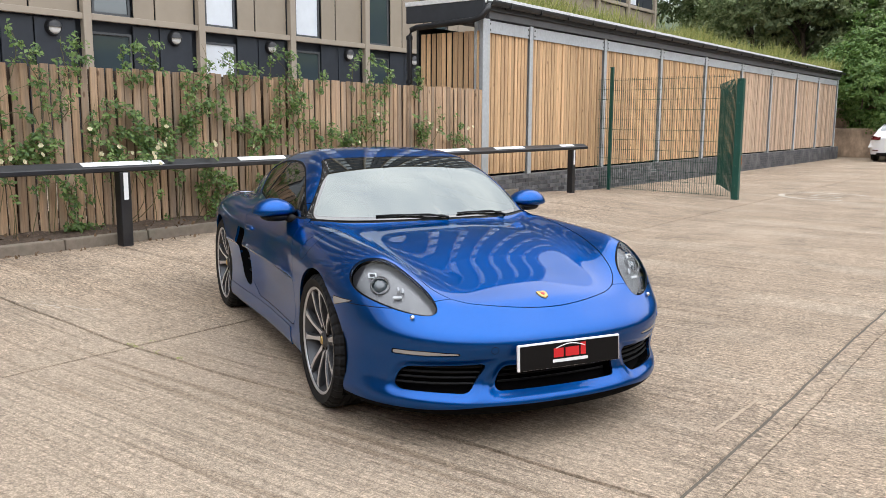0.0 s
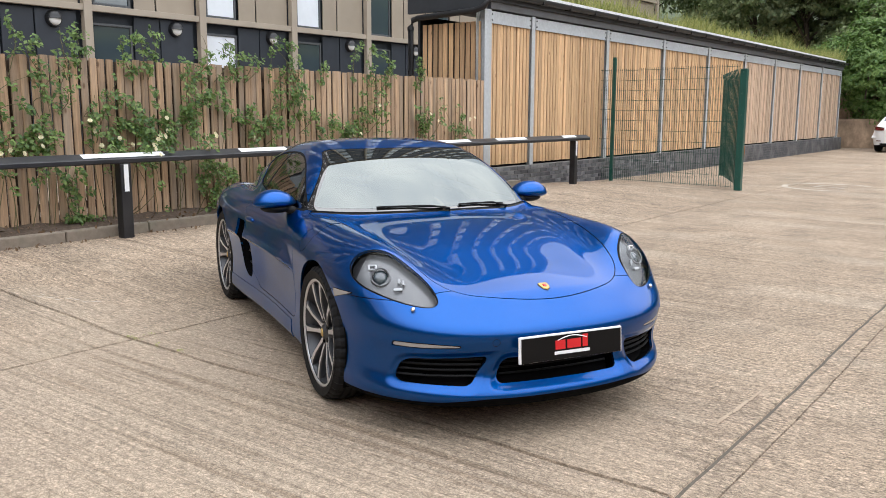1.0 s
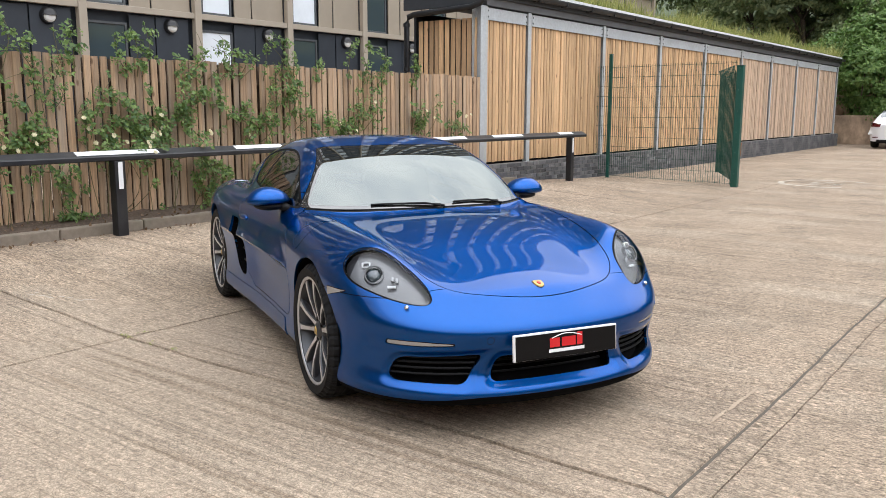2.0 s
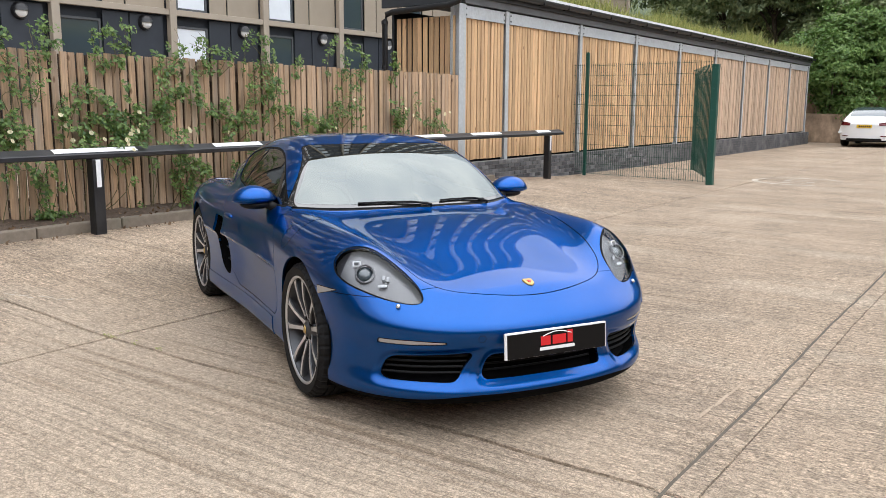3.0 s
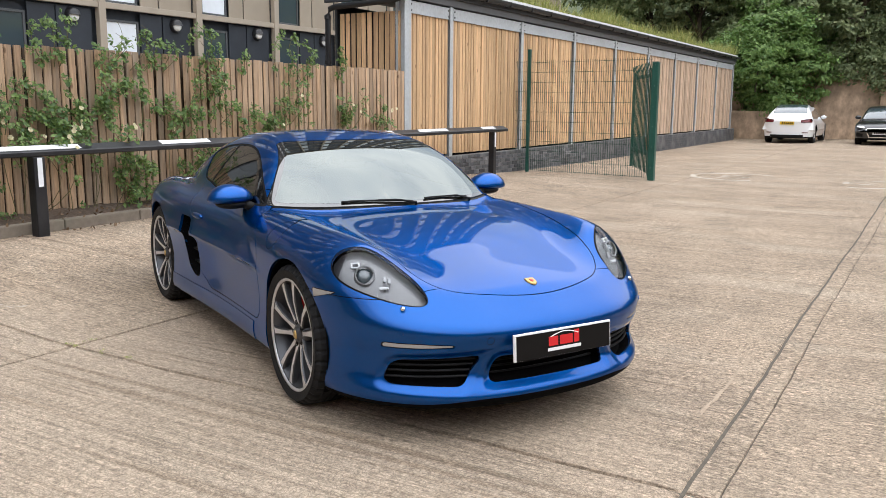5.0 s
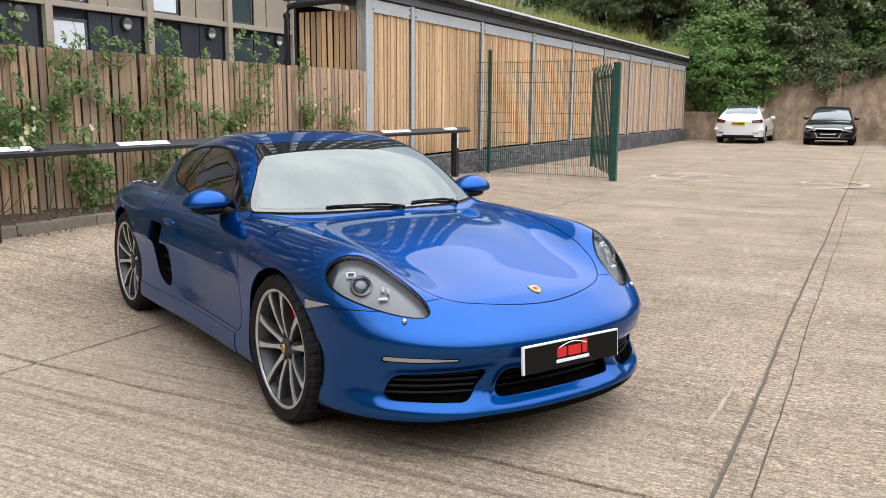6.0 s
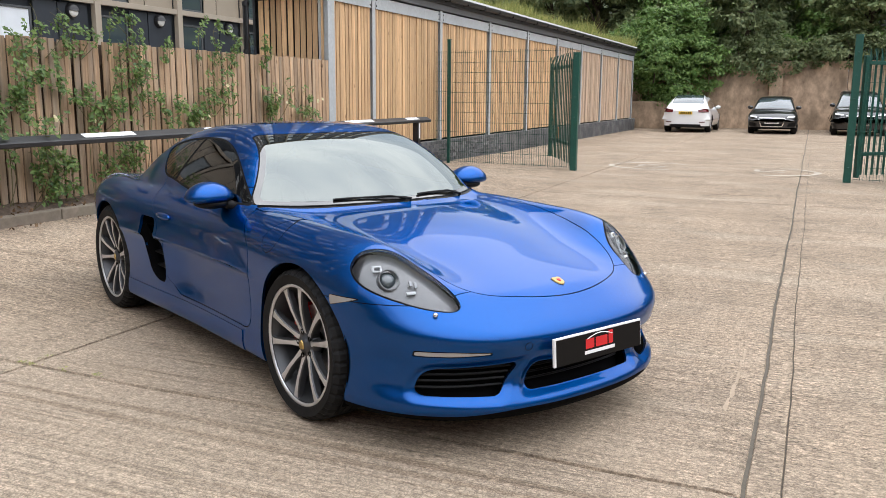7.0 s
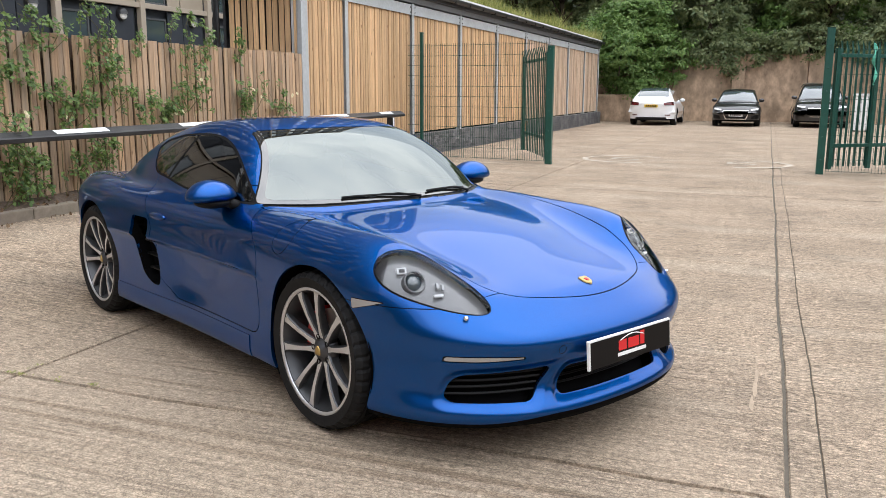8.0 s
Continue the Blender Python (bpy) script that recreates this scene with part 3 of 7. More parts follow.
def build_shed():
    shed = thing("slatted_shed", "long timber-slatted store with steel frame, brick plinth and grass roof", "shed", at=(SHED_X, 0, 0))
    y1 = POSTS[-1]
    # steel frame
    for i, y in enumerate(POSTS):
        bm = bmesh.new()
        w = 0.1 if i == 0 else 0.055
        box(bm, 0.0, 0.012, y - w, y + w, 0.3 if i else 0.0, 3.12, 0.002)
        box(bm, -0.16, 0.0, y - 0.006, y + 0.006, 0.3, 3.12)
        box(bm, -0.172, -0.16, y - w, y + w, 0.3, 3.12, 0.002)
        part("steel_post", bm, M_GALV, shed, "galvanised steel post")
    for a, b in zip(POSTS, POSTS[1:]):
        bm = bmesh.new()
        box(bm, -0.02, -0.008, a + 0.1, b - 0.06, 2.9, 3.1)
        for z in (2.9, 3.088):
            box(bm, -0.02, 0.0, a + 0.1, b - 0.06, z, z + 0.012)
        beam = part("steel_beam", bm, M_GALV, shed, "galvanised steel channel")
        for y, z in ((a + 0.13, 2.95), (a + 0.13, 3.05), (b - 0.1, 2.95), (b - 0.1, 3.05)):
            bm = bmesh.new()
            bmesh.ops.create_cone(bm, cap_ends=True, segments=8, radius1=0.014, radius2=0.014, depth=0.014,
                                  matrix=Matrix.Translation((-0.004, y, z)) @ Matrix.Rotation(radians(90), 4, "Y"))
            part("bolt", bm, M_GUTTER, beam)
    # slats
    rng = random.Random(3)
    slats, grey_slats = ([plank_mesh("slat", 0.082 + 0.003 * k, 0.042, 0.5 + 0.006 * (k % 2), 2.9, mat, chamfer=0.004) for k in range(4)] for mat in (M_SLAT, M_SLAT_GREY))
    for a, b in zip(POSTS, POSTS[1:]):
        lo, hi = a + (0.11 if a < 10.6 else 0.065), b - 0.06
        n = round((hi - lo) / 0.106)
        for k in range(n):
            place("slat", (slats if a < 23 else grey_slats)[rng.randrange(4)], shed, m=pose(-0.056 + rng.uniform(-0.012, 0.008), lo + (k + 0.5) * (hi - lo) / n, 0, rng.uniform(-0.12, 0.12), 0, 0))
    end = [plank_mesh("slat", 0.085 + 0.004 * k, 0.022, 1.6, 2.93, M_SLAT, "x") for k in range(3)]
    for k in range(11):
        place("slat", end[rng.randrange(3)], shed, m=pose(-0.16 - 0.117 * k, 10.42, 0, 0, rng.uniform(-0.25, 0.25), 0))
    # the front sheet is added to keep the slat gaps dark
    box_part("backing_wall", (-0.14, -0.1, 10.6, y1, 0.3, 3.1), M_GAP_SHADE, shed, label="black backing that paints shade between the slats")
    box_part("backing_wall", (-1.55, -1.5, 10.5, y1, 0.0, 3.1), M_FASCIA, shed)
    box_part("backing_wall", (-1.5, -0.1, y1 - 0.05, y1, 0.0, 3.1), M_FASCIA, shed)
    # plinth of bricks
    plinth = box_part("plinth", (-0.3, 0.052, 10.56, y1 + 0.6, -0.15, 0.462), M_MORTAR, shed, label="dark blue engineering brick plinth")
    bm = box(bmesh.new(), -0.05, 0.05, -0.109, 0.109, -0.0325, 0.0325, 0.004)
    brick = bpy.data.meshes.new("brick")
    bm.to_mesh(brick)
    bm.free()
    brick.materials.append(M_BRICK)
    far_v, far_f = [], []
    for row in range(8):
        z = -0.1 + row * 0.075
        y = 10.68 + (0.1125 if row % 2 else 0)
        while y < y1 + 0.5:
            if y < 18.6:
                place("brick", brick, plinth, m=pose(0.014 + rng.uniform(-0.002, 0.002), y, z))
            else:
                o = len(far_v)
                far_v += [(0.064 + rng.uniform(-0.002, 0.002), y + a * 0.108, z + b * 0.0325) for a, b in ((-1, -1), (1, -1), (1, 1), (-1, 1))]
                far_v += [(0.03, v[1], v[2]) for v in far_v[-4:]]
                far_f += [(o, o + 1, o + 2, o + 3)] + [(o + k, o + 4 + k, o + 4 + (k + 1) % 4, o + (k + 1) % 4) for k in range(4)]
            y += 0.225
    me = mesh_data("far_bricks", far_v, far_f, M_BRICK)
    tagged(place("far_bricks", me, plinth), kind="stuff")
    # eaves
    box_part("soffit_beam", (-0.1, 0.03, 10.5, y1 + 0.2, 3.13, 3.25), M_SOFFIT, shed, 0.004)
    box_part("roof_slab", (-1.62, 0.08, 10.34, y1 + 0.25, 3.25, 3.36), M_FASCIA, shed, 0.006)
    bm = bmesh.new()
    ring = [(0.085, 3.4), (0.09, 3.33), (0.12, 3.285), (0.165, 3.275), (0.2, 3.3), (0.215, 3.36), (0.215, 3.4), (0.205, 3.4), (0.2, 3.355), (0.16, 3.29), (0.12, 3.3), (0.1, 3.34), (0.095, 3.4)]
    ends = [[bm.verts.new((x, y, 3.4 - 0.7 * (3.4 - z))) for x, z in ring] for y in (10.34, y1 + 0.25)]
    for k in range(len(ring)):
        bm.faces.new((ends[0][k], ends[0][(k + 1) % len(ring)], ends[1][(k + 1) % len(ring)], ends[1][k]))
    bmesh.ops.recalc_face_normals(bm, faces=bm.faces)
    gutter = part("gutter", bm, M_GUTTER, shed, "black plastic gutter")
    for y in np.arange(10.9, y1, 1.0):
        box_part("gutter_clip", (0.08, 0.222, y - 0.018, y + 0.018, 3.305, 3.404), M_GUTTER, gutter, 0.004)
    box_part("roof_edge", (0.03, 0.078, 10.3, y1 + 0.25, 3.363, 3.485), M_EDGE, shed, 0.004, "pale metal roof edging")
    box_part("roof_edge", (-1.62, 0.078, 10.26, 10.3, 3.41, 3.485), M_EDGE, shed, 0.004)
    box_part("fascia", (-1.6, 0.07, 10.27, 10.335, 3.12, 3.408), M_FASCIA, shed, 0.004, "dark grey end fascia")
    bm = bmesh.new()
    tube(bm, [(0.15, 10.3, 3.3), (0.15, 10.24, 3.24), (0.08, 10.21, 3.13), (-0.1, 10.2, 3.08), (-1.3, 10.2, 3.03), (-1.42, 10.2, 3.0), (-1.47, 10.2, 2.9), (-1.47, 10.2, 0.1)], 0.05, 12)
    pipe = part("downpipe", bm, M_GUTTER, shed, "black plastic downpipe", True)
    for z in (2.86, 2.1, 1.0):
        bm = bmesh.new()
        tube(bm, [(-1.47, 10.2, z - 0.03), (-1.47, 10.2, z + 0.03)], 0.06, 12)
        part("pipe_collar", bm, M_GUTTER, pipe)
    # grass
    g = np.random.default_rng(11)
    n = 26000
    gy, gx = g.uniform(10.4, y1 + 0.2, n), g.uniform(-1.55, 0.02, n)
    h = g.uniform(0.12, 0.36, n) * (1 + 0.7 * np.sin(gy * 1.3) * np.sin(gy * 0.37 + 1)) * np.where(g.random(n) < 0.08, 1.7, 1.0)
    lean = g.normal(size=(n, 2)) * 0.35 * h[:, None]
    a = g.uniform(0, math.pi, n)
    wd = g.uniform(0.007, 0.017, n)
    base = np.stack([gx, gy, np.full(n, 3.42)], 1)
    off = np.stack([np.cos(a) * wd, np.sin(a) * wd, np.zeros(n)], 1)
    tip = base + np.stack([lean[:, 0], lean[:, 1], h], 1)
    verts = np.stack([base - off, base + off, tip], 1).reshape(-1, 3)
    faces = np.arange(n * 3).reshape(-1, 3)
    me = mesh_data("roof_grass", verts, faces, M_GRASS)
    grass = place("roof_grass", me, None, m=pose(SHED_X, 0, 0))
    tagged(grass, "long seeding grass growing on the shed roof", "grass", kind="stuff")
    bm = bmesh.new()
    rows = [[bm.verts.new((x, y, 3.37 + (0.06 if -1.5 < x < -0.1 else 0.0) + 0.02 * math.sin(y * 3 + x * 5))) for x in (-1.6, -1.2, -0.6, -0.2, 0.028)] for y in np.arange(10.32, y1 + 0.25, 0.5)]
    for p, q in zip(rows, rows[1:]):
        for k in range(4):
            bm.faces.new((p[k], p[k + 1], q[k + 1], q[k]))
    part("roof_turf", bm, M_BANK, shed, "green roof turf")


build_shed()


# ---- brown building behind the fence ----
BLD_X, BAY = -16.2, 2.78


def build_building():
    house = thing("apartment_building", "bronze-clad multi-storey block with anthracite ground floor", "building", at=(BLD_X, 0, 0))
    y0 = 7.975 - 11 * BAY
    nb, storeys, sh, z1 = 21, 8, 2.9, 3.41
    y1 = y0 + nb * BAY
    top = z1 + (storeys - 1) * sh + 1.0
    box_part("wall", (-12, -0.12, y0, y1, 0, top), M_DARKPANEL, house, label="building core wall")
    box_part("roof", (-12.2, 0.15, y0 - 0.15, y1 + 0.15, top, top + 0.35), M_FIN, house, 0.02)
    fin = bmesh.new()
    box(fin, 0.0, 0.14, -0.09, 0.09, 0, top, 0.01)
    fin_me = bpy.data.meshes.new("fin")
    fin.to_mesh(fin_me)
    fin.free()
    fin_me.materials.append(M_FIN)
    for k in range(nb + 1):
        place("fin", fin_me, house, m=pose(0, y0 + k * BAY, 0))
    for s in range(storeys):
        z = z1 + s * sh
        box_part("band", (0.0, 0.11, y0, y1, z, z + 0.13), M_FIN, house, 0.008)

    def piece(name, w, h, mat, d=0.03):
        bm = box(bmesh.new(), -d, 0.0, 0.0, w, 0.0, h, 0.006)
        me = bpy.data.meshes.new(name)
        bm.to_mesh(me)
        bm.free()
        me.materials.append(mat)
        return me

    ww, wh = 0.86, 2.1
    pan_a = piece("cladding_panel", 0.5, sh - 0.17, M_BRONZE)
    pan_b = piece("cladding_panel", 0.98, 1.45, M_BRONZE)
    pan_c = piece("cladding_panel", 0.98, sh - 0.17 - 1.47, M_BRONZE)
    pan_d = piece("cladding_panel", ww + 0.1, sh - 0.17 - wh, M_BRONZE)
    lower = (pan_a, pan_b, pan_c, pan_d)
    # upper storeys stay out of view; dark panels deepen their reflection in the car
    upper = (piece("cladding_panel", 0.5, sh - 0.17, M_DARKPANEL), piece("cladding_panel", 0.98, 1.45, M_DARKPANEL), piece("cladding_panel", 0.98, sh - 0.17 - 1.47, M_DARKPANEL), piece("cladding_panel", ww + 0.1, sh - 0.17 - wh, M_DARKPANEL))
    d1, d2 = piece("dark_panel", 0.62, 3.36, M_DARKPANEL), piece("dark_panel", 0.84, 1.1, M_DARKPANEL)
    d3 = piece("dark_panel", 0.84, 2.24, M_DARKPANEL)

    def frame_mesh(w, h):
        bm = bmesh.new()
        for a in ((0, w, 0, 0.05), (0, w, h - 0.05, h), (0, 0.05, 0.05, h - 0.05), (w - 0.05, w, 0.05, h - 0.05)):
            box(bm, -0.06, -0.005, a[0], a[1], a[2], a[3], 0.004)
        me = bpy.data.meshes.new("window")
        bm.to_mesh(me)
        bm.free()
        me.materials.append(M_FRAME)
        return me

    win, pane = frame_mesh(ww, wh), piece("pane", ww - 0.1, wh - 0.1, M_WGLASS, 0.01)
    win_blind = piece("pane", ww - 0.1, wh - 0.1, M_BLIND, 0.01)
    gwin, gpane, gblind = frame_mesh(0.95, 2.2), piece("pane", 0.85, 2.1, M_WGLASS, 0.01), piece("pane", 0.85, 2.1, M_BLIND, 0.01)
    rng = random.Random(5)
    for b in range(nb):
        y = y0 + b * BAY + 0.1
        for s in range(storeys - 1):
            z = z1 + 0.14 + s * sh
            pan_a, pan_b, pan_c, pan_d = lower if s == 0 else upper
            w = place("window", win, house, m=pose(0, y + 0.09, z))
            # mostly white panes above, so the car reflects bright windows
            white = (b in (12, 13)) if s == 0 else rng.random() < 0.65
            place("pane", win_blind if white else pane, w, m=pose(-0.03, 0.05, 0.05))
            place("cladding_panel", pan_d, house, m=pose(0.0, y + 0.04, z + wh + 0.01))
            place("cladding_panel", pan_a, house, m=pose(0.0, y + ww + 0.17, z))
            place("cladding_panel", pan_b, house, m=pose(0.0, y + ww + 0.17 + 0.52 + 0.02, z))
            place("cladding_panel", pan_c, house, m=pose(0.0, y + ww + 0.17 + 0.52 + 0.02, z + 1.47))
        w = place("window", gwin, house, m=pose(-0.02, y + 0.02, 1.0))
        place("pane", gblind if b == 12 else gpane, w, m=pose(-0.03, 0.05, 0.05))
        place("dark_panel", d1, house, m=pose(0, y + 1.0, 0.02))
        place("dark_panel", d2, house, m=pose(0, y + 1.65, 2.28))
        place("dark_panel", d3, house, m=pose(0, y + 1.65, 0.02))
        # bulkhead lamp
        lamp = thing("wall_lamp", "round black bulkhead lamp with white opal half", "wall lamp", "bulkhead lamps", at=(BLD_X + 0.0, y0 + b * BAY + 2.11, 3.2))
        bm = bmesh.new()
        bmesh.ops.create_cone(bm, cap_ends=True, segments=20, radius1=0.17, radius2=0.15, depth=0.08, matrix=Matrix.Translation((0.045, 0, 0)) @ Matrix.Rotation(radians(90), 4, "Y"))
        part("housing", bm, M_GUTTER, lamp)
        bm = bmesh.new()
        bmesh.ops.create_uvsphere(bm, u_segments=16, v_segments=8, radius=0.125)
        bmesh.ops.transform(bm, matrix=Matrix.Translation((0.08, 0, -0.012)) @ Matrix.Diagonal((0.5, 1, 0.95, 1)), verts=bm.verts)
        part("diffuser", bm, M_LAMP, lamp, "white opal glass", True)
        bm = bmesh.new()
        bmesh.ops.create_uvsphere(bm, u_segments=16, v_segments=10, radius=0.15)
        bmesh.ops.bisect_plane(bm, geom=bm.verts[:] + bm.edges[:] + bm.faces[:], plane_co=(0, 0, 0.0), plane_no=(0, 0, 1), clear_inner=True)
        bmesh.ops.transform(bm, matrix=Matrix.Translation((0.08, 0, 0.0)) @ Matrix.Diagonal((0.62, 1, 1, 1)), verts=bm.verts)
        part("hood", bm, M_GUTTER, lamp, "black lamp hood", True)


build_building()


# ---- green mesh fence and gates ----
def wire_panel(bm, p, q, z0, z1, pitch=0.05, rise=0.2, r=0.0028):
    p, q = Vector((*p, 0)), Vector((*q, 0))
    d = q - p
    n = int(d.length / pitch)
    a = Vector((d.y, -d.x, 0)).normalized()
    u = d.normalized()

    def bar(c0, c1, ax, ay):
        vs = [bm.verts.new(c + ax * i * r + ay * j * r) for c in (c0, c1) for i, j in ((-1, -1), (1, -1), (1, 1), (-1, 1))]
        for k in range(4):
            bm.faces.new((vs[k], vs[(k + 1) % 4], vs[4 + (k + 1) % 4], vs[4 + k]))

    for i in range(n + 1):
        c = p + u * (i * pitch)
        bar(Vector((c.x, c.y, z0)), Vector((c.x, c.y, z1)), u, a)
    z = z0 + 0.02
    while z < z1:
        bar(Vector((p.x, p.y, z)) + a * 2 * r, Vector((q.x, q.y, z)) + a * 2 * r, a, Vector((0, 0, 1)))
        z += rise


def build_mesh_fence(name, posts, runs, top=2.3, gap=0.0):
    f = thing(name, "dark green welded wire mesh fence with steel posts", "fence", "green mesh fences")
    for (x, y, h, w) in posts:
        z = float(ground_z(x, y)) - 0.03
        post = box_part("post", (x - w, x + w, y - w, y + w, z, h), M_GREEN, f, 0.006)
        box_part("post_cap", (x - w - 0.004, x + w + 0.004, y - w - 0.004, y + w + 0.004, h + 0.001, h + 0.012), M_GREEN, post, 0.003)
        for k in range(6):
            bm = bmesh.new()
            bmesh.ops.create_uvsphere(bm, u_segments=8, v_segments=5, radius=0.014)
            part("fixing_bolt", bm, M_GREEN, post, m=pose(x, y - w - 0.004, 0.25 + k * 0.38))
    for p, q, z0, z1 in runs:
        bm = bmesh.new()
        wire_panel(bm, p, q, z0, z1)
        part("mesh_panel", bm, M_WIRE, f, "dark green welded wire")
    return f


build_mesh_fence("mesh_fence", [(-7.72, 14.62, 2.52, 0.032), (-4.92, 14.17, 2.2, 0.06)], [((-7.95, 14.65), (-7.76, 14.63), 0.06, 2.3), ((-7.68, 14.61), (-4.99, 14.18), 0.04, 2.3), ((-9.35, 14.9), (-7.98, 14.66), 0.06, 2.3)])
build_mesh_fence("mesh_fence", [(-0.17, 14.09, 2.42, 0.06), (6.0, 13.6, 2.42, 0.06)], [((-0.08, 14.04), (5.9, 13.56), 0.04, 2.2)])


def build_gate(hinge, end, rails=(0.45, 1.95), base=0.12, top=2.1, bars=14, wide=0.024, mids=()):
    gate = thing("metal_gate", "dark green steel palisade gate leaf standing open", "gate", "palisade gate leaves", at=(hinge[0], hinge[1], 0))
    d = Vector((end[0] - hinge[0], end[1] - hinge[1], 0))
    n = d.length
    turn = Matrix.Rotation(math.atan2(d.y, d.x), 4, "Z")
    for a in (0.06, *mids, n - 0.06):
        box_part("stile", (a - 0.035, a + 0.035, -0.035, 0.035, base - 0.04, top), M_GREEN, gate, 0.006, m=turn)
    for z in rails:
        box_part("gate_rail", (0.1, n - 0.1, -0.025, 0.025, z, z + 0.06), M_GREEN, gate, 0.005, m=turn)
    bm = bmesh.new()
    prof = [(-wide, 0.0), (-wide * 0.6, 0.016), (wide * 0.6, 0.016), (wide, 0.0), (wide * 0.6, 0.012), (-wide * 0.6, 0.012)]
    tops = [[bm.verts.new((x, y + 0.028, z)) for x, y in prof] for z in (base, top - 0.03)]
    for k in range(6):
        bm.faces.new((tops[0][k], tops[0][(k + 1) % 6], tops[1][(k + 1) % 6], tops[1][k]))
    tip = [bm.verts.new((x * 0.3, y + 0.06, top + 0.12)) for x, y in prof]
    for k in range(6):
        bm.faces.new((tops[1][k], tops[1][(k + 1) % 6], tip[(k + 1) % 6], tip[k]))
    bmesh.ops.recalc_face_normals(bm, faces=bm.faces)
    pale = bpy.data.meshes.new("pale")
    bm.to_mesh(pale)
    bm.free()
    pale.materials.append(M_GREEN)
    for k in range(bars):
        place("pale", pale, gate, m=turn @ pose(0.17 + k * (n - 0.34) / (bars - 1), 0, 0))
    return gate


build_gate((-4.98, 14.24), (-6.15, 16.7))
build_gate((-0.08, 14.14), (3.1, 16.6), bars=34, wide=0.023, mids=(0.88,))


# ---- far retaining wall, bank and trees ----
def build_far_wall():
    wall = thing("retaining_wall", "stained old rendered retaining wall with buttress piers", "wall", kind="structure")
    rng = random.Random(2)
    x = -14.0
    k = 0
    while x < 16:
        w = 2.9
        box_part("wall_panel", (x, x + w - 0.02, 39.5 + rng.uniform(-0.02, 0.02), 40.1, -0.2, 3.0), M_RETWALL, wall, 0.02)
        if k % 2 == 0:
            box_part("pier", (x - 0.28, x + 0.28, 39.25, 39.6, -0.2, 2.9), M_RETWALL, wall, 0.03)
        x += w
        k += 1
    box_part("stone_return", (-9.1, -6.9, 37.6, 39.4, -0.2, 1.2), M_RETWALL, wall, 0.06)


build_far_wall()


def build_bank():
    bm = bmesh.new()
    xs, ys = np.linspace(-60, 60, 41), [40.1, 42, 46, 52, 60, 75]
    hs = [2.6, 3.4, 5.0, 7.0, 9.0, 12.0]
    rows = [[bm.verts.new((x, y, h + 0.5 * math.sin(x * 0.5 + y))) for y, h in zip(ys, hs)] for x in xs]
    for a, b in zip(rows, rows[1:]):
        for k in range(len(ys) - 1):
            bm.faces.new((a[k], b[k], b[k + 1], a[k + 1]))
    tagged(part("bank", bm, M_BANK, smooth=True), "dark overgrown earth bank behind the wall", "bank", kind="structure")


build_bank()


def tree(x, y, z, height, radius, seed, mat, leaf=0.14, count=9500, low=0.25):
    rng = np.random.default_rng(seed)
    t = thing("tree", "dense broad-leaved tree with dark green crown", "tree", "trees on the bank", at=(x, y, z))
    bm = bmesh.new()
    lean = rng.normal(size=2) * 0.3
    trunk = [(lean[0] * k / 5 * 1.2, lean[1] * k / 5 * 1.2, height * 0.62 * k / 5) for k in range(6)]
    tube(bm, trunk, 0.16, 8, taper=0.07)
    lobes = []
    for k in range(11):
        a = rng.uniform(0, 2 * math.pi)
        h = rng.uniform(low, 0.95)
        rr = radius * (1 - 0.5 * abs(h - 0.5)) * rng.uniform(0.35, 0.85)
        c = np.array([lean[0] + math.cos(a) * rr, lean[1] + math.sin(a) * rr, h * height])
        lobes.append((c, radius * rng.uniform(0.32, 0.55)))
        s = trunk[min(5, 1 + int(h * 4))]
        mid = [(s[i] * 0.5 + c[i] * 0.5) for i in range(3)]
        tube(bm, [s, (mid[0], mid[1], mid[2] + 0.2), tuple(c)], 0.06, 5, taper=0.015)
    part("trunk", bm, M_BARK, t, smooth=True)
    pts, face = [], []
    for c, r in lobes:
        n = int(count / len(lobes))
        m = 34
        d = rng.normal(size=(m, 3))
        d /= np.linalg.norm(d, axis=1)[:, None]
        clump = c + d * (r * rng.uniform(0.6, 1.12, m))[:, None] * np.array([1, 1, 0.85])
        pick = rng.integers(m, size=n)
        spread = r * rng.uniform(0.1, 0.2, m)[pick][:, None]
        pts.append(clump[pick] + rng.normal(size=(n, 3)) * spread * np.array([1.15, 1.15, 0.6]))
        face.append(d[pick] + np.array([0, -0.2, 0.9]))
    place("crown", leaves_mesh("crown", np.concatenate(pts), leaf, mat, rng, face=np.concatenate(face)), t)


TREE_RNG = random.Random(21)
for i in range(15):
    tree(-13 + i * 2.35 + TREE_RNG.uniform(-0.6, 0.6), 41.6 + TREE_RNG.uniform(-0.7, 0.9), 3.0, TREE_RNG.uniform(5.5, 7.5), TREE_RNG.uniform(1.9, 2.6), 100 + i,
         (M_LEAF_TREE, M_LEAF_DARK, M_LEAF_TREE)[i % 3])
for i in range(13):
    tree(-20 + i * 3.6 + TREE_RNG.uniform(-0.8, 0.8), 46 + TREE_RNG.uniform(-1, 1.5), 4.5, TREE_RNG.uniform(8, 11), TREE_RNG.uniform(2.8, 3.8), 200 + i,
         (M_LEAF_DARK, M_LEAF_TREE)[i % 2], 0.2, 9000)


for i in range(13):
    tree(-12 + i * 2.2 + TREE_RNG.uniform(-0.5, 0.5), 43.6 + TREE_RNG.uniform(-0.5, 0.5), 3.2, TREE_RNG.uniform(4.2, 5.4), TREE_RNG.uniform(1.9, 2.5), 300 + i,
         (M_LEAF_TREE, M_LEAF_DARK)[i % 2], 0.15, 7500, 0.03)


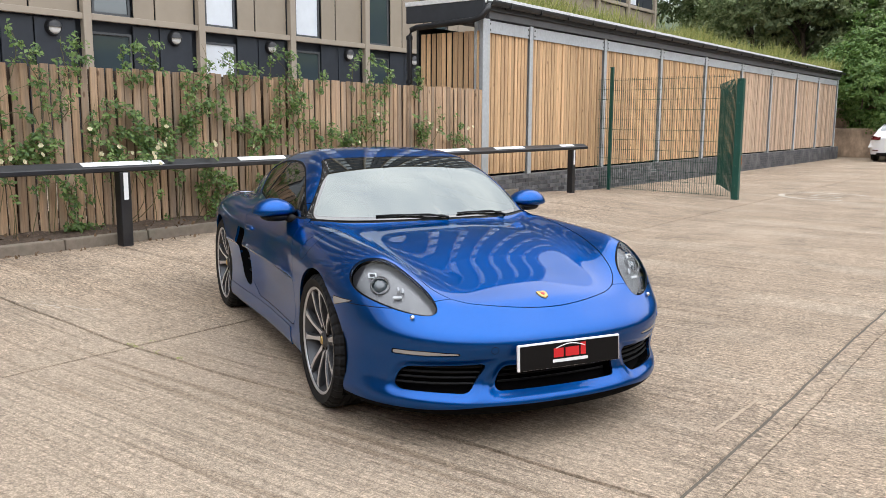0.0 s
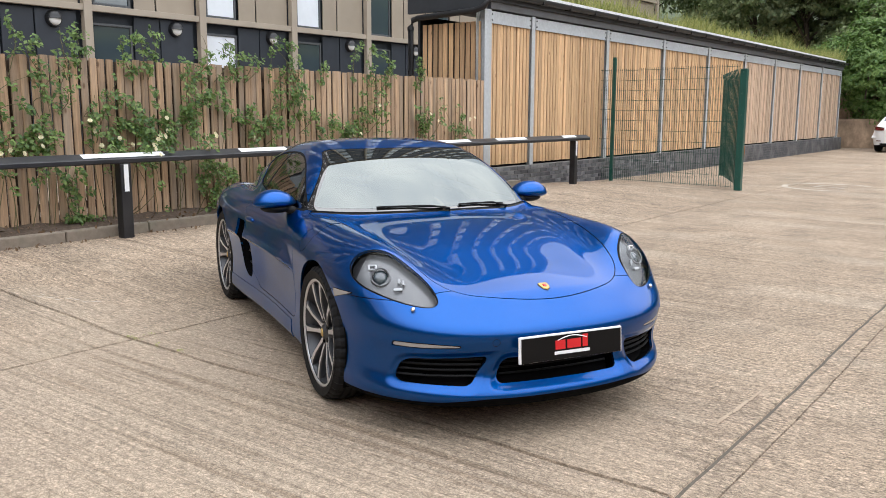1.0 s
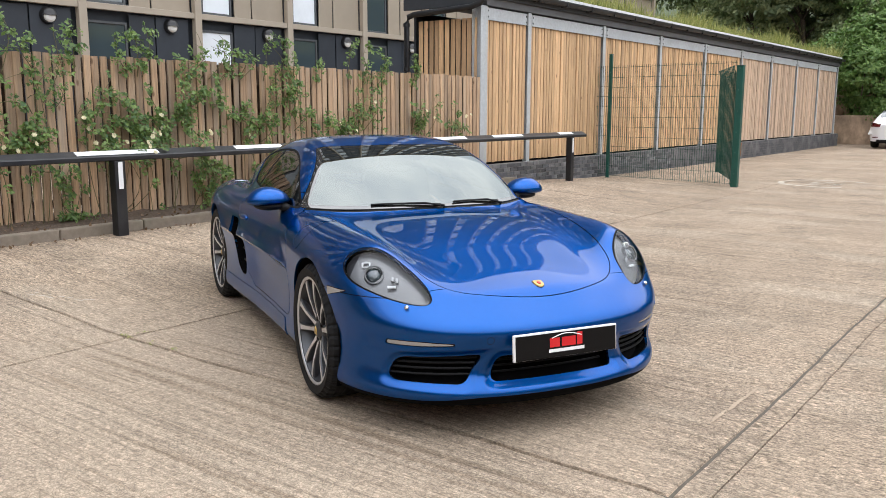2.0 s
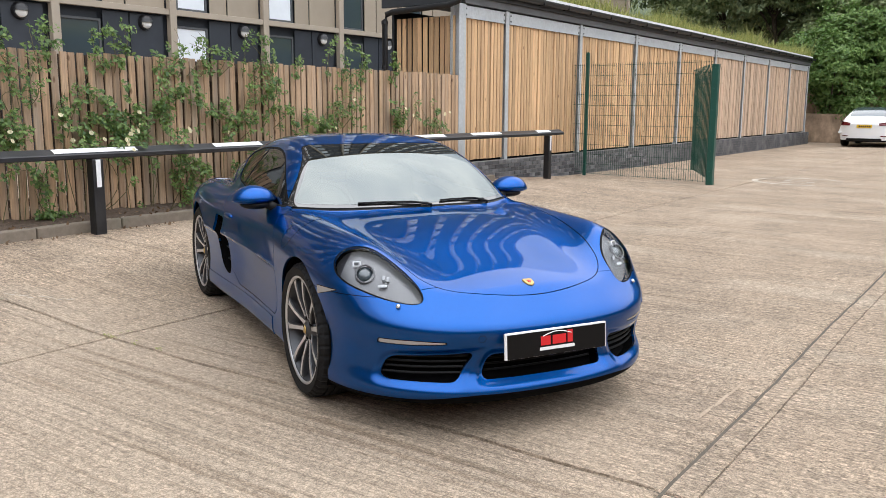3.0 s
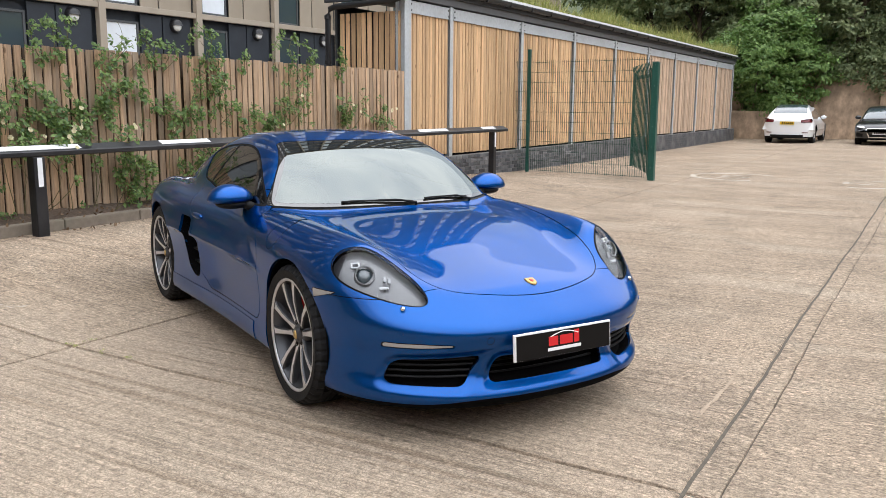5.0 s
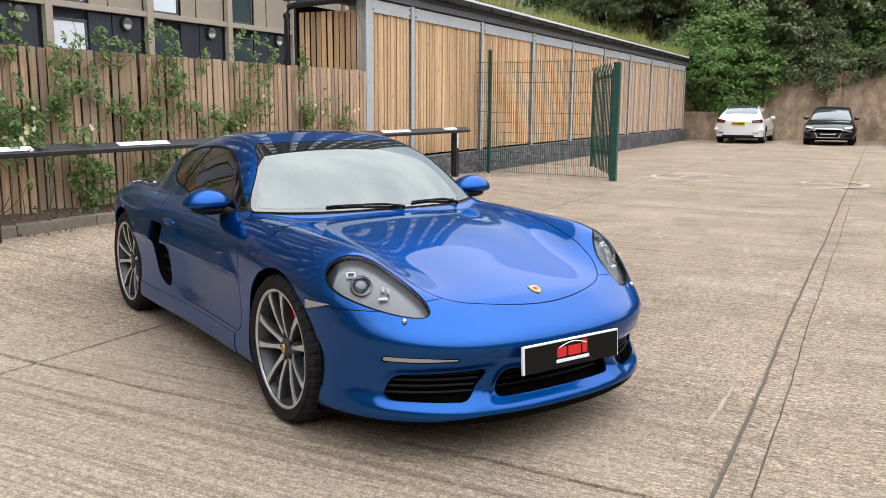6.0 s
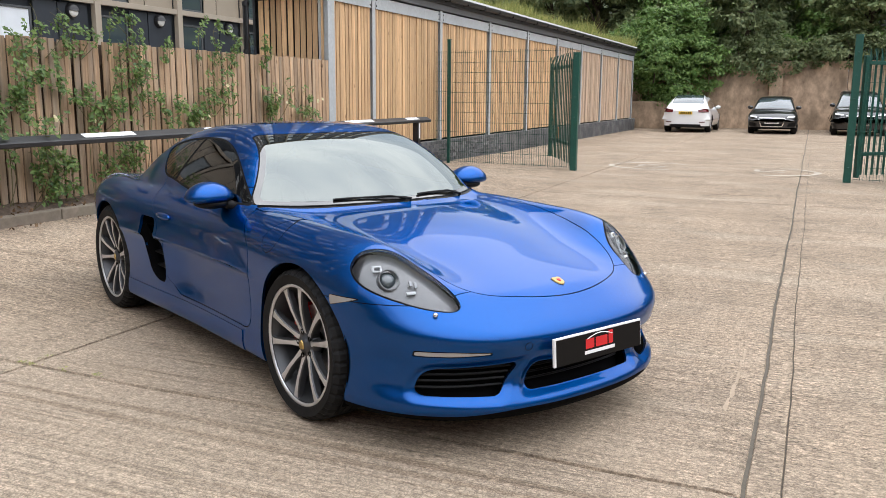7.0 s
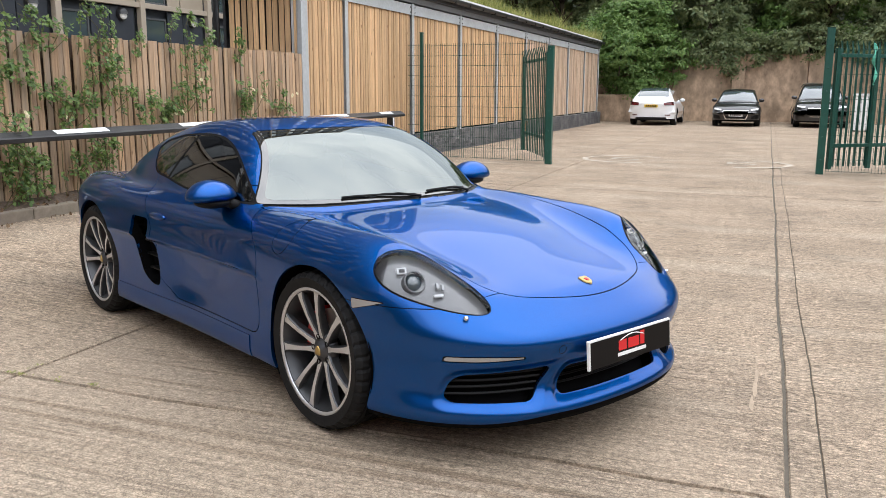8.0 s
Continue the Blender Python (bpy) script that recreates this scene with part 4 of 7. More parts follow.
def ivy(name, label, seed, spots, leaf, mat, count):
    rng = np.random.default_rng(seed)
    t = thing(name, label, "shrub" if name == "shrub" else "ivy", "shrubs on the bank" if name == "shrub" else "")
    pts, face = [], []
    tot = sum(s[3] * s[5] for s in spots)
    for x, y, z, rx, ry, rz in spots:
        n = int(count * rx * rz / tot)
        m = max(12, n // 45)
        cd = rng.normal(size=(m, 3))
        cd /= np.linalg.norm(cd, axis=1)[:, None]
        clump = np.array([x, y, z]) + cd * rng.uniform(0.55, 1.1, m)[:, None] * np.array([rx, ry, rz])
        pick = rng.integers(m, size=n)
        pts.append(clump[pick] + rng.normal(size=(n, 3)) * rng.uniform(0.07, 0.2, m)[pick][:, None] * np.array([1.2, 1.0, 0.65]))
        face.append(cd[pick] + np.array([0, -0.3, 0.8]))
    place("foliage", leaves_mesh("foliage", np.concatenate(pts), leaf, mat, rng, face=np.concatenate(face)), t)
    bm = bmesh.new()
    for x, y, z, rx, ry, rz in spots:
        tube(bm, [(x, y + 0.1, max(z - rz, 0.1)), (x + 0.1, y + 0.05, z), (x - 0.1, y, z + rz * 0.6)], 0.03, 5, taper=0.01)
    part("stem", bm, M_BARK, t)


ivy("ivy_mass", "bright ivy and shrubs hanging over the wall corner", 31,
    [(-7.3, 38.4, 2.2, 1.6, 0.9, 1.2), (-6.2, 38.7, 3.3, 1.6, 0.9, 1.2), (-8.6, 37.6, 3.4, 1.5, 1.0, 1.4), (-5.4, 39.2, 2.6, 0.9, 0.6, 0.9), (-7.0, 38.6, 4.6, 1.8, 1.0, 1.3), (-6.6, 38.0, 1.6, 0.9, 0.5, 0.7), (-7.4, 36.9, 3.2, 1.0, 0.8, 1.2)], 0.1, M_LEAF_IVY, 26000)
# the dark leaf colour carries the shadow along the wall top
ivy("wall_ivy", "foliage spilling over the retaining wall top, leaf colour darkened as shadow", 32,
    [(-2.2, 39.5, 3.2, 1.7, 0.5, 0.75), (0.4, 39.5, 3.5, 1.8, 0.5, 0.7), (-4.2, 39.5, 3.4, 1.3, 0.5, 0.8), (3.2, 39.5, 3.4, 1.8, 0.5, 0.9), (6.5, 39.5, 3.3, 2.0, 0.5, 0.9), (-2.7, 39.3, 2.5, 0.45, 0.3, 0.6)], 0.1, M_LEAF_DARK, 18000)


SHRUB_RNG = random.Random(77)
for i in range(17):
    bx = -9.5 + i * 1.15 + SHRUB_RNG.uniform(-0.3, 0.3)
    ivy("shrub", "leafy grey-green shrub leaning over the bank", 700 + i,
        [(bx + SHRUB_RNG.uniform(-0.6, 0.6), 41.0 + 0.33 * k + SHRUB_RNG.uniform(-0.3, 0.3), 4.0 + 1.1 * k + SHRUB_RNG.uniform(-0.4, 0.4), SHRUB_RNG.uniform(0.8, 1.3), 0.7, SHRUB_RNG.uniform(0.6, 1.0)) for k in range(5)],
        0.11, (M_LEAF_TREE, M_LEAF_IVY, M_LEAF_DARK)[i % 3], 8000)


# ---- climbing roses on the fence ----
def climber(y, z, ry, rz, seed, count=150, flowers=2, foot=True, depth=0.1):
    """Wandering canes with side twigs, each twig set with pairs of leaflets."""
    rng = np.random.default_rng(seed)
    t = thing("climbing_rose", "climbing rose shoots with small green leaves on the fence", "climbing plant", "climbing roses", at=(-8.0, y, 0))
    bm = bmesh.new()
    pts, face, along = [], [], []
    n_shoot = 6 if foot else 4
    twigs = max(4, int(count / 8 / n_shoot))
    for k in range(n_shoot):
        low = foot and k < 2
        y0, z0 = rng.uniform(-0.5, 0.5) * ry, (0.16 if low else max(0.22, z - rz * rng.uniform(0.2, 1.0)))
        y1, z1 = rng.uniform(-1.25, 1.25) * ry, z + rng.uniform(-0.5, 1.0) * rz
        if not foot:
            y0, z0, z1 = y1 + rng.uniform(-0.15, 0.15), 1.75, z + rng.uniform(-0.25, 0.8) * rz
        path = []
        bend, sag = rng.uniform(-0.2, 0.2), rng.uniform(0.0, 0.12)
        for j in range(8):
            f = j / 7
            path.append((0.03 + depth * 0.8 * math.sin(f * 3) + rng.uniform(-0.012, 0.012), y0 + (y1 - y0) * f + bend * math.sin(f * math.pi), z0 + (z1 - z0) * f + sag * math.sin(f * math.pi)))
        tube(bm, path, 0.005, 5, taper=0.002)
        for j in range(twigs):
            f = rng.beta(2.4, 1.0) if low else rng.uniform(0.05, 1.0)
            i = min(6, int(f * 7))
            a, b = np.array(path[i]), np.array(path[i + 1])
            c = a + (b - a) * (f * 7 - i)
            if low and c[2] < z - rz and rng.random() > 0.2:
                continue
            d = rng.normal(size=3) * np.array([0.35, 1.0, 0.75]) + np.array([0.55, 0, 0.1])
            d /= np.linalg.norm(d)
            length = rng.uniform(0.05, 0.15)
            tip = c + d * length
            tube(bm, [tuple(c), tuple((c + tip) / 2 + np.array([0.004, 0, 0.008])), tuple(tip)], 0.0022, 3, taper=0.001)
            cross = np.cross(d, np.array([1.0, 0, 0.4]))
            cross /= np.linalg.norm(cross) + 1e-9
            pairs = rng.integers(2, 5)
            for q in range(pairs):
                u = (q + 1) / (pairs + 0.3)
                for side in (-1, 1):
                    pts.append(c + d * length * u + cross * side * 0.024 + rng.normal(size=3) * 0.007)
                    along.append(cross * side + d * 0.6 - np.array([0, 0, 0.25]))
                    face.append((0.9, 0, 0.75))
            pts.append(tip)
            along.append(d)
            face.append((0.9, 0, 0.75))
    tagged(part("stem", bm, M_STEM, t), kind="stuff")
    place("leaves", leaves_mesh("leaves", np.array(pts), 0.037, M_LEAF_ROSE, rng, long=1.45, face=np.array(face), along=np.array(along)), t)
    heart = pts[rng.integers(len(pts))]
    for k in range(flowers):
        bm = bmesh.new()
        for ring, rad, lift in ((6, 0.028, 0.008), (5, 0.018, 0.016)):
            for j in range(ring):
                a = j * math.tau / ring + rad * 40
                vs = [bm.verts.new(p) for p in ((0, 0, 0), (lift * 0.6, rad * 0.8 * math.cos(a - 0.6), rad * 0.8 * math.sin(a - 0.6)), (lift, rad * math.cos(a), rad * math.sin(a)), (lift * 0.6, rad * 0.8 * math.cos(a + 0.6), rad * 0.8 * math.sin(a + 0.6)))]
                bm.faces.new(vs)
        q = heart + rng.normal(size=3) * np.array([0.01, 0.12, 0.05])
        part("flower", bm, M_PETAL, t, "cream rose bloom", m=pose(float(q[0]) + 0.045, float(q[1]), float(q[2]), 0, rng.uniform(-40, 10), rng.uniform(-30, 30)))


CLIMB = [(2.5, 1.1, 0.35, 0.4, 190, 5), (3.3, 1.45, 0.2, 0.4, 70, 1), (2.8, 1.6, 0.25, 0.3, 60, 0), (4.0, 1.25, 0.5, 0.45, 330, 4), (4.45, 1.5, 0.45, 0.4, 260, 2), (4.6, 0.6, 0.35, 0.35, 220, 0),
         (5.35, 1.35, 0.35, 0.45, 200, 1), (6.0, 1.5, 0.3, 0.4, 150, 1), (6.9, 1.15, 0.35, 0.3, 190, 4), (5.6, 0.7, 0.4, 0.35, 150, 0), (7.5, 1.5, 0.3, 0.4, 90, 1), (8.6, 1.25, 0.35, 0.35, 120, 2),
         (9.6, 1.2, 0.3, 0.3, 80, 3), (3.1, 0.32, 0.1, 0.14, 60, 0), (3.5, 1.0, 0.3, 0.15, 90, 6), (2.0, 0.6, 0.3, 0.4, 90, 0), (2.3, 1.5, 0.3, 0.4, 80, 0), (3.0, 0.75, 0.2, 0.3, 60, 0)]
for k, (y, z, ry, rz, n, fl) in enumerate(CLIMB):
    climber(y, z, ry, rz, 500 + k, int(n * 3.8), fl)
for k, (y, z, ry, n) in enumerate([(2.6, 2.1, 0.35, 120), (3.55, 2.2, 0.35, 200), (4.4, 2.1, 0.2, 50), (4.95, 2.15, 0.3, 90), (5.3, 2.2, 0.3, 110), (6.1, 2.15, 0.2, 60), (7.2, 2.2, 0.35, 140), (7.9, 2.1, 0.4, 170), (1.8, 2.1, 0.4, 120)]):
    climber(y, z - 0.1, ry * 1.3, 0.3, 600 + k, int(n * 2.4), 0, False, 0.05)
for k, (y, z, ry, rz, n, fl) in enumerate([(4.4, 0.98, 0.22, 0.2, 300, 2), (3.45, 0.97, 0.3, 0.09, 170, 5)]):
    climber(y, z, ry, rz, 640 + k, n, fl, True, 0.62)


# ---- plain brick walls out of view, added to enclose the yard ----
M_PLAINBRICK = material("brown_brick", (0.16, 0.10, 0.075), 0.85, var=0.3, scale=2.0, bump=0.3, bump_scale=14, dark=(0.08, 0.06, 0.05), dark_scale=0.4, dark_amount=0.6)
tagged(box_part("wall_south", (-30, 26, -19, -18, -0.2, 9.5), M_PLAINBRICK, None, 0.05), "unseen plain brown brick wall added to enclose the yard", "wall", kind="structure")
tagged(box_part("wall_east", (21, 22, -18, 45, -0.2, 8.5), M_PLAINBRICK, None, 0.05), "unseen plain brown brick wall added to enclose the yard", "wall", kind="structure")


# ---- marks and small things on the ground and gate ----
def smear(name, label, spots, mat, seed, kind="structure"):
    """Flat ragged flecks lying on the concrete."""
    rng = random.Random(seed)
    bm = bmesh.new()
    for x, y, rx, ry, turn in spots:
        n = 29
        ring = []
        for k in range(n):
            a = 2 * math.pi * k / n
            r = rng.uniform(0.55, 1.1)
            px, py = rx * r * math.cos(a), ry * r * math.sin(a)
            c, s2 = math.cos(turn), math.sin(turn)
            gx, gy = x + px * c - py * s2, y + px * s2 + py * c
            ring.append(bm.verts.new((gx, gy, float(ground_z(gx, gy)) + 0.004)))
        bm.faces.new(ring)
    return tagged(part(name, bm, mat), label, "ground mark", kind=kind)


def joint_weeds():
    rng = np.random.default_rng(19)
    pts, up = [], []
    for x, y, dx, dy, n in ((-4.45, 1.39, 0.035, 0.008, 50), (-4.2, 1.385, 0.02, 0.006, 14), (-3.98, 1.4, 0.03, 0.006, 18), (-4.46, 1.5, 0.006, 0.03, 14)):
        for k in range(n):
            pts.append((x + rng.normal() * dx, y + rng.normal() * dy, 0.004 + abs(rng.normal()) * 0.008))
            up.append((0, -0.3, 1.0))
    me = leaves_mesh("joint_weeds", pts, 0.008, M_GRASS, rng, face=np.array(up))
    tagged(new("joint_weeds", me), "tiny green weeds growing in the slab joint", "weeds", kind="stuff")


joint_weeds()

RNG_M = random.Random(8)
smear("chalk_scuff", "faded white scuff on the concrete", [(-5.85 + 0.42 * k / 11 + RNG_M.uniform(-0.03, 0.03), 1.5 + 0.2 * k / 11 + RNG_M.uniform(-0.05, 0.05), RNG_M.uniform(0.02, 0.06), RNG_M.uniform(0.006, 0.015), 0.45) for k in range(12)], M_PAINT, 1)
M_PALE = material("pale_mortar", (0.37, 0.285, 0.205), 0.9, var=0.25, scale=20, bump=0.4, bump_scale=60)
smear("mortar_smear", "pale mortar smear beside the drainage joint", [(-1.035 + RNG_M.uniform(-0.006, 0.006) + 0.004 * k, 2.3 + k * 0.21, RNG_M.uniform(0.005, 0.013), 0.13, 0) for k in range(5)], M_PALE, 2)
M_RUST = material("rust", (0.34, 0.13, 0.035), 0.9, var=0.4, scale=14)


def rust_run():
    rng = random.Random(4)
    bm = bmesh.new()
    for k in range(9):
        y = 23.55 + rng.uniform(-0.04, 0.3)
        z1, z0, w = rng.uniform(0.6, 1.05), rng.uniform(0.48, 0.52), rng.uniform(0.015, 0.04)
        bm.faces.new([bm.verts.new(p) for p in ((-8.043, y - w, z0), (-8.043, y + w, z0), (-8.043, y + w * 0.3, z1), (-8.043, y - w * 0.2, z1))])
        zb = rng.uniform(0.02, 0.25)
        bm.faces.new([bm.verts.new(p) for p in ((-7.951, y - w * 0.6, zb), (-7.951, y + w * 0.5, zb), (-7.951, y + w * 1.6, 0.455), (-7.951, y - w * 1.6, 0.455))])
    tagged(part("rust_stain", bm, M_RUST), "orange rust run on the shed plinth", "stain", kind="structure")


rust_run()


def ribbon():
    bm = bmesh.new()
    prev = None
    for k in range(15):
        z = 2.2 - k * 0.05
        x = 0.545 + 0.02 * math.sin(k * 0.8) + 0.004 * k
        w = 0.02 + 0.012 * math.sin(k * 1.3)
        v = [bm.verts.new((x - w, 14.6 + 0.02 * math.sin(k), z)), bm.verts.new((x + w, 14.6 + 0.03 * math.sin(k * 0.7 + 1), z - 0.01))]
        if prev:
            bm.faces.new((prev[0], prev[1], v[1], v[0]))
        prev = v
    ob = part("ribbon", bm, material("mint_plastic", (0.12, 0.5, 0.36), 0.4, var=0.1, scale=20))
    sol = ob.modifiers.new("thick", "SOLIDIFY")
    sol.thickness = 0.002
    tagged(ob, "mint green plastic ribbon tied on the gate", "ribbon")


ribbon()


# ---- smooth bodies for the cars ----
def curve(xs, ys):
    """A natural cubic through the given knots."""
    xs, ys = np.asarray(xs, float), np.asarray(ys, float)
    n, h = len(xs), np.diff(xs)
    A, b = np.eye(n), np.zeros(n)
    for i in range(1, n - 1):
        A[i, i - 1:i + 2] = h[i - 1], 2 * (h[i - 1] + h[i]), h[i]
        b[i] = 6 * ((ys[i + 1] - ys[i]) / h[i] - (ys[i] - ys[i - 1]) / h[i - 1])
    m = np.linalg.solve(A, b)

    def f(x):
        x = np.clip(x, xs[0], xs[-1])
        i = np.clip(np.searchsorted(xs, x) - 1, 0, n - 2)
        t0, t1, hh = xs[i + 1] - x, x - xs[i], h[i]
        return (m[i] * t0 ** 3 + m[i + 1] * t1 ** 3) / (6 * hh) + (ys[i] / hh - m[i] * hh / 6) * t0 + (ys[i + 1] / hh - m[i + 1] * hh / 6) * t1

    return f


def smax(a, b, k):
    h = np.clip(0.5 + 0.5 * (a - b) / k, 0, 1)
    return b + (a - b) * h + k * h * (1 - h)


def smin(a, b, k):
    return -smax(-a, -b, k)


class Shell:
    """A triangle surface with exact normals that can be cut along smooth lines."""

    def __init__(self, V, N, T):
        self.V, self.N, self.T = V, N, T

    def split(self, g):
        """The part where g < 0, and the rest."""
        V, N, T = self.V, self.N, self.T
        gv = g(V[:, 0], V[:, 1], V[:, 2])
        gv = np.where(np.abs(gv) < 1e-7, 1e-7, gv)
        ins = gv < 0
        cnt = ins[T].sum(1)
        keep_in, keep_out = [T[cnt == 3]], [T[cnt == 0]]
        newV, newN, base = [V], [N], len(V)
        for c, lone_in in ((1, True), (2, False)):
            M = T[cnt == c]
            if not len(M):
                continue
            lone = ins[M] if lone_in else ~ins[M]
            r = lone.argmax(1)
            k = np.arange(len(M))
            a, b, d = M[k, r], M[k, (r + 1) % 3], M[k, (r + 2) % 3]

            def cut(p, q):
                t = (gv[p] / (gv[p] - gv[q]))[:, None]
                return V[p] + (V[q] - V[p]) * t, N[p] + (N[q] - N[p]) * t

            v1, n1 = cut(a, b)
            v2, n2 = cut(a, d)
            i1 = base + np.arange(len(M))
            i2 = i1 + len(M)
            base += 2 * len(M)
            newV += [v1, v2]
            newN += [n1, n2]
            tri = np.stack([a, i1, i2], 1)
            quad = np.concatenate([np.stack([i1, b, d], 1), np.stack([i1, d, i2], 1)])
            (keep_in if lone_in else keep_out).append(tri)
            (keep_out if lone_in else keep_in).append(quad)
        V2, N2 = np.concatenate(newV), np.concatenate(newN)
        N2 /= np.linalg.norm(N2, axis=1)[:, None] + 1e-12
        return Shell(V2, N2, np.concatenate(keep_in)).compact(), Shell(V2, N2, np.concatenate(keep_out)).compact()

    def compact(self):
        """Welds equal points and drops those not used."""
        if not len(self.T):
            return Shell(np.zeros((0, 3)), np.zeros((0, 3)), np.zeros((0, 3), int))
        used, inv = np.unique(self.T, return_inverse=True)
        V, N, T = self.V[used], self.N[used], inv.reshape(-1, 3)
        _, first, inv = np.unique(np.round(V, 6), axis=0, return_index=True, return_inverse=True)
        T = inv.reshape(-1)[T]
        ok = (T[:, 0] != T[:, 1]) & (T[:, 1] != T[:, 2]) & (T[:, 0] != T[:, 2])
        return Shell(V[first], N[first], T[ok])

    def shifted(self, d):
        return Shell(self.V + self.N * d, self.N, self.T)

    def rim(self):
        e = np.concatenate([self.T[:, [0, 1]], self.T[:, [1, 2]], self.T[:, [2, 0]]])
        key = np.sort(e, 1)
        _, idx, cnt = np.unique(key, axis=0, return_index=True, return_counts=True)
        return e[idx[cnt == 1]]

    def refined(self, region, field):
        """Quarters the triangles inside a region and lays the new points on the field's surface."""
        V, N, T = self.V, self.N, self.T
        c = V[T].mean(1)
        hit = region(c[:, 0], c[:, 1], c[:, 2])
        M = T[hit]
        e = np.sort(np.concatenate([M[:, [0, 1]], M[:, [1, 2]], M[:, [2, 0]]]), 1)
        u, inv = np.unique(e, axis=0, return_inverse=True)
        P, eps = V[u].mean(1), 0.002

        def grad(Q):
            g = np.zeros_like(Q)
            for k in range(3):
                a, b = Q.copy(), Q.copy()
                a[:, k] += eps
                b[:, k] -= eps
                g[:, k] = (field(*a.T) - field(*b.T)) / (2 * eps)
            return g

        for _ in range(3):
            g = grad(P)
            P = P - np.clip(field(*P.T) / (np.sum(g * g, 1) + 1e-9), -0.005, 0.005)[:, None] * g
        g = grad(P)
        m = inv.reshape(-1).reshape(3, -1) + len(V)
        a, b, c3 = M.T
        ab, bc, ca = m
        new_t = np.concatenate([np.stack(q, 1) for q in ((a, ab, ca), (ab, b, bc), (ca, bc, c3), (ab, bc, ca))])
        return Shell(np.concatenate([V, P]), np.concatenate([N, g / (np.linalg.norm(g, axis=1)[:, None] + 1e-12)]), np.concatenate([T[~hit], new_t]))

    def skirt(self, depth):
        """A wall that runs inward from the rim."""
        e = self.rim()
        a, b = e[:, 0], e[:, 1]
        n = len(e)
        lo_a, lo_b = self.V[a] - self.N[a] * depth, self.V[b] - self.N[b] * depth
        V = np.concatenate([self.V[a], self.V[b], lo_b, lo_a])
        k = np.arange(n)
        T = np.concatenate([np.stack([k + n, k, k + 3 * n], 1), np.stack([k + n, k + 3 * n, k + 2 * n], 1)])
        fn = np.cross(lo_b - self.V[a], self.V[b] - self.V[a])
        fn /= np.linalg.norm(fn, axis=1)[:, None] + 1e-12
        return Shell(V, np.concatenate([fn] * 4), T)

    def plus(self, other):
        return Shell(np.concatenate([self.V, other.V]), np.concatenate([self.N, other.N]), np.concatenate([self.T, other.T + len(self.V)]))

    def mesh(self, name, mat):
        me = bpy.data.meshes.new(name)
        me.vertices.add(len(self.V))
        me.vertices.foreach_set("co", self.V.ravel())
        me.loops.add(len(self.T) * 3)
        me.loops.foreach_set("vertex_index", self.T.ravel().astype(np.int32))
        me.polygons.add(len(self.T))
        me.polygons.foreach_set("loop_start", np.arange(len(self.T), dtype=np.int32) * 3)
        me.materials.append(mat)
        me.update(calc_edges=True)
        me.polygons.foreach_set("use_smooth", np.ones(len(self.T), bool))
        me.normals_split_custom_set_from_vertices([tuple(n) for n in self.N])
        return me

    def put(self, name, mat, parent, label=""):
        if len(self.T):
            return place(name, self.mesh(name, mat), parent, label)


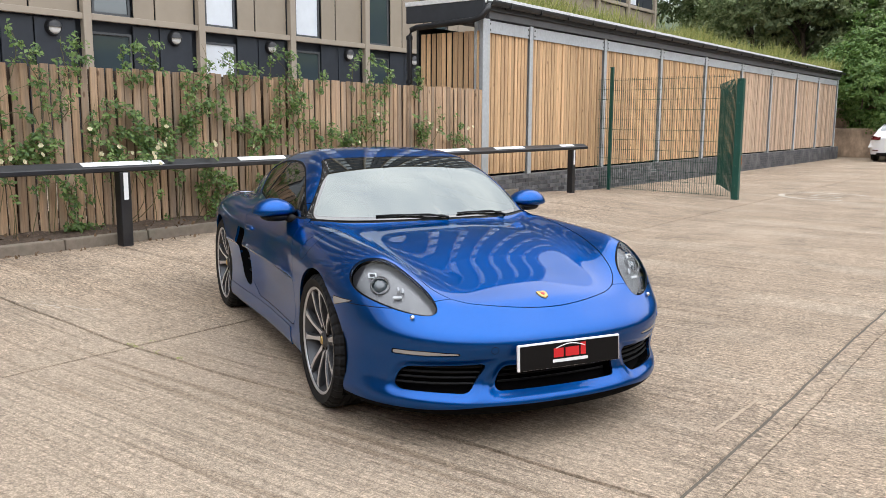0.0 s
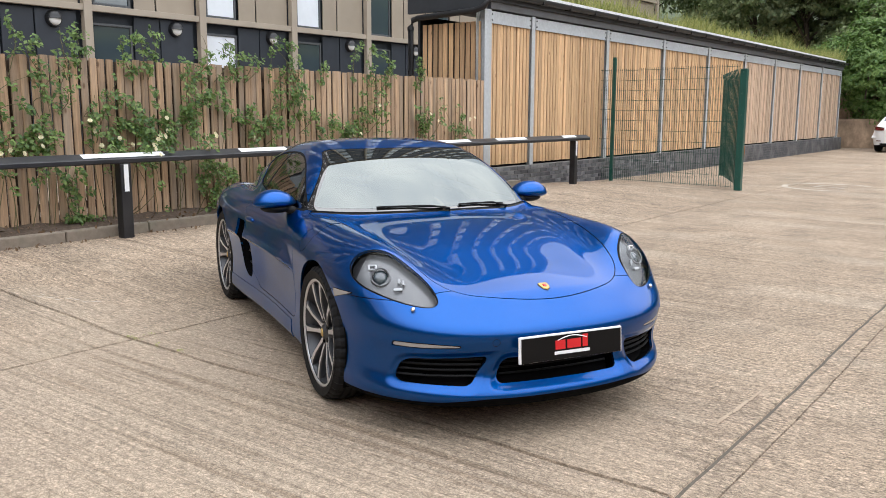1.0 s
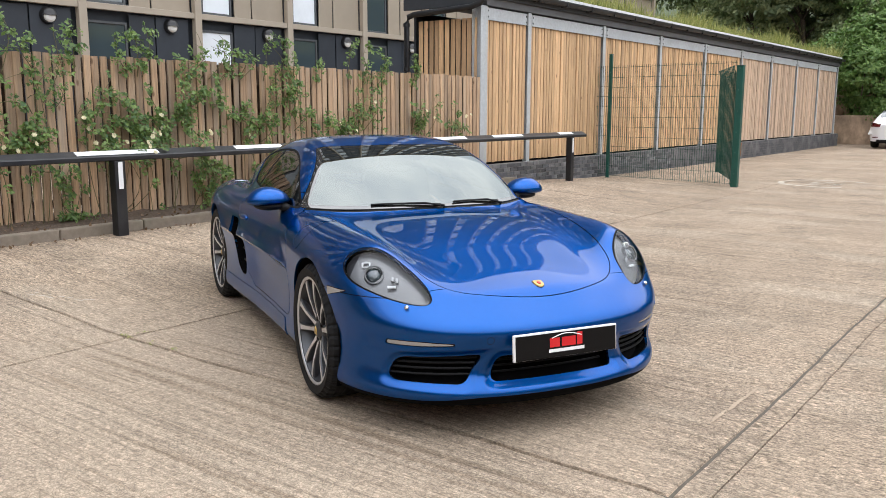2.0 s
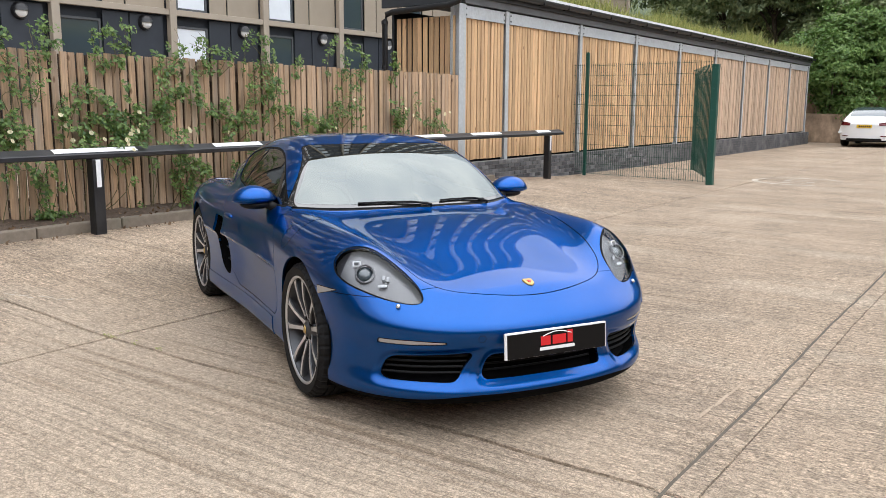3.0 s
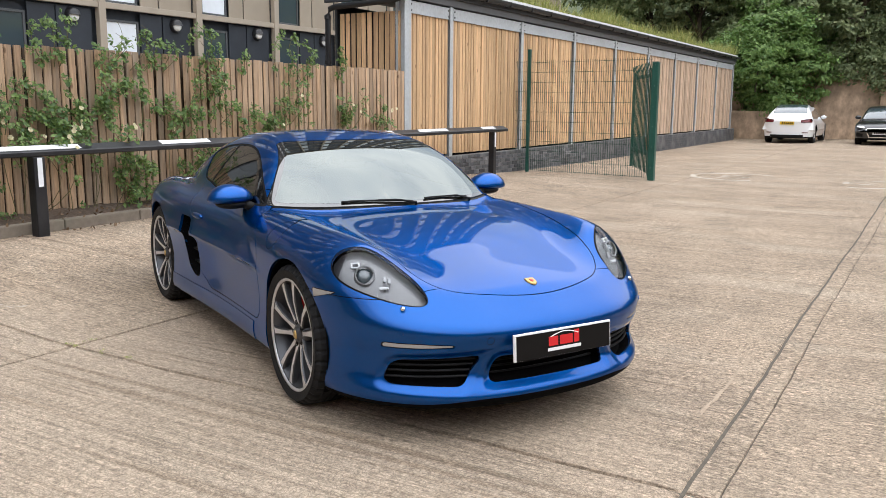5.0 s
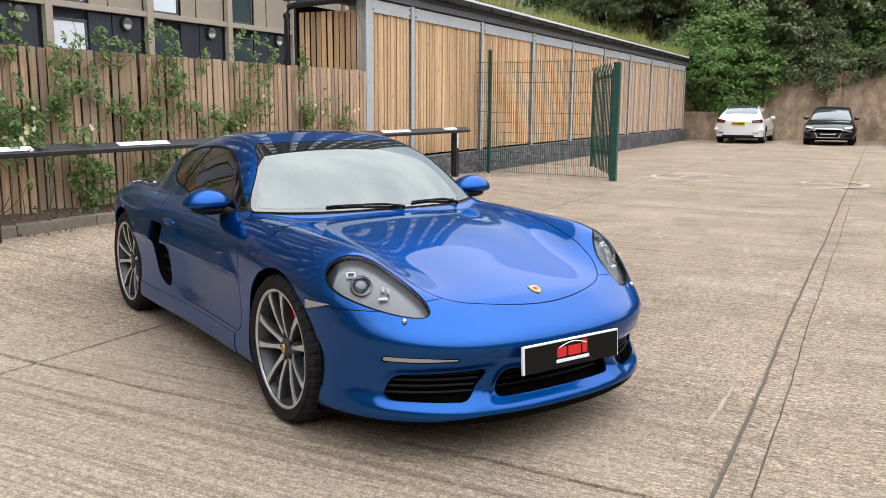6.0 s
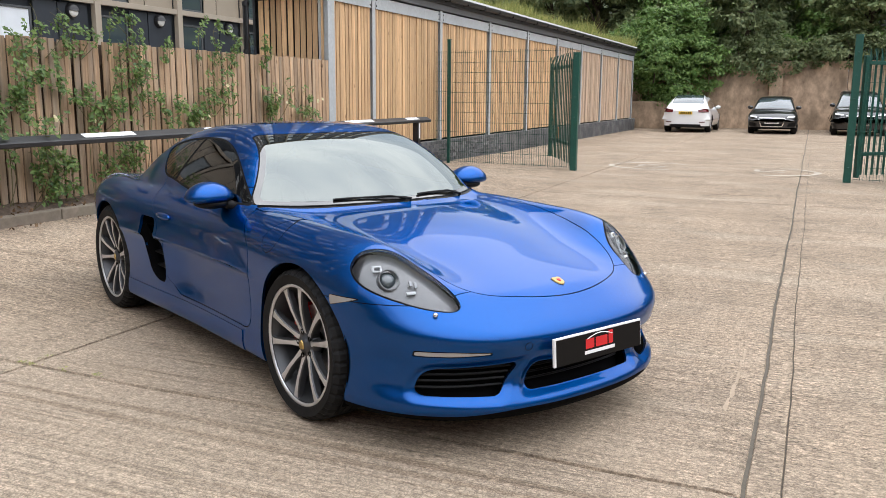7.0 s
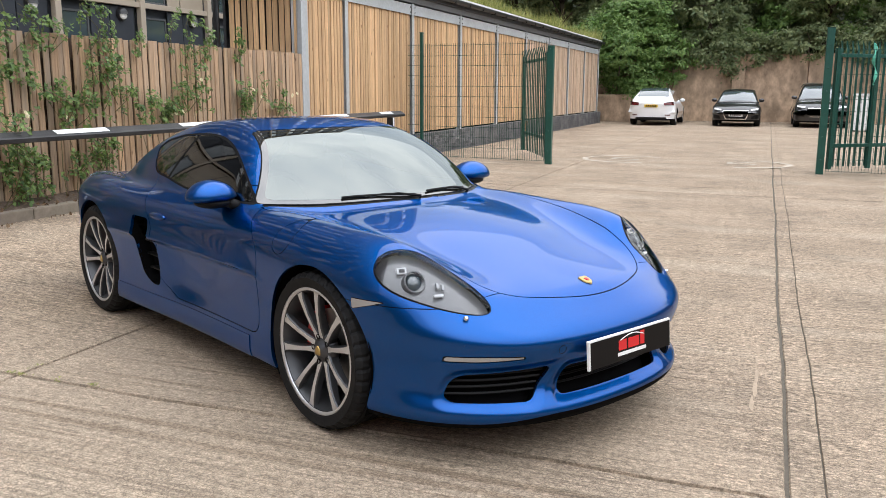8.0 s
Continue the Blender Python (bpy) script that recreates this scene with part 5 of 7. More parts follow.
def shell_of(field, lo, hi, step):
    """The surface field = 0 as a shell."""
    ax = [np.arange(a, b + step, step) for a, b in zip(lo, hi)]
    X, Y, Z = np.meshgrid(*ax, indexing="ij")
    F = field(X, Y, Z)
    S = F < 0
    nx, ny, nz = F.shape
    total = np.zeros((nx - 1, ny - 1, nz - 1, 3))
    count = np.zeros((nx - 1, ny - 1, nz - 1))
    quads = []
    cell_id = -np.ones((nx - 1, ny - 1, nz - 1), int)
    edges = []
    for d in range(3):
        s0 = [slice(None)] * 3
        s1 = [slice(None)] * 3
        s0[d], s1[d] = slice(None, -1), slice(1, None)
        hit = S[tuple(s0)] != S[tuple(s1)]
        idx = np.argwhere(hit)
        f0, f1 = F[tuple(s0)][hit], F[tuple(s1)][hit]
        t = f0 / (f0 - f1)
        p = idx.astype(float)
        p[:, d] += t
        edges.append((d, idx, S[tuple(s0)][hit]))
        o = [k for k in range(3) if k != d]
        for da in (0, -1):
            for db in (0, -1):
                c = idx.copy()
                c[:, o[0]] += da
                c[:, o[1]] += db
                ok = np.all((c >= 0) & (c < np.array([nx - 1, ny - 1, nz - 1])), 1)
                np.add.at(total, tuple(c[ok].T), p[ok])
                np.add.at(count, tuple(c[ok].T), 1)
    act = np.argwhere(count > 0)
    cell_id[tuple(act.T)] = np.arange(len(act))
    V = total[tuple(act.T)] / count[tuple(act.T)][:, None] * step + np.array(lo)
    for d, idx, first_in in edges:
        o = [k for k in range(3) if k != d]
        cs = []
        for da, db in ((0, 0), (-1, 0), (-1, -1), (0, -1)):
            c = idx.copy()
            c[:, o[0]] += da
            c[:, o[1]] += db
            cs.append(c)
        ok = np.all([np.all((c >= 0) & (c < np.array([nx - 1, ny - 1, nz - 1])), 1) for c in cs], 0)
        q = np.stack([cell_id[tuple(c[ok].T)] for c in cs], 1)
        flip = first_in[ok] if d != 1 else ~first_in[ok]
        q[~flip] = q[~flip][:, ::-1]
        quads.append(q)
    Q = np.concatenate(quads)
    eps = 0.002

    def grad(P):
        g = np.zeros_like(P)
        for k in range(3):
            a, b = P.copy(), P.copy()
            a[:, k] += eps
            b[:, k] -= eps
            g[:, k] = (field(*a.T) - field(*b.T)) / (2 * eps)
        return g

    for _ in range(5):
        g = grad(V)
        V = V - np.clip(field(*V.T) / (np.sum(g * g, 1) + 1e-9), -step, step)[:, None] * g
    g = grad(V)
    N = g / (np.linalg.norm(g, axis=1)[:, None] + 1e-12)
    T = np.concatenate([Q[:, [0, 1, 2]], Q[:, [0, 2, 3]]])
    return Shell(V, N, T).compact()


def lathe(bm, prof, segs=48, cap=False):
    """Turns a profile of (radius, y) round the y axis."""
    rings = [[bm.verts.new((r * math.cos(2 * math.pi * k / segs), y, r * math.sin(2 * math.pi * k / segs))) for k in range(segs)] for r, y in prof]
    for a, b in zip(rings, rings[1:]):
        for k in range(segs):
            bm.faces.new((a[k], a[(k + 1) % segs], b[(k + 1) % segs], b[k]))
    if cap:
        bm.faces.new(rings[-1])
    bmesh.ops.recalc_face_normals(bm, faces=bm.faces)
    return bm


def car_paint(name, base, metal, rough, flake=0.0):
    m = bpy.data.materials.new(name)
    m.use_nodes = True
    n, l = m.node_tree.nodes, m.node_tree.links
    b = n["Principled BSDF"]
    b.inputs["Base Color"].default_value = (*base, 1)
    b.inputs["Metallic"].default_value, b.inputs["Roughness"].default_value = metal, rough
    b.inputs["Coat Weight"].default_value, b.inputs["Coat Roughness"].default_value = 1.0, 0.008
    b.inputs["Specular Tint"].default_value = (0.2, 0.58, 1.0, 1) if metal > 0.5 else (1, 1, 1, 1)
    b.inputs["Coat IOR"].default_value = 1.34 if metal > 0.5 else 1.5
    if flake > 0:
        co = n.new("ShaderNodeTexCoord")
        v = n.new("ShaderNodeTexVoronoi")
        v.inputs["Scale"].default_value = 900
        l.new(co.outputs["Object"], v.inputs["Vector"])
        r = n.new("ShaderNodeMapRange")
        r.inputs["To Min"].default_value, r.inputs["To Max"].default_value = 1 - flake, 1 + flake
        l.new(v.outputs["Color"], r.inputs["Value"])
        x = n.new("ShaderNodeMix")
        x.data_type, x.blend_type = "RGBA", "MULTIPLY"
        x.inputs["Factor"].default_value = 1
        x.inputs["A"].default_value = (*base, 1)
        l.new(r.outputs[0], x.inputs["B"])
        l.new(x.outputs["Result"], b.inputs["Base Color"])
    return m


M_BLUE = car_paint("sapphire_blue_metallic", (0.0006, 0.068, 0.283), 1.0, 0.38, 0.25)
M_TRIM = material("black_trim", (0.005, 0.005, 0.0055), 0.5, var=0.2, scale=30, spec=0.18)
M_SEAL = material("black_rubber_seal", (0.004, 0.004, 0.0045), 0.8, spec=0.2)
M_CHROME = material("chrome", (0.75, 0.76, 0.78), 0.12, 1.0)
M_SCREEN = glass_material("windscreen_glass", (0.8, 0.88, 0.85), 0.12, ior=2.45, sheen=(0.93, 1.0, 0.975))
M_FRIT = glass_material("printed_glass_border", (0.06, 0.055, 0.05), 0.0, ior=2.3, under=(0.012, 0.011, 0.01))
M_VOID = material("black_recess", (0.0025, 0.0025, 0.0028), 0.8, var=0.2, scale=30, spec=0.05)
M_SIDEGLASS = glass_material("tinted_side_glass", (0.6, 0.66, 0.64), 0.35)
M_LENS = glass_material("headlamp_lens", (0.95, 0.96, 0.97), 0.95, ior=1.22)
M_HOUSING = material("headlamp_housing", (0.16, 0.163, 0.168), 0.4, 0.2, var=0.08, scale=20, coat=0.6)
M_CELL = material("lamp_cell_white", (0.72, 0.73, 0.74), 0.3)
M_HOUSING_DARK = material("headlamp_dark", (0.03, 0.03, 0.034), 0.3)
M_TYRE = material("tyre_rubber", (0.009, 0.009, 0.0095), 0.75, spec=0.25, var=0.3, scale=20, bump=0.15, bump_scale=60)
M_RIM = material("machined_alloy", (0.6, 0.6, 0.615), 0.34, 0.7, var=0.04, scale=30)
M_RIM_DARK = material("grey_alloy", (0.075, 0.077, 0.083), 0.4, 0.6)
M_DISC = material("brake_disc", (0.3, 0.29, 0.28), 0.4, 0.9, var=0.15, scale=30)
M_CALIPER = material("red_caliper", (0.55, 0.012, 0.012), 0.35)
M_GOLD = material("gold_badge", (0.5, 0.35, 0.13), 0.35, 0.9)
M_INTERIOR = material("black_interior", (0.02, 0.02, 0.022), 0.7, var=0.3, scale=15, bump=0.1)
M_PLATE_BLACK = material("plate_black", (0.006, 0.0055, 0.0055), 0.5, spec=0.15)
M_PLATE_RED = material("plate_red", (0.6, 0.015, 0.02), 0.35)
M_PLATE_WHITE = material("plate_white", (0.8, 0.8, 0.8), 0.4)
M_PLATE_YELLOW = material("plate_yellow", (0.75, 0.5, 0.02), 0.4)
M_DRL = material("clear_light_lens", (0.38, 0.385, 0.39), 0.12, 0.4)
M_TAIL = material("red_light_lens", (0.09, 0.006, 0.008), 0.15)

# profiles of the coupe, x ahead of the front axle, half width and height, in metres
C_HOOD = curve((-3.5, -3.2, -2.9, -2.4, -1.6, -0.9, -0.6, -0.38, 0.0, 0.25, 0.4, 0.71, 0.82, 0.92, 1.0), (0.74, 0.83, 0.85, 0.85, 0.85, 0.855, 0.861, 0.85, 0.8095, 0.7575, 0.719, 0.638, 0.598, 0.54, 0.46))
C_RIDGE = curve((-3.5, -3.0, -2.5, -2.0, -1.5, -0.8, -0.4, 0.0, 0.3, 0.4, 0.5, 0.6, 0.75, 1.0), (0.02, 0.06, 0.085, 0.075, 0.06, 0.05, 0.065, 0.092, 0.135, 0.132, 0.09, 0.045, 0.0, 0.0))
C_RIDGE_Y = curve((-3.5, -3.0, -2.4, -1.5, -0.7, 0.0, 0.3, 0.5, 0.7, 1.0), (0.55, 0.66, 0.76, 0.78, 0.74, 0.70, 0.675, 0.63, 0.56, 0.5))
C_WIDTH = curve((-3.5, -3.2, -2.8, -2.4, -2.0, -1.5, -1.0, -0.4, 0.0, 0.3, 0.6, 1.0), (0.78, 0.82, 0.868, 0.895, 0.893, 0.872, 0.86, 0.866, 0.874, 0.865, 0.855, 0.85))
C_TUCK = curve((0.0, 0.12, 0.18, 0.25, 0.4, 0.55, 0.65, 0.75, 0.85, 0.95, 1.3), (0.09, 0.05, 0.02, 0.012, 0.018, 0.006, 0.0, 0.01, 0.045, 0.11, 0.4))
C_NOSE = curve((0.0, 0.13, 0.17, 0.2, 0.235, 0.28, 0.36, 0.43, 0.475, 0.5, 0.53, 0.57, 0.62, 0.7, 0.8), (-0.12, -0.06, -0.02, -0.002, -0.014, -0.046, -0.034, -0.006, 0.004, 0.0, -0.026, -0.078, -0.13, -0.2, -0.3))
C_ROOF = curve((-3.5, -3.3, -3.0, -2.7, -2.3, -1.9, -1.55, -1.2, -0.95, -0.6), (0.45, 0.7, 0.865, 0.985, 1.147, 1.242, 1.267, 1.252, 1.21, 1.12))
C_GLASS_Y = curve((-3.5, -3.2, -2.8, -2.3, -1.9, -1.5, -1.1, -0.7, -0.3), (0.36, 0.45, 0.56, 0.675, 0.735, 0.757, 0.757, 0.742, 0.69))


def scallop(x, z):
    """The hollow in the doors."""
    grow = smooth01((-0.45 - x) / 0.8) * smooth01((x + 1.66) / 0.4)
    return 0.03 * grow * np.exp(-(np.abs(z - 0.47) / 0.17) ** 3)


def side_opening(a, z):
    return smax(smax(a - 0.705 + 0.29 * (z - 0.25), 0.345 + 0.55 * (0.385 - z) - a, 0.03), smax(z - 0.385 + 0.06 * (a - 0.35), 0.25 + 0.03 * (a - 0.4) - z, 0.04), 0.04)


def mid_opening(a, z):
    return smax(a - (0.315 - 0.25 * (z - 0.265)), smax(z - 0.372, 0.258 - z, 0.02), 0.035)


def coupe_field(x, y, z):
    a = np.sqrt(y * y + 1e-6)
    top = z - (C_HOOD(x) - 0.15 * a * a + C_RIDGE(x) * np.exp(-((a - C_RIDGE_Y(x)) / np.where(a < C_RIDGE_Y(x), 0.15, 0.25)) ** 2))
    w = C_WIDTH(x) - C_TUCK(z) - scallop(x, z)
    p = 2.4
    nose = np.maximum((x - 0.2) / (0.73 + C_NOSE(z)), 0)
    tail = np.maximum((-x - 2.66) / 0.72, 0)
    plan = ((nose ** p + tail ** p + (a / w) ** p) ** (1 / p) - 1) * 0.8
    groove = 0.009 * np.exp(-((a - 0.75) / 0.04) ** 2) * np.exp(-((z - 0.34) / 0.085) ** 4) * (x > 0.3)
    plan = plan + groove + 0.012 * smooth01((0.034 - side_opening(a, z)) / 0.034) * (x > 0.45) + 0.011 * smooth01((0.034 - mid_opening(a, z)) / 0.034) * (x > 0.5)
    low = smax(smax(top, plan, 0.09), 0.15 - z, 0.03)
    xe = x + 0.57 * a * a
    t = -0.38 - xe
    screen = (z - (0.836 + 0.825 * t - 0.40 * np.maximum(t, 0) ** 2)) * 0.86
    roof = z - (C_ROOF(x) - 0.2 * a * a)
    dz = z - 0.85
    side = (a - (C_GLASS_Y(x) - 0.5 * dz - 0.6 * dz * np.abs(dz))) * 0.86
    green = smax(smax(smax(screen, roof, 0.07), side, 0.07), 0.6 - z, 0.02)
    return smin(low, green, 0.06)


def g_screen(x, y, z):
    a = np.abs(y)
    xe = x + 0.57 * a * a
    g = smax(xe + 0.40, -1.035 - xe + 0.02 * a, 0.04)
    g = smax(g, a - (0.735 - 0.74 * (z - 0.84)), 0.05)
    return np.where(z < 0.8, 1.0, g)


DLO_TOP = curve((-2.2, -2.1, -2.05, -1.95, -1.87, -1.65, -1.35, -1.1, -0.9, -0.7, -0.6), (0.95, 1.05, 1.085, 1.115, 1.13, 1.152, 1.152, 1.095, 1.0, 0.865, 0.79))
DLO_BASE = curve((-2.2, -2.1, -2.05, -1.99, -1.94, -1.75, -1.5, -0.7, -0.5), (1.15, 1.05, 1.003, 0.96, 0.937, 0.91, 0.883, 0.857, 0.852))


def g_side_glass(x, y, z):
    g = smax((DLO_BASE(x) - z) * 0.8, (z - DLO_TOP(x)) * 0.8, 0.02)
    g = np.maximum(g, np.maximum(x + 0.66, -2.14 - x))
    return np.where(np.abs(y) < 0.42, 1.0, g)


def g_rear_glass(x, y, z):
    g = smax(np.abs(y) - (0.43 - 0.12 * (-1.9 - x)), smax(x + 1.95, -2.75 - x, 0.05), 0.06)
    return np.where(z < 0.9, 1.0, g)


HL_C = np.array([0.515, 0.65, 0.672])
HL_E1 = np.array([0.36, -0.235, -0.2]) / np.linalg.norm([0.36, -0.235, -0.2])
HL_N = np.array([0.5, 0.55, 0.67])
HL_N = HL_N - HL_E1 * HL_N.dot(HL_E1)
HL_N /= np.linalg.norm(HL_N)
HL_E2 = np.cross(HL_N, HL_E1)


def lamp_uv(x, y, z):
    d = [x - HL_C[0], np.abs(y) - HL_C[1], z - HL_C[2]]
    return [sum(a * b for a, b in zip(d, e)) for e in (HL_E1, HL_E2, HL_N)]


def g_headlamp(x, y, z, grow=0.0):
    u, v, n = lamp_uv(x, y, z)
    t = np.clip(u / (0.24 + grow), -1.2, 1.2)
    half = (0.1 + grow) * np.sqrt(np.maximum(1 - np.abs(t) ** 2.3, 0.0)) * (1 - 0.3 * t)
    g = np.maximum(np.abs(v + 0.012 * t) - half, np.abs(u) - 0.24 - grow)
    return np.where((np.abs(n) > 0.2) | (x < 0.1), 1.0, g)


def g_side_grille(x, y, z):
    return np.where(x < 0.45, 1.0, side_opening(np.abs(y), z))


def g_mid_grille(x, y, z):
    return np.where(x < 0.5, 1.0, mid_opening(np.abs(y), z))


def g_drl(x, y, z):
    a = np.abs(y)
    g = smax(smax(a - 0.715, 0.475 - a, 0.015), np.abs(z - 0.432) - 0.0125 + 0.006 * np.clip((0.6 - a) / 0.13, 0, 1), 0.008)
    return np.where(x < 0.4, 1.0, g)


AXLE_R, WHEEL_F, WHEEL_R = -2.475, 0.335, 0.343


def g_arches(x, y, z):
    a = np.abs(y)
    r = np.minimum(np.hypot(x - 0.005, z - 0.33) - 0.368, np.hypot(x - AXLE_R, z - 0.338) - 0.378)
    return np.maximum(r, 0.52 - a)


SCOOP_BACK = curve((0.2, 0.33, 0.365, 0.43, 0.5, 0.69, 0.8), (-1.5, -1.64, -1.715, -1.77, -1.795, -1.825, -1.84))
SCOOP_FRONT = curve((0.2, 0.36, 0.58, 0.71, 0.8), (-1.545, -1.553, -1.568, -1.62, -1.66))


def g_intake(x, y, z):
    """The scoop behind the door, leaning forward towards its foot."""
    g = smax(smax(x - SCOOP_FRONT(z), SCOOP_BACK(z) - x, 0.02), smax(z - 0.703, 0.332 - z, 0.02), 0.03)
    return np.where(np.abs(y) < 0.6, 1.0, g)


def g_hood(x, y, z):
    a = np.abs(y)
    g = smax(x - (0.797 - 0.68 * a * a), a - (0.475 + 0.17 * (0.55 - x) ** 0.8 if np.isscalar(x) else 0.455 + 0.2 * np.maximum(0.72 - x, 0) ** 0.75), 0.12)
    g = np.maximum(g, -0.38 - (x + 0.57 * a * a))
    return np.where(z < 0.5, 1.0, g)


DOOR_BACK = curve((0.25, 0.33, 0.36, 0.58, 0.70, 0.76, 0.824, 0.855, 0.95), (-1.35, -1.44, -1.512, -1.537, -1.60, -1.69, -1.778, -1.808, -1.85))
DOOR_FRONT = curve((0.25, 0.343, 0.6, 0.711, 0.84, 0.95), (-0.485, -0.472, -0.452, -0.462, -0.64, -0.75))


def g_door(x, y, z):
    g = smax(smax(x - DOOR_FRONT(z), DOOR_BACK(z) - x, 0.03), 0.298 - z, 0.06)
    g = np.maximum(g, z - 0.94)
    return np.where(np.abs(y) < 0.6, 1.0, g)


def g_bumper(x, y, z):
    """Everything ahead of the front arches below the lamps, up to the hood's front edge."""
    return np.maximum(np.minimum(z - 0.606, 0.655 - x), 0.2 - x)


def g_marker(x, y, z):
    g = smax(smax(x - 0.435, 0.283 - x, 0.006), smax(z - 0.621, 0.579 + 0.27 * (x - 0.3) - z, 0.004), 0.004)
    return np.where(np.abs(y) < 0.6, 1.0, g)


def g_tail_lamp(x, y, z):
    a = np.abs(y)
    g = smax(np.abs(z - 0.70) - 0.05, 0.5 - a, 0.03)
    return np.where(x > -3.0, 1.0, g)


def grown(g, w):
    return lambda x, y, z: g(x, y, z) - w


def side_of(s):
    return lambda x, y, z: -s * y


def build_wheel(car, x, y, r, width, side, front):
    wheel = new("wheel")
    wheel.parent = car
    wheel.matrix_basis = pose(x, y, r, 0, 0, 0 if side > 0 else 180)
    w = width / 2
    rim_r = 0.264
    bm = bmesh.new()
    prof = [(rim_r - 0.012, -w + 0.02), (rim_r + 0.01, -w + 0.006), (rim_r + 0.045, -w), (r - 0.022, -w + 0.008), (r - 0.006, -w + 0.022), (r, -w + 0.05)]
    tread = []
    for k in range(4):
        c = -w + 0.06 + k * (width - 0.12) / 3
        tread += [(r, c - 0.006), (r - 0.007, c - 0.004), (r - 0.007, c + 0.004), (r, c + 0.006)]
    prof += tread + [(a, -b) for a, b in prof[::-1]]
    lathe(bm, prof, 160)
    for v in bm.verts:
        q = math.hypot(v.co.x, v.co.z)
        if q > r - 0.0235 and abs(v.co.y) > w - 0.052 and int(round(math.atan2(v.co.z, v.co.x) / math.tau * 160)) % 4 == 0:
            v.co.x *= 1 - 0.007 / q
            v.co.z *= 1 - 0.007 / q
    part("tyre", bm, M_TYRE, wheel, smooth=False)
    bm = bmesh.new()
    f = w - 0.012
    part("rim", lathe(bm, [(rim_r - 0.016, -f), (rim_r, -f), (rim_r, -f + 0.01), (rim_r - 0.03, -f + 0.03), (rim_r - 0.035, 0), (rim_r - 0.022, f - 0.03), (rim_r - 0.012, f - 0.012), (rim_r - 0.008, f), (rim_r + 0.004, f), (rim_r + 0.004, f - 0.012)], 64), M_RIM_DARK, wheel, "grey alloy barrel", True)
    bm = bmesh.new()
    part("rim_edge", lathe(bm, [(rim_r - 0.010, f - 0.004), (rim_r - 0.007, f + 0.002), (rim_r + 0.004, f + 0.003), (rim_r + 0.006, f - 0.004)], 64), M_RIM, wheel, "machined rim edge", True)
    # spokes
    hub_y, end_y = f - 0.035, f - 0.006
    me = bpy.data.meshes.new("spoke")
    vs, fs, mi = [], [], []
    stations = [(0.05, 0.014, hub_y, 0.045), (0.1, 0.0085, hub_y + 0.012, 0.04), (0.16, 0.0095, hub_y + 0.024, 0.034), (0.22, 0.012, end_y, 0.028), (0.245, 0.016, end_y, 0.024), (0.256, 0.024, end_y - 0.002, 0.02)]
    for rr, hw, yy, dp in stations:
        vs += [(rr, yy - dp, -hw * 0.8 - 0.006), (rr, yy - 0.006, -hw - 0.004), (rr, yy, -hw), (rr, yy, hw), (rr, yy - 0.006, hw + 0.004), (rr, yy - dp, hw * 0.8 + 0.006)]
    for i in range(len(stations) - 1):
        for k in range(6):
            a, b = i * 6 + k, i * 6 + (k + 1) % 6
            fs.append((a, b, b + 6, a + 6))
            mi.append(1 if k == 2 else 0)
    me.from_pydata(vs, [], fs)
    me.materials.append(M_RIM_DARK)
    me.materials.append(M_RIM)
    me.polygons.foreach_set("material_index", np.array(mi, np.int32))
    bm = bmesh.new()
    bm.from_mesh(me)
    bmesh.ops.recalc_face_normals(bm, faces=bm.faces)
    bm.to_mesh(me)
    bm.free()
    for k in range(10):
        a = 2 * math.pi * k / 10 + (0.05 if k % 2 else -0.05) + 0.2
        place("spoke", me, wheel, "machined alloy spoke with grey flanks", m=Matrix.Rotation(a, 4, "Y"))
    bm = bmesh.new()
    part("hub", lathe(bm, [(0.075, hub_y - 0.04), (0.072, hub_y - 0.008), (0.055, hub_y), (0.036, hub_y + 0.002), (0.034, hub_y + 0.012), (0.0, hub_y + 0.016)], 32), M_RIM_DARK, wheel, smooth=True)
    for k in range(5):
        a = 2 * math.pi * k / 5
        bm = lathe(bmesh.new(), [(0.012, -0.01), (0.012, 0.004), (0.008, 0.004), (0.007, -0.004), (0.0, -0.004)], 10)
        part("wheel_bolt", bm, M_TRIM, wheel, m=pose(0.056 * math.cos(a), hub_y + 0.001, 0.056 * math.sin(a)))
    bm = bmesh.new()
    shield(bm, 0.034, 0.042)
    part("hub_badge", bm, M_GOLD, wheel, "small gold shield", m=pose(0, hub_y + 0.016, 0, -90, 0, 0))
    bm = lathe(bmesh.new(), [(0.06, 0.01), (0.165, 0.01), (0.165, -0.014), (0.06, -0.014)], 48)
    disc = part("brake_disc", bm, M_DISC, wheel, "steel brake disc")
    bm = bmesh.new()
    prof = [(0.105, 0.03), (0.172, 0.03), (0.18, 0.022), (0.18, -0.04), (0.105, -0.04)]
    back = -1 if front else 1
    arc = [math.radians(90) - side * back * (0.95 - 0.9 + math.radians(a)) for a in range(20, 95, 12)]
    rings = [[bm.verts.new((q * math.cos(a), yy, q * math.sin(a))) for q, yy in prof] for a in arc]
    for p, q in zip(rings, rings[1:]):
        for k in range(5):
            bm.faces.new((p[k], p[(k + 1) % 5], q[(k + 1) % 5], q[k]))
    bm.faces.new(rings[0])
    bm.faces.new(rings[-1][::-1])
    bmesh.ops.recalc_face_normals(bm, faces=bm.faces)
    part("brake_caliper", bm, M_CALIPER, wheel, "red brake caliper")


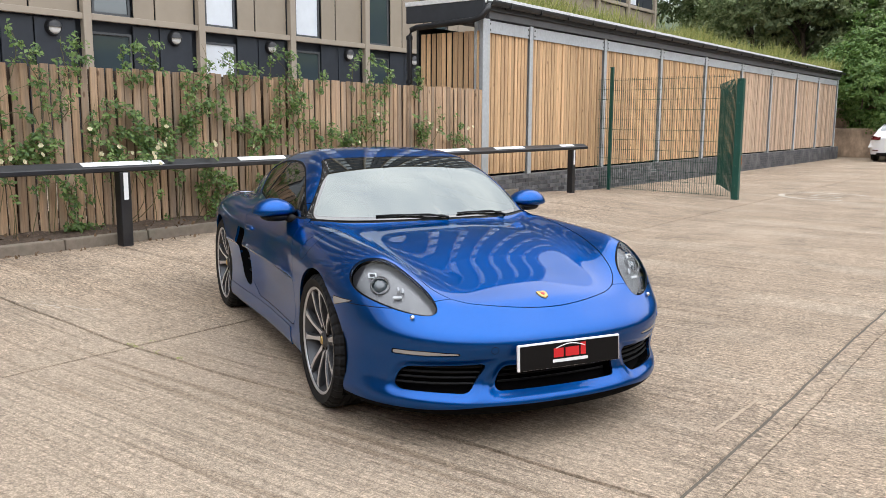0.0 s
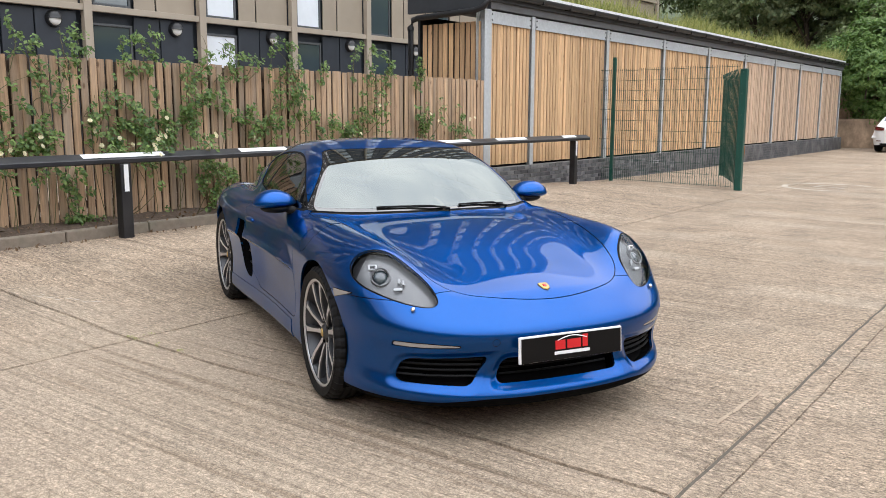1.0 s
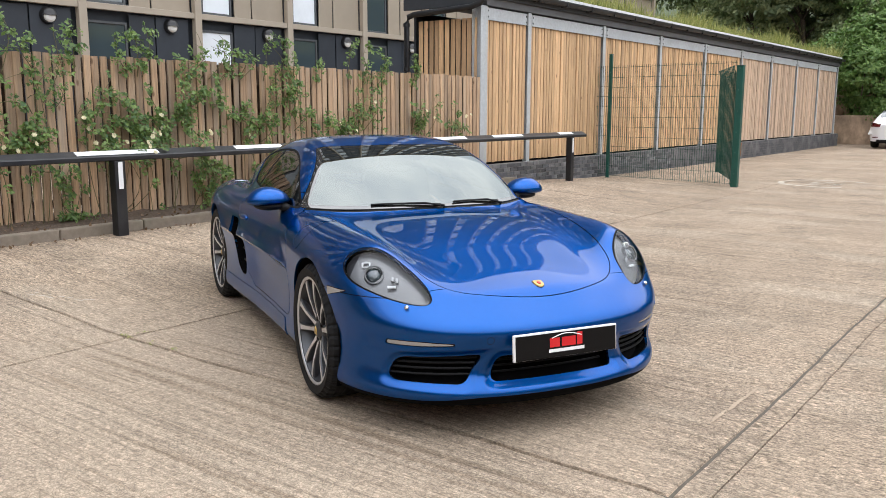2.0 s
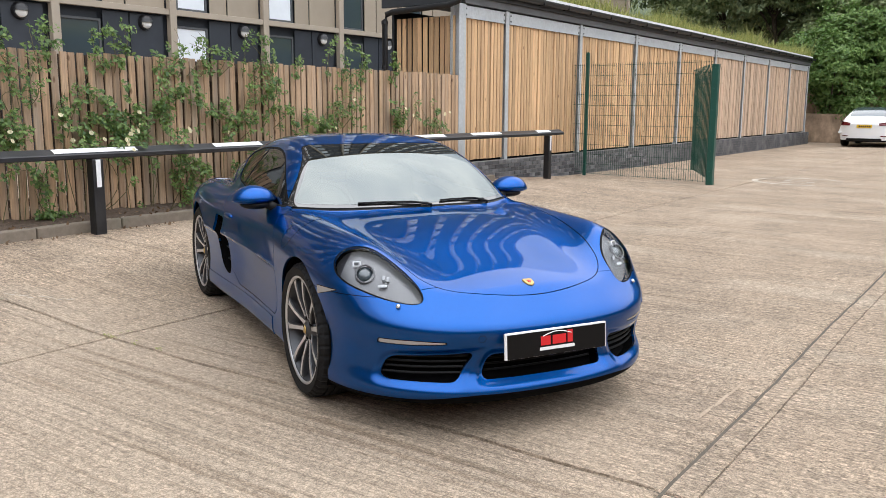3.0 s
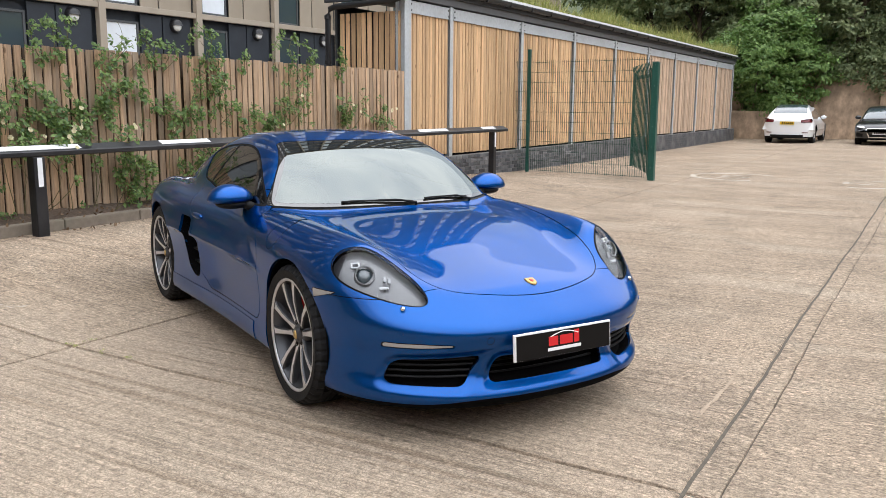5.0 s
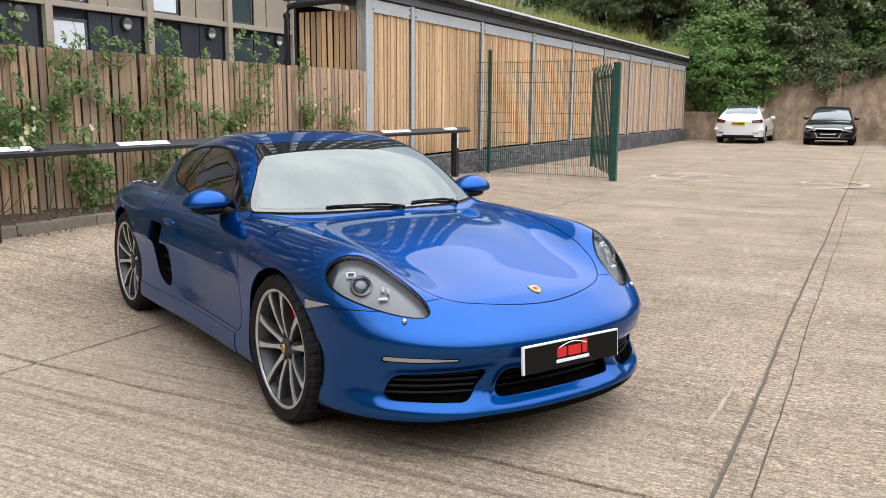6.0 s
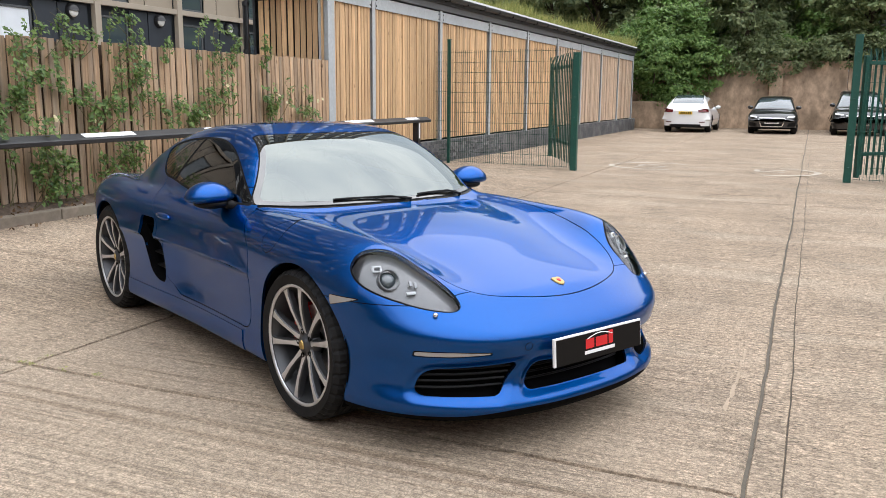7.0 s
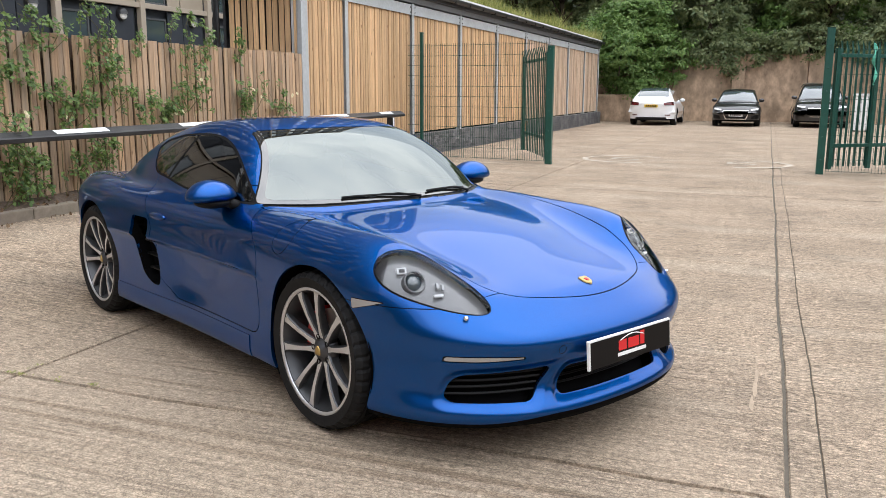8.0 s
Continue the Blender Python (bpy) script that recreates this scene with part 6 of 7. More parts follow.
def shield(bm, w, h, d=0.004):
    """A small domed shield lying in the xy plane, its head along +y."""
    out = [(-0.5, 0.42), (-0.25, 0.5), (0.0, 0.46), (0.25, 0.5), (0.5, 0.42), (0.5, 0.0), (0.36, -0.3), (0.0, -0.5), (-0.36, -0.3), (-0.5, 0.0)]
    lo = [bm.verts.new((x * w, y * h, 0)) for x, y in out]
    hi = [bm.verts.new((x * w * 0.9, y * h * 0.9, d)) for x, y in out]
    n = len(out)
    for k in range(n):
        bm.faces.new((lo[k], hi[k], hi[(k + 1) % n], lo[(k + 1) % n])[::-1])
    mid = bm.verts.new((0, 0, d * 1.5))
    for k in range(n):
        bm.faces.new((hi[k], mid, hi[(k + 1) % n])[::-1])


CAR_POSE = pose(-2.348, 2.106, 0, 0, 0, -27.92)


def build_coupe():
    car = thing("sports_coupe", "glossy metallic blue two-door sports coupe parked on concrete", "car")
    car.matrix_basis = CAR_POSE
    shell = shell_of(coupe_field, (-3.55, -0.98, 0.08), (1.02, 0.98, 1.32), 0.0165)
    for _ in range(2):
        shell = shell.refined(lambda x, y, z: (x > 0.25) & (z > 0.18) & (z < 0.47), coupe_field)
    shell = shell.refined(lambda x, y, z: (x > 0.22) & (z > 0.47) & (np.abs(y) > 0.4), coupe_field)
    tree_bvh = bvhtree.BVHTree.FromPolygons([tuple(v) for v in shell.V], [tuple(int(i) for i in t) for t in shell.T])

    def on_body(p, d):
        hit = tree_bvh.ray_cast(Vector(p), Vector(d))
        return hit[0], hit[1]

    # glass
    glass, shell = shell.split(g_screen)
    seal, glass = glass.split(lambda x, y, z: -0.005 - g_screen(x, y, z))
    seal.shifted(-0.003).put("windscreen_seal", M_SEAL, car)
    frit, glass = glass.split(lambda x, y, z: -0.03 - g_screen(x, y, z))
    frit.shifted(-0.0015).put("windscreen_border", M_FRIT, car, "dark printed border of the windscreen")
    glass.shifted(-0.001).put("windscreen", M_SCREEN, car, "raked windscreen reflecting the cloudy sky")
    glass, shell = shell.split(g_side_glass)
    for s in (1, -1):
        one, _ = glass.split(side_of(s))
        seal, pane = one.split(lambda x, y, z: -0.008 - g_side_glass(x, y, z))
        seal.shifted(-0.001).put("window_seal", M_SEAL, car, "gloss black window surround")
        bar, pane = pane.split(lambda x, y, z: np.abs(x + 1.66 - 0.35 * (z - 1.0)) - 0.012)
        bar.shifted(-0.002).put("window_divider", M_SEAL, car)
        pane.shifted(-0.003).put("side_window", M_SIDEGLASS, car, "dark tinted side glass")
    glass, shell = shell.split(g_rear_glass)
    glass.put("rear_window", M_SIDEGLASS, car, "dark tinted rear glass")
    # openings
    _, shell = shell.split(g_arches)
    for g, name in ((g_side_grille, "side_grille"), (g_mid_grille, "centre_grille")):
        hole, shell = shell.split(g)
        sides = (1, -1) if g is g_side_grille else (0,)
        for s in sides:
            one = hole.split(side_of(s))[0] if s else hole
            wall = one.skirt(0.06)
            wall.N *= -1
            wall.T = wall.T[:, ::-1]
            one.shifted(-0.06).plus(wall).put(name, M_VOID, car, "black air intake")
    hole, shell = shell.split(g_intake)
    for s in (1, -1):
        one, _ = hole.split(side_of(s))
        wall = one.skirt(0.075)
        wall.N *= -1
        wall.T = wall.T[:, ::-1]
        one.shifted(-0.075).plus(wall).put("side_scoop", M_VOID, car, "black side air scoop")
    # lamps
    lamp, shell = shell.split(g_headlamp)
    for s in (1, -1):
        one, _ = lamp.split(side_of(s))
        rim, lens = one.split(lambda x, y, z: -0.008 - g_headlamp(x, y, z))
        head = rim.shifted(-0.003).put("headlight", M_SEAL, car, "teardrop headlamp with clear lens")
        lens.shifted(0.001).put("lens", M_LENS, head, "clear headlamp lens")
        bowl = Shell(lens.V - np.array([HL_N[0], s * HL_N[1], HL_N[2]]) * 0.045, lens.N, lens.T)
        dark, pale = bowl.split(lambda x, y, z: lamp_uv(x, y, z)[0] + 0.2 - 0.35 * np.maximum(lamp_uv(x, y, z)[1], -0.05))
        pale.put("reflector_bowl", M_HOUSING, head, "silver grey lamp housing")
        dark.put("lamp_bezel", M_HOUSING_DARK, head, "black lamp bezel")
        n3 = Vector((HL_N[0], s * HL_N[1], HL_N[2]))
        c3 = Vector((0.482, s * 0.712, 0.702)) - n3 * 0.032
        turn = Vector((0.85, s * 0.25, 0.45)).to_track_quat("Y", "Z").to_matrix().to_4x4()
        bm = lathe(bmesh.new(), [(0.044, -0.02), (0.044, 0.012), (0.041, 0.015), (0.037, 0.01)], 32)
        part("projector_ring", bm, M_HOUSING, head, smooth=True, m=Matrix.Translation(c3) @ turn)
        bm = lathe(bmesh.new(), [(0.037, -0.012), (0.034, -0.004), (0.024, 0.004), (0.012, 0.008), (0.0, 0.009)], 32)
        part("projector_lens", bm, M_WGLASS, head, smooth=True, m=Matrix.Translation(c3) @ turn)
        e1 = Vector((HL_E1[0], s * HL_E1[1], HL_E1[2]))
        e2 = Vector((HL_E2[0], s * HL_E2[1], HL_E2[2])) * (1 if s > 0 else 1)
        cells = (((0.425, 0.728, 0.738), (0.02, 0.013), M_CELL), ((0.540, 0.646, 0.688), (0.007, 0.012), M_DRL), ((0.556, 0.632, 0.683), (0.007, 0.012), M_DRL), ((0.565, 0.661, 0.657), (0.02, 0.006), M_CELL))
        for q, size, mat in cells:
            bm = box(bmesh.new(), -size[0], size[0], -0.006, 0.006, -size[1], size[1], 0.003)
            cell_at = Matrix.Translation(Vector((q[0], s * q[1], q[2])) - n3 * 0.03) @ turn
            part("daytime_cell", bm, mat, head, m=cell_at)
            if size[1] == 0.013:
                box_part("cell_recess", (-0.012, 0.012, 0.0062, 0.0072, -0.007, 0.007), M_HOUSING_DARK, head, 0.0, m=cell_at)
        pts = [Vector((HL_C[0], s * HL_C[1], HL_C[2])) + e1 * (0.19 * math.cos(a)) + e2 * (0.075 * math.sin(a) * (1 - 0.3 * math.cos(a))) - n3 * 0.04 for a in np.linspace(-0.6, 1.5, 12)]
        part("inner_ridge", tube(bmesh.new(), pts, 0.006, 6), M_HOUSING, head, smooth=True)
    strip, shell = shell.split(g_drl)
    for s in (1, -1):
        one, _ = strip.split(side_of(s))
        seal, lens = one.split(lambda x, y, z: -0.004 - g_drl(x, y, z))
        lamp_ob = seal.shifted(-0.005).put("indicator_strip", M_SEAL, car, "slim chrome-edged indicator strip")
        lens.shifted(-0.001).put("lens", M_DRL, lamp_ob, "pale grey lens")
    mark, shell = shell.split(g_marker)
    for s in (1, -1):
        one, _ = mark.split(side_of(s))
        rim, lens = one.split(lambda x, y, z: -0.0025 - g_marker(x, y, z))
        lamp_ob = rim.shifted(0.001).put("side_marker", M_SEAL, car, "slim side marker lamp with dark rim")
        lens.shifted(0.002).put("lens", M_DRL, lamp_ob, "pale grey lens")
    lamp, shell = shell.split(g_tail_lamp)
    for s in (1, -1):
        lamp.split(side_of(s))[0].put("tail_light", M_TAIL, car, "red tail lamp")
    cowl, shell = shell.split(lambda x, y, z: np.maximum(np.maximum(-0.402 - (x + 0.57 * y * y), (x + 0.57 * y * y) + 0.382), np.maximum(np.abs(y) - 0.7, 0.7 - z)))
    cowl.shifted(-0.006).put("cowl", M_TRIM, car, "black scuttle panel below the windscreen")
    # panels and the gaps between them
    hood, shell = shell.split(grown(g_hood, -0.0022))
    gap, shell = shell.split(grown(g_hood, 0.0022))
    gap.shifted(-0.005).put("hood_gap", M_SEAL, car)
    hood.plus(hood.skirt(0.008)).put("hood", M_BLUE, car)
    doors, shell = shell.split(grown(g_door, -0.0022))
    gap, shell = shell.split(grown(g_door, 0.0022))
    gap.shifted(-0.005).put("door_gap", M_SEAL, car)
    for s in (1, -1):
        one, _ = doors.split(side_of(s))
        door = one.plus(one.skirt(0.008)).put("door", M_BLUE, car)
        q, n = on_body((-1.50, s * 1.2, 0.727), (0, -s, 0))
        bm = bmesh.new()
        bmesh.ops.create_uvsphere(bm, u_segments=16, v_segments=10, radius=1)
        bmesh.ops.transform(bm, matrix=Matrix.Translation(q + Vector((0, s * 0.004, 0))) @ Matrix.Diagonal((0.1, 0.02, 0.019, 1)), verts=bm.verts)
        part("door_handle", bm, M_BLUE, door, smooth=True)
    flap_line = lambda x, y, z: np.where(y > -0.5, 1.0, np.hypot(x + 0.26, z - 0.772) - 0.066)
    flap, shell = shell.split(grown(flap_line, -0.0016))
    gap, shell = shell.split(grown(flap_line, 0.0016))
    gap.shifted(-0.004).put("fuel_flap_gap", M_SEAL, car)
    flap.put("fuel_flap", M_BLUE, car)
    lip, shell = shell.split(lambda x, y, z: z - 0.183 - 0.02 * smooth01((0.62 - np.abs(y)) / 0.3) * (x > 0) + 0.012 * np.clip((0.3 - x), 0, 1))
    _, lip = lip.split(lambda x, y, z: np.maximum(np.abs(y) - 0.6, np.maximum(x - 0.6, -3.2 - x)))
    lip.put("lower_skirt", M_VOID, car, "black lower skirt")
    bumper, shell = shell.split(grown(g_bumper, -0.0016))
    gap, shell = shell.split(grown(g_bumper, 0.0016))
    for s in (1, -1):
        one, _ = gap.split(side_of(s))
        side, front = one.split(lambda x, y, z: x - 0.6)
        side.shifted(-0.004).put("bumper_gap", M_SEAL, car)
        front.shifted(-0.004).put("bumper_gap", M_SEAL, car)
    bumper.plus(bumper.skirt(0.012)).put("front_bumper", M_BLUE, car)
    fenders, shell = shell.split(lambda x, y, z: np.maximum(-0.56 - x, z - 0.9 + 0.4 * np.maximum(-0.3 - x, 0)))
    for s in (1, -1):
        one, _ = fenders.split(side_of(s))
        one.plus(one.skirt(0.014)).put("front_fender", M_BLUE, car)
    sill, shell = shell.split(lambda x, y, z: np.maximum(np.maximum(z - 0.275, x + 0.45), -2.15 - x))
    for s in (1, -1):
        one, _ = sill.split(side_of(s))
        one.shifted(0.004).plus(one.shifted(0.004).skirt(0.02)).put("side_sill", M_BLUE, car)
    shell.plus(shell.skirt(0.016)).put("body", M_BLUE, car, "blue roof and rear quarters")
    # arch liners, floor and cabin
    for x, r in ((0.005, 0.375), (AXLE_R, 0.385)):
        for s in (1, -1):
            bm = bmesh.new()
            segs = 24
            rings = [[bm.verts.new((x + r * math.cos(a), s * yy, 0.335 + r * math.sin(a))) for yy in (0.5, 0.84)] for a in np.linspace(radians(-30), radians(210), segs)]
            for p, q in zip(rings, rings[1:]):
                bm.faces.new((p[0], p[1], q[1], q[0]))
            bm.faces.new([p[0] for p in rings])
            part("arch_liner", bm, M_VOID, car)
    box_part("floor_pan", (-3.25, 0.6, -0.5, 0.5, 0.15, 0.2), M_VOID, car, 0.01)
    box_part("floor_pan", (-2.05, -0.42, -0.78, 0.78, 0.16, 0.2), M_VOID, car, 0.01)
    bm = box(bmesh.new(), -0.98, -0.55, -0.66, 0.66, 0.58, 0.80, 0.06)
    part("dashboard", bm, M_INTERIOR, car, "black dashboard", True)
    bm = box(bmesh.new(), -2.3, -2.05, -0.5, 0.5, 0.3, 0.84, 0.05)
    part("rear_bulkhead", bm, M_INTERIOR, car)
    for s in (1, -1):
        bm = bmesh.new()
        box(bm, -1.75, -1.25, s * 0.36 - 0.25, s * 0.36 + 0.25, 0.3, 0.46, 0.06)
        box(bm, -0.09, 0.09, -0.25, 0.25, 0.0, 0.6, 0.06, pose(-1.8, s * 0.36, 0.4, 0, -18, 0))
        box(bm, -0.06, 0.06, -0.12, 0.12, 0.55, 0.76, 0.05, pose(-1.78, s * 0.36, 0.38, 0, -16, 0))
        part("seat", bm, M_INTERIOR, car, "black leather seat", True)
    ring = [(-1.08 - 0.07 * math.sin(a) * 0.6, -0.36 + 0.18 * math.cos(a), 0.79 + 0.165 * math.sin(a)) for a in np.linspace(0, 2 * math.pi, 33)[:-1]]
    bm = tube(bmesh.new(), ring, 0.015, 8, True)
    box(bm, -1.09, -1.05, -0.42, -0.30, 0.74, 0.83, 0.02)
    part("steering_wheel", bm, M_INTERIOR, car, "black steering wheel", True)
    bm = box(bmesh.new(), -1.02, -1.0, -0.11, 0.11, 1.06, 1.115, 0.01)
    part("rear_view_mirror", bm, M_INTERIOR, car)
    # grille slats and scoop vanes
    for s in (1, -1):
        for k in range(4):
            z = 0.284 + k * 0.026
            pts = []
            for a in np.linspace(0.36, 0.71, 8):
                q, n = on_body((1.5, s * a, z), (-1, 0, 0))
                if q:
                    pts.append(q - Vector((0.03, 0, 0)))
            bm = bmesh.new()
            tube(bm, pts, 0.006, 6)
            part("grille_slat", bm, M_TRIM, car)
        for k in range(4):
            z = 0.40 + k * 0.075
            bm = box(bmesh.new(), float(SCOOP_BACK(z)) + 0.005, float(SCOOP_FRONT(z)) - 0.01, s * 0.775, s * 0.828, z, z + 0.012, 0.004)
            part("scoop_vane", bm, M_TRIM, car)
    for k in range(3):
        z = 0.285 + k * 0.027
        pts = [on_body((1.5, a, z), (-1, 0, 0))[0] - Vector((0.04, 0, 0)) for a in np.linspace(-0.28, 0.28, 9)]
        part("grille_slat", tube(bmesh.new(), pts, 0.005, 6), M_TRIM, car)
    # mirrors
    for s in (1, -1):
        bm = bmesh.new()
        bmesh.ops.create_uvsphere(bm, u_segments=28, v_segments=18, radius=1)
        for v in bm.verts:
            x, y, z = v.co
            v.co = ((max(x, -0.7) * 0.105), y * 0.128 * (1 - 0.12 * z), (z if z > 0 else z * 0.4) * (0.078 + 0.006 * y * s))
        cap = part("mirror_shell", bm, M_BLUE, car, smooth=True, m=pose(-0.89, s * 0.85, 0.893, 0, 0, -s * 8))
        bm = box(bmesh.new(), -0.078, -0.070, -0.07, 0.07, -0.025, 0.035, 0.015)
        part("mirror_glass", bm, M_CHROME, cap)
        bm = bmesh.new()
        bmesh.ops.create_uvsphere(bm, u_segments=24, v_segments=10, radius=1)
        bmesh.ops.transform(bm, matrix=Matrix.Translation((0.0, -s * 0.012, -0.03)) @ Matrix.Diagonal((0.09, 0.095, 0.03, 1)), verts=bm.verts)
        part("mirror_base", bm, M_TRIM, cap, "black mirror underside", True)
        bm = tube(bmesh.new(), [(-0.87, s * 0.81, 0.875), (-0.84, s * 0.775, 0.858), (-0.81, s * 0.74, 0.84)], 0.026, 10)
        part("mirror_arm", bm, M_TRIM, car, "black mirror arm", True)
    # wipers
    for y0, y1 in ((0.03, -0.36), (0.46, 0.12)):
        pts = []
        for k in range(9):
            yy = y0 + (y1 - y0) * k / 8
            xx = -0.415 - 0.57 * yy * yy - 0.02 * math.sin(k / 8 * 2.2)
            q, n = on_body((xx, yy, 2.0), (0, 0, -1))
            pts.append(q + n * 0.006)
        w = part("wiper", tube(bmesh.new(), pts, 0.0055, 6), M_TRIM, car, "black wiper blade")
        q, n = on_body((-0.39 - 0.57 * y0 * y0, y0 + 0.01, 2), (0, 0, -1))
        part("wiper_arm", tube(bmesh.new(), [q - n * 0.02, q + n * 0.012, (pts[2] + n * 0.005), (pts[4] + n * 0.003)], 0.009, 6, taper=0.004), M_TRIM, w)
    # badge, washers, sensors
    q, n = on_body((0.722, 0, 2), (0, 0, -1))
    bm = bmesh.new()
    shield(bm, 0.05, 0.062)
    up = Vector((0, 0, 1)) - n * n.z
    zx = n
    yx = (Vector((-1, 0, 0)) - n * n.dot(Vector((-1, 0, 0)))).normalized()
    rot = Matrix((yx.cross(zx), yx, zx)).transposed().to_4x4()
    badge = part("badge", bm, M_GOLD, car, "gold shield badge", m=Matrix.Translation(q + n * 0.001) @ rot)
    bm = bmesh.new()
    shield(bm, 0.018, 0.022, 0.002)
    part("badge_centre", bm, M_PLATE_RED, badge, m=pose(0, 0, 0.0055))
    for s in (1, -1):
        q, n = on_body((1.5, s * 0.628, 0.572), (-1, 0, 0))
        bm = bmesh.new()
        bmesh.ops.create_uvsphere(bm, u_segments=14, v_segments=8, radius=0.011)
        part("washer_jet", bm, M_CHROME, car, "chrome headlamp washer jet", True, pose(*(q + n * 0.006)))
        q, n = on_body((1.5, s * 0.66, 0.485), (-1, 0, 0))
        bm = bmesh.new()
        bmesh.ops.create_cone(bm, cap_ends=True, segments=16, radius1=0.011, radius2=0.010, depth=0.004)
        part("parking_sensor", bm, M_BLUE, car, m=Matrix.Translation(q) @ n.to_track_quat("Z", "Y").to_matrix().to_4x4())
    q, n = on_body((1.5, -0.336, 0.45), (-1, 0, 0))
    ring = lathe(bmesh.new(), [(0.017, -0.002), (0.0172, 0.0006), (0.0158, 0.0006), (0.0156, -0.002)], 24)
    part("tow_cap", ring, M_SEAL, car, m=Matrix.Translation(q) @ n.to_track_quat("Y", "Z").to_matrix().to_4x4())
    # dealer plate
    plate = part("plate", box(bmesh.new(), -0.006, 0.006, -0.262, 0.262, -0.0575, 0.0575, 0.003), M_PLATE_WHITE, car, "black show plate with white edge", m=pose(0.953, 0, 0.4205, 0, -4, 0))
    box_part("plate_face", (0.0062, 0.0085, -0.252, 0.256, -0.056, 0.05), M_PLATE_BLACK, plate, 0.001)
    for k, (a, b, h) in enumerate(((-0.085, -0.035, 0.04), (-0.025, 0.045, 0.04), (0.053, 0.08, 0.055))):
        box_part("plate_mark", (0.0087, 0.0092, a, b, -0.012, -0.012 + h), M_PLATE_RED, plate, label="red mark")
    box_part("plate_mark", (0.0087, 0.0092, -0.09, 0.09, -0.034, -0.02), M_PLATE_WHITE, plate, label="white bar")
    bm = bmesh.new()
    arc = [(0.0092, -0.075 + 0.15 * k / 10, 0.028 + 0.016 * math.sin(math.pi * k / 10)) for k in range(11)]
    tube(bm, arc, 0.0022, 5)
    part("plate_mark", bm, M_PLATE_WHITE, plate, "white swoosh")
    # wheels
    for s in (1, -1):
        build_wheel(car, 0.005, s * 0.752, WHEEL_F, 0.235, s, True)
        build_wheel(car, AXLE_R, s * 0.748, WHEEL_R, 0.265, s, False)
    return car


build_coupe()


# ---- parked cars at the far wall ----
def far_car(name, label, at, heading, paint, length, width, height, hood, deck, cowl, roof_a, roof_b, rear_glass, front_axle, rear_axle, belt, wheel_r, dark_roof):
    """A parked car; x runs from its nose at 0 back to -length."""
    car = thing(name, label, "car", "parked cars")
    car.matrix_basis = pose(at[0], at[1], 0, 0, 0, heading)
    half = width / 2
    top_c = curve((-length, -length * 0.9, rear_glass, cowl, cowl / 2, -0.2, 0.0), (deck - 0.12, deck, deck + 0.02, hood, hood - 0.07, hood - 0.2, hood - 0.36))
    roof_c = curve((-length - 0.3, -length + 0.08, rear_glass, roof_b, (roof_a + roof_b) / 2, roof_a, cowl, cowl + 0.4), (-0.4, 0.45, deck, height - 0.07, height, height - 0.05, hood - 0.02, hood - 0.35))
    tuck = curve((0.0, 0.2, 0.35, 0.6, 0.8, belt, height), (0.1, 0.05, 0.02, 0.0, 0.02, 0.07, 0.35))

    def field(x, y, z):
        a = np.sqrt(y * y + 1e-5)
        p = 3.2
        nose, tail = np.maximum((x + 0.75) / 0.75, 0), np.maximum((-x - length + 0.7) / 0.7, 0)
        plan = ((nose ** p + tail ** p + (a / (half - tuck(z))) ** p) ** (1 / p) - 1) * 0.8
        low = smax(smax(z - top_c(x) + 0.05 * a * a, plan, 0.12), 0.2 - z, 0.05)
        green = smax(smax(z - roof_c(x) + 0.1 * a * a, (a - (half - 0.13 - 0.36 * (z - belt))) * 0.9, 0.1), 0.5 - z, 0.05)
        return smin(low, green, 0.05)

    shell = shell_of(field, (-length - 0.1, -half - 0.1, 0.12), (0.1, half + 0.1, height + 0.08), 0.04)

    def g_front(x, y, z):
        g = smax(smax(x - (cowl - 0.12), (roof_a + 0.02) - x, 0.05), np.abs(y) - (half - 0.21 - 0.3 * (z - belt)), 0.06)
        return np.where(z < belt - 0.08, 1.0, g)

    def g_back(x, y, z):
        g = smax(smax(x - roof_b + 0.05, rear_glass + 0.08 - x, 0.05), np.abs(y) - (half - 0.23 - 0.3 * (z - belt)), 0.06)
        return np.where(z < belt - 0.08, 1.0, g)

    def g_side(x, y, z):
        g = smax(belt + 0.01 - z, z - (roof_c(x) - 0.13), 0.03)
        g = np.maximum(g, np.maximum(x - cowl + 0.22, rear_glass + 0.15 - x))
        return np.where(np.abs(y) < half - 0.42, 1.0, g)

    def arches(x, y, z):
        return np.maximum(np.minimum(np.hypot(x + front_axle, z - wheel_r), np.hypot(x + rear_axle, z - wheel_r)) - wheel_r - 0.04, half - 0.3 - np.abs(y))

    pane, shell = shell.split(g_front)
    pane.put("windscreen", M_WGLASS, car, "sloping windscreen")
    pane, shell = shell.split(g_back)
    pane.put("rear_window", M_WGLASS, car, "dark rear glass")
    pane, shell = shell.split(g_side)
    for s in (1, -1):
        one, _ = pane.split(side_of(s))
        for k, (x0, x1) in enumerate(((cowl, -length * 0.47), (-length * 0.47 - 0.05, -length))):
            bit, _ = one.split(lambda x, y, z: np.maximum(x - x0, x1 - x))
            bit.put("side_window", M_WGLASS, car, "dark side glass")
    _, shell = shell.split(arches)
    if dark_roof:
        cap, shell = shell.split(lambda x, y, z: np.maximum(np.maximum(height - 0.16 - z, np.abs(y) - half + 0.33), np.maximum(x - roof_a, roof_b - x)))
        cap.put("roof_glass", M_WGLASS, car, "black glass roof")
    lip, shell = shell.split(lambda x, y, z: z - 0.26)
    lip.put("lower_skirt", M_VOID, car, "black lower skirt")
    shell.put("body", paint, car)
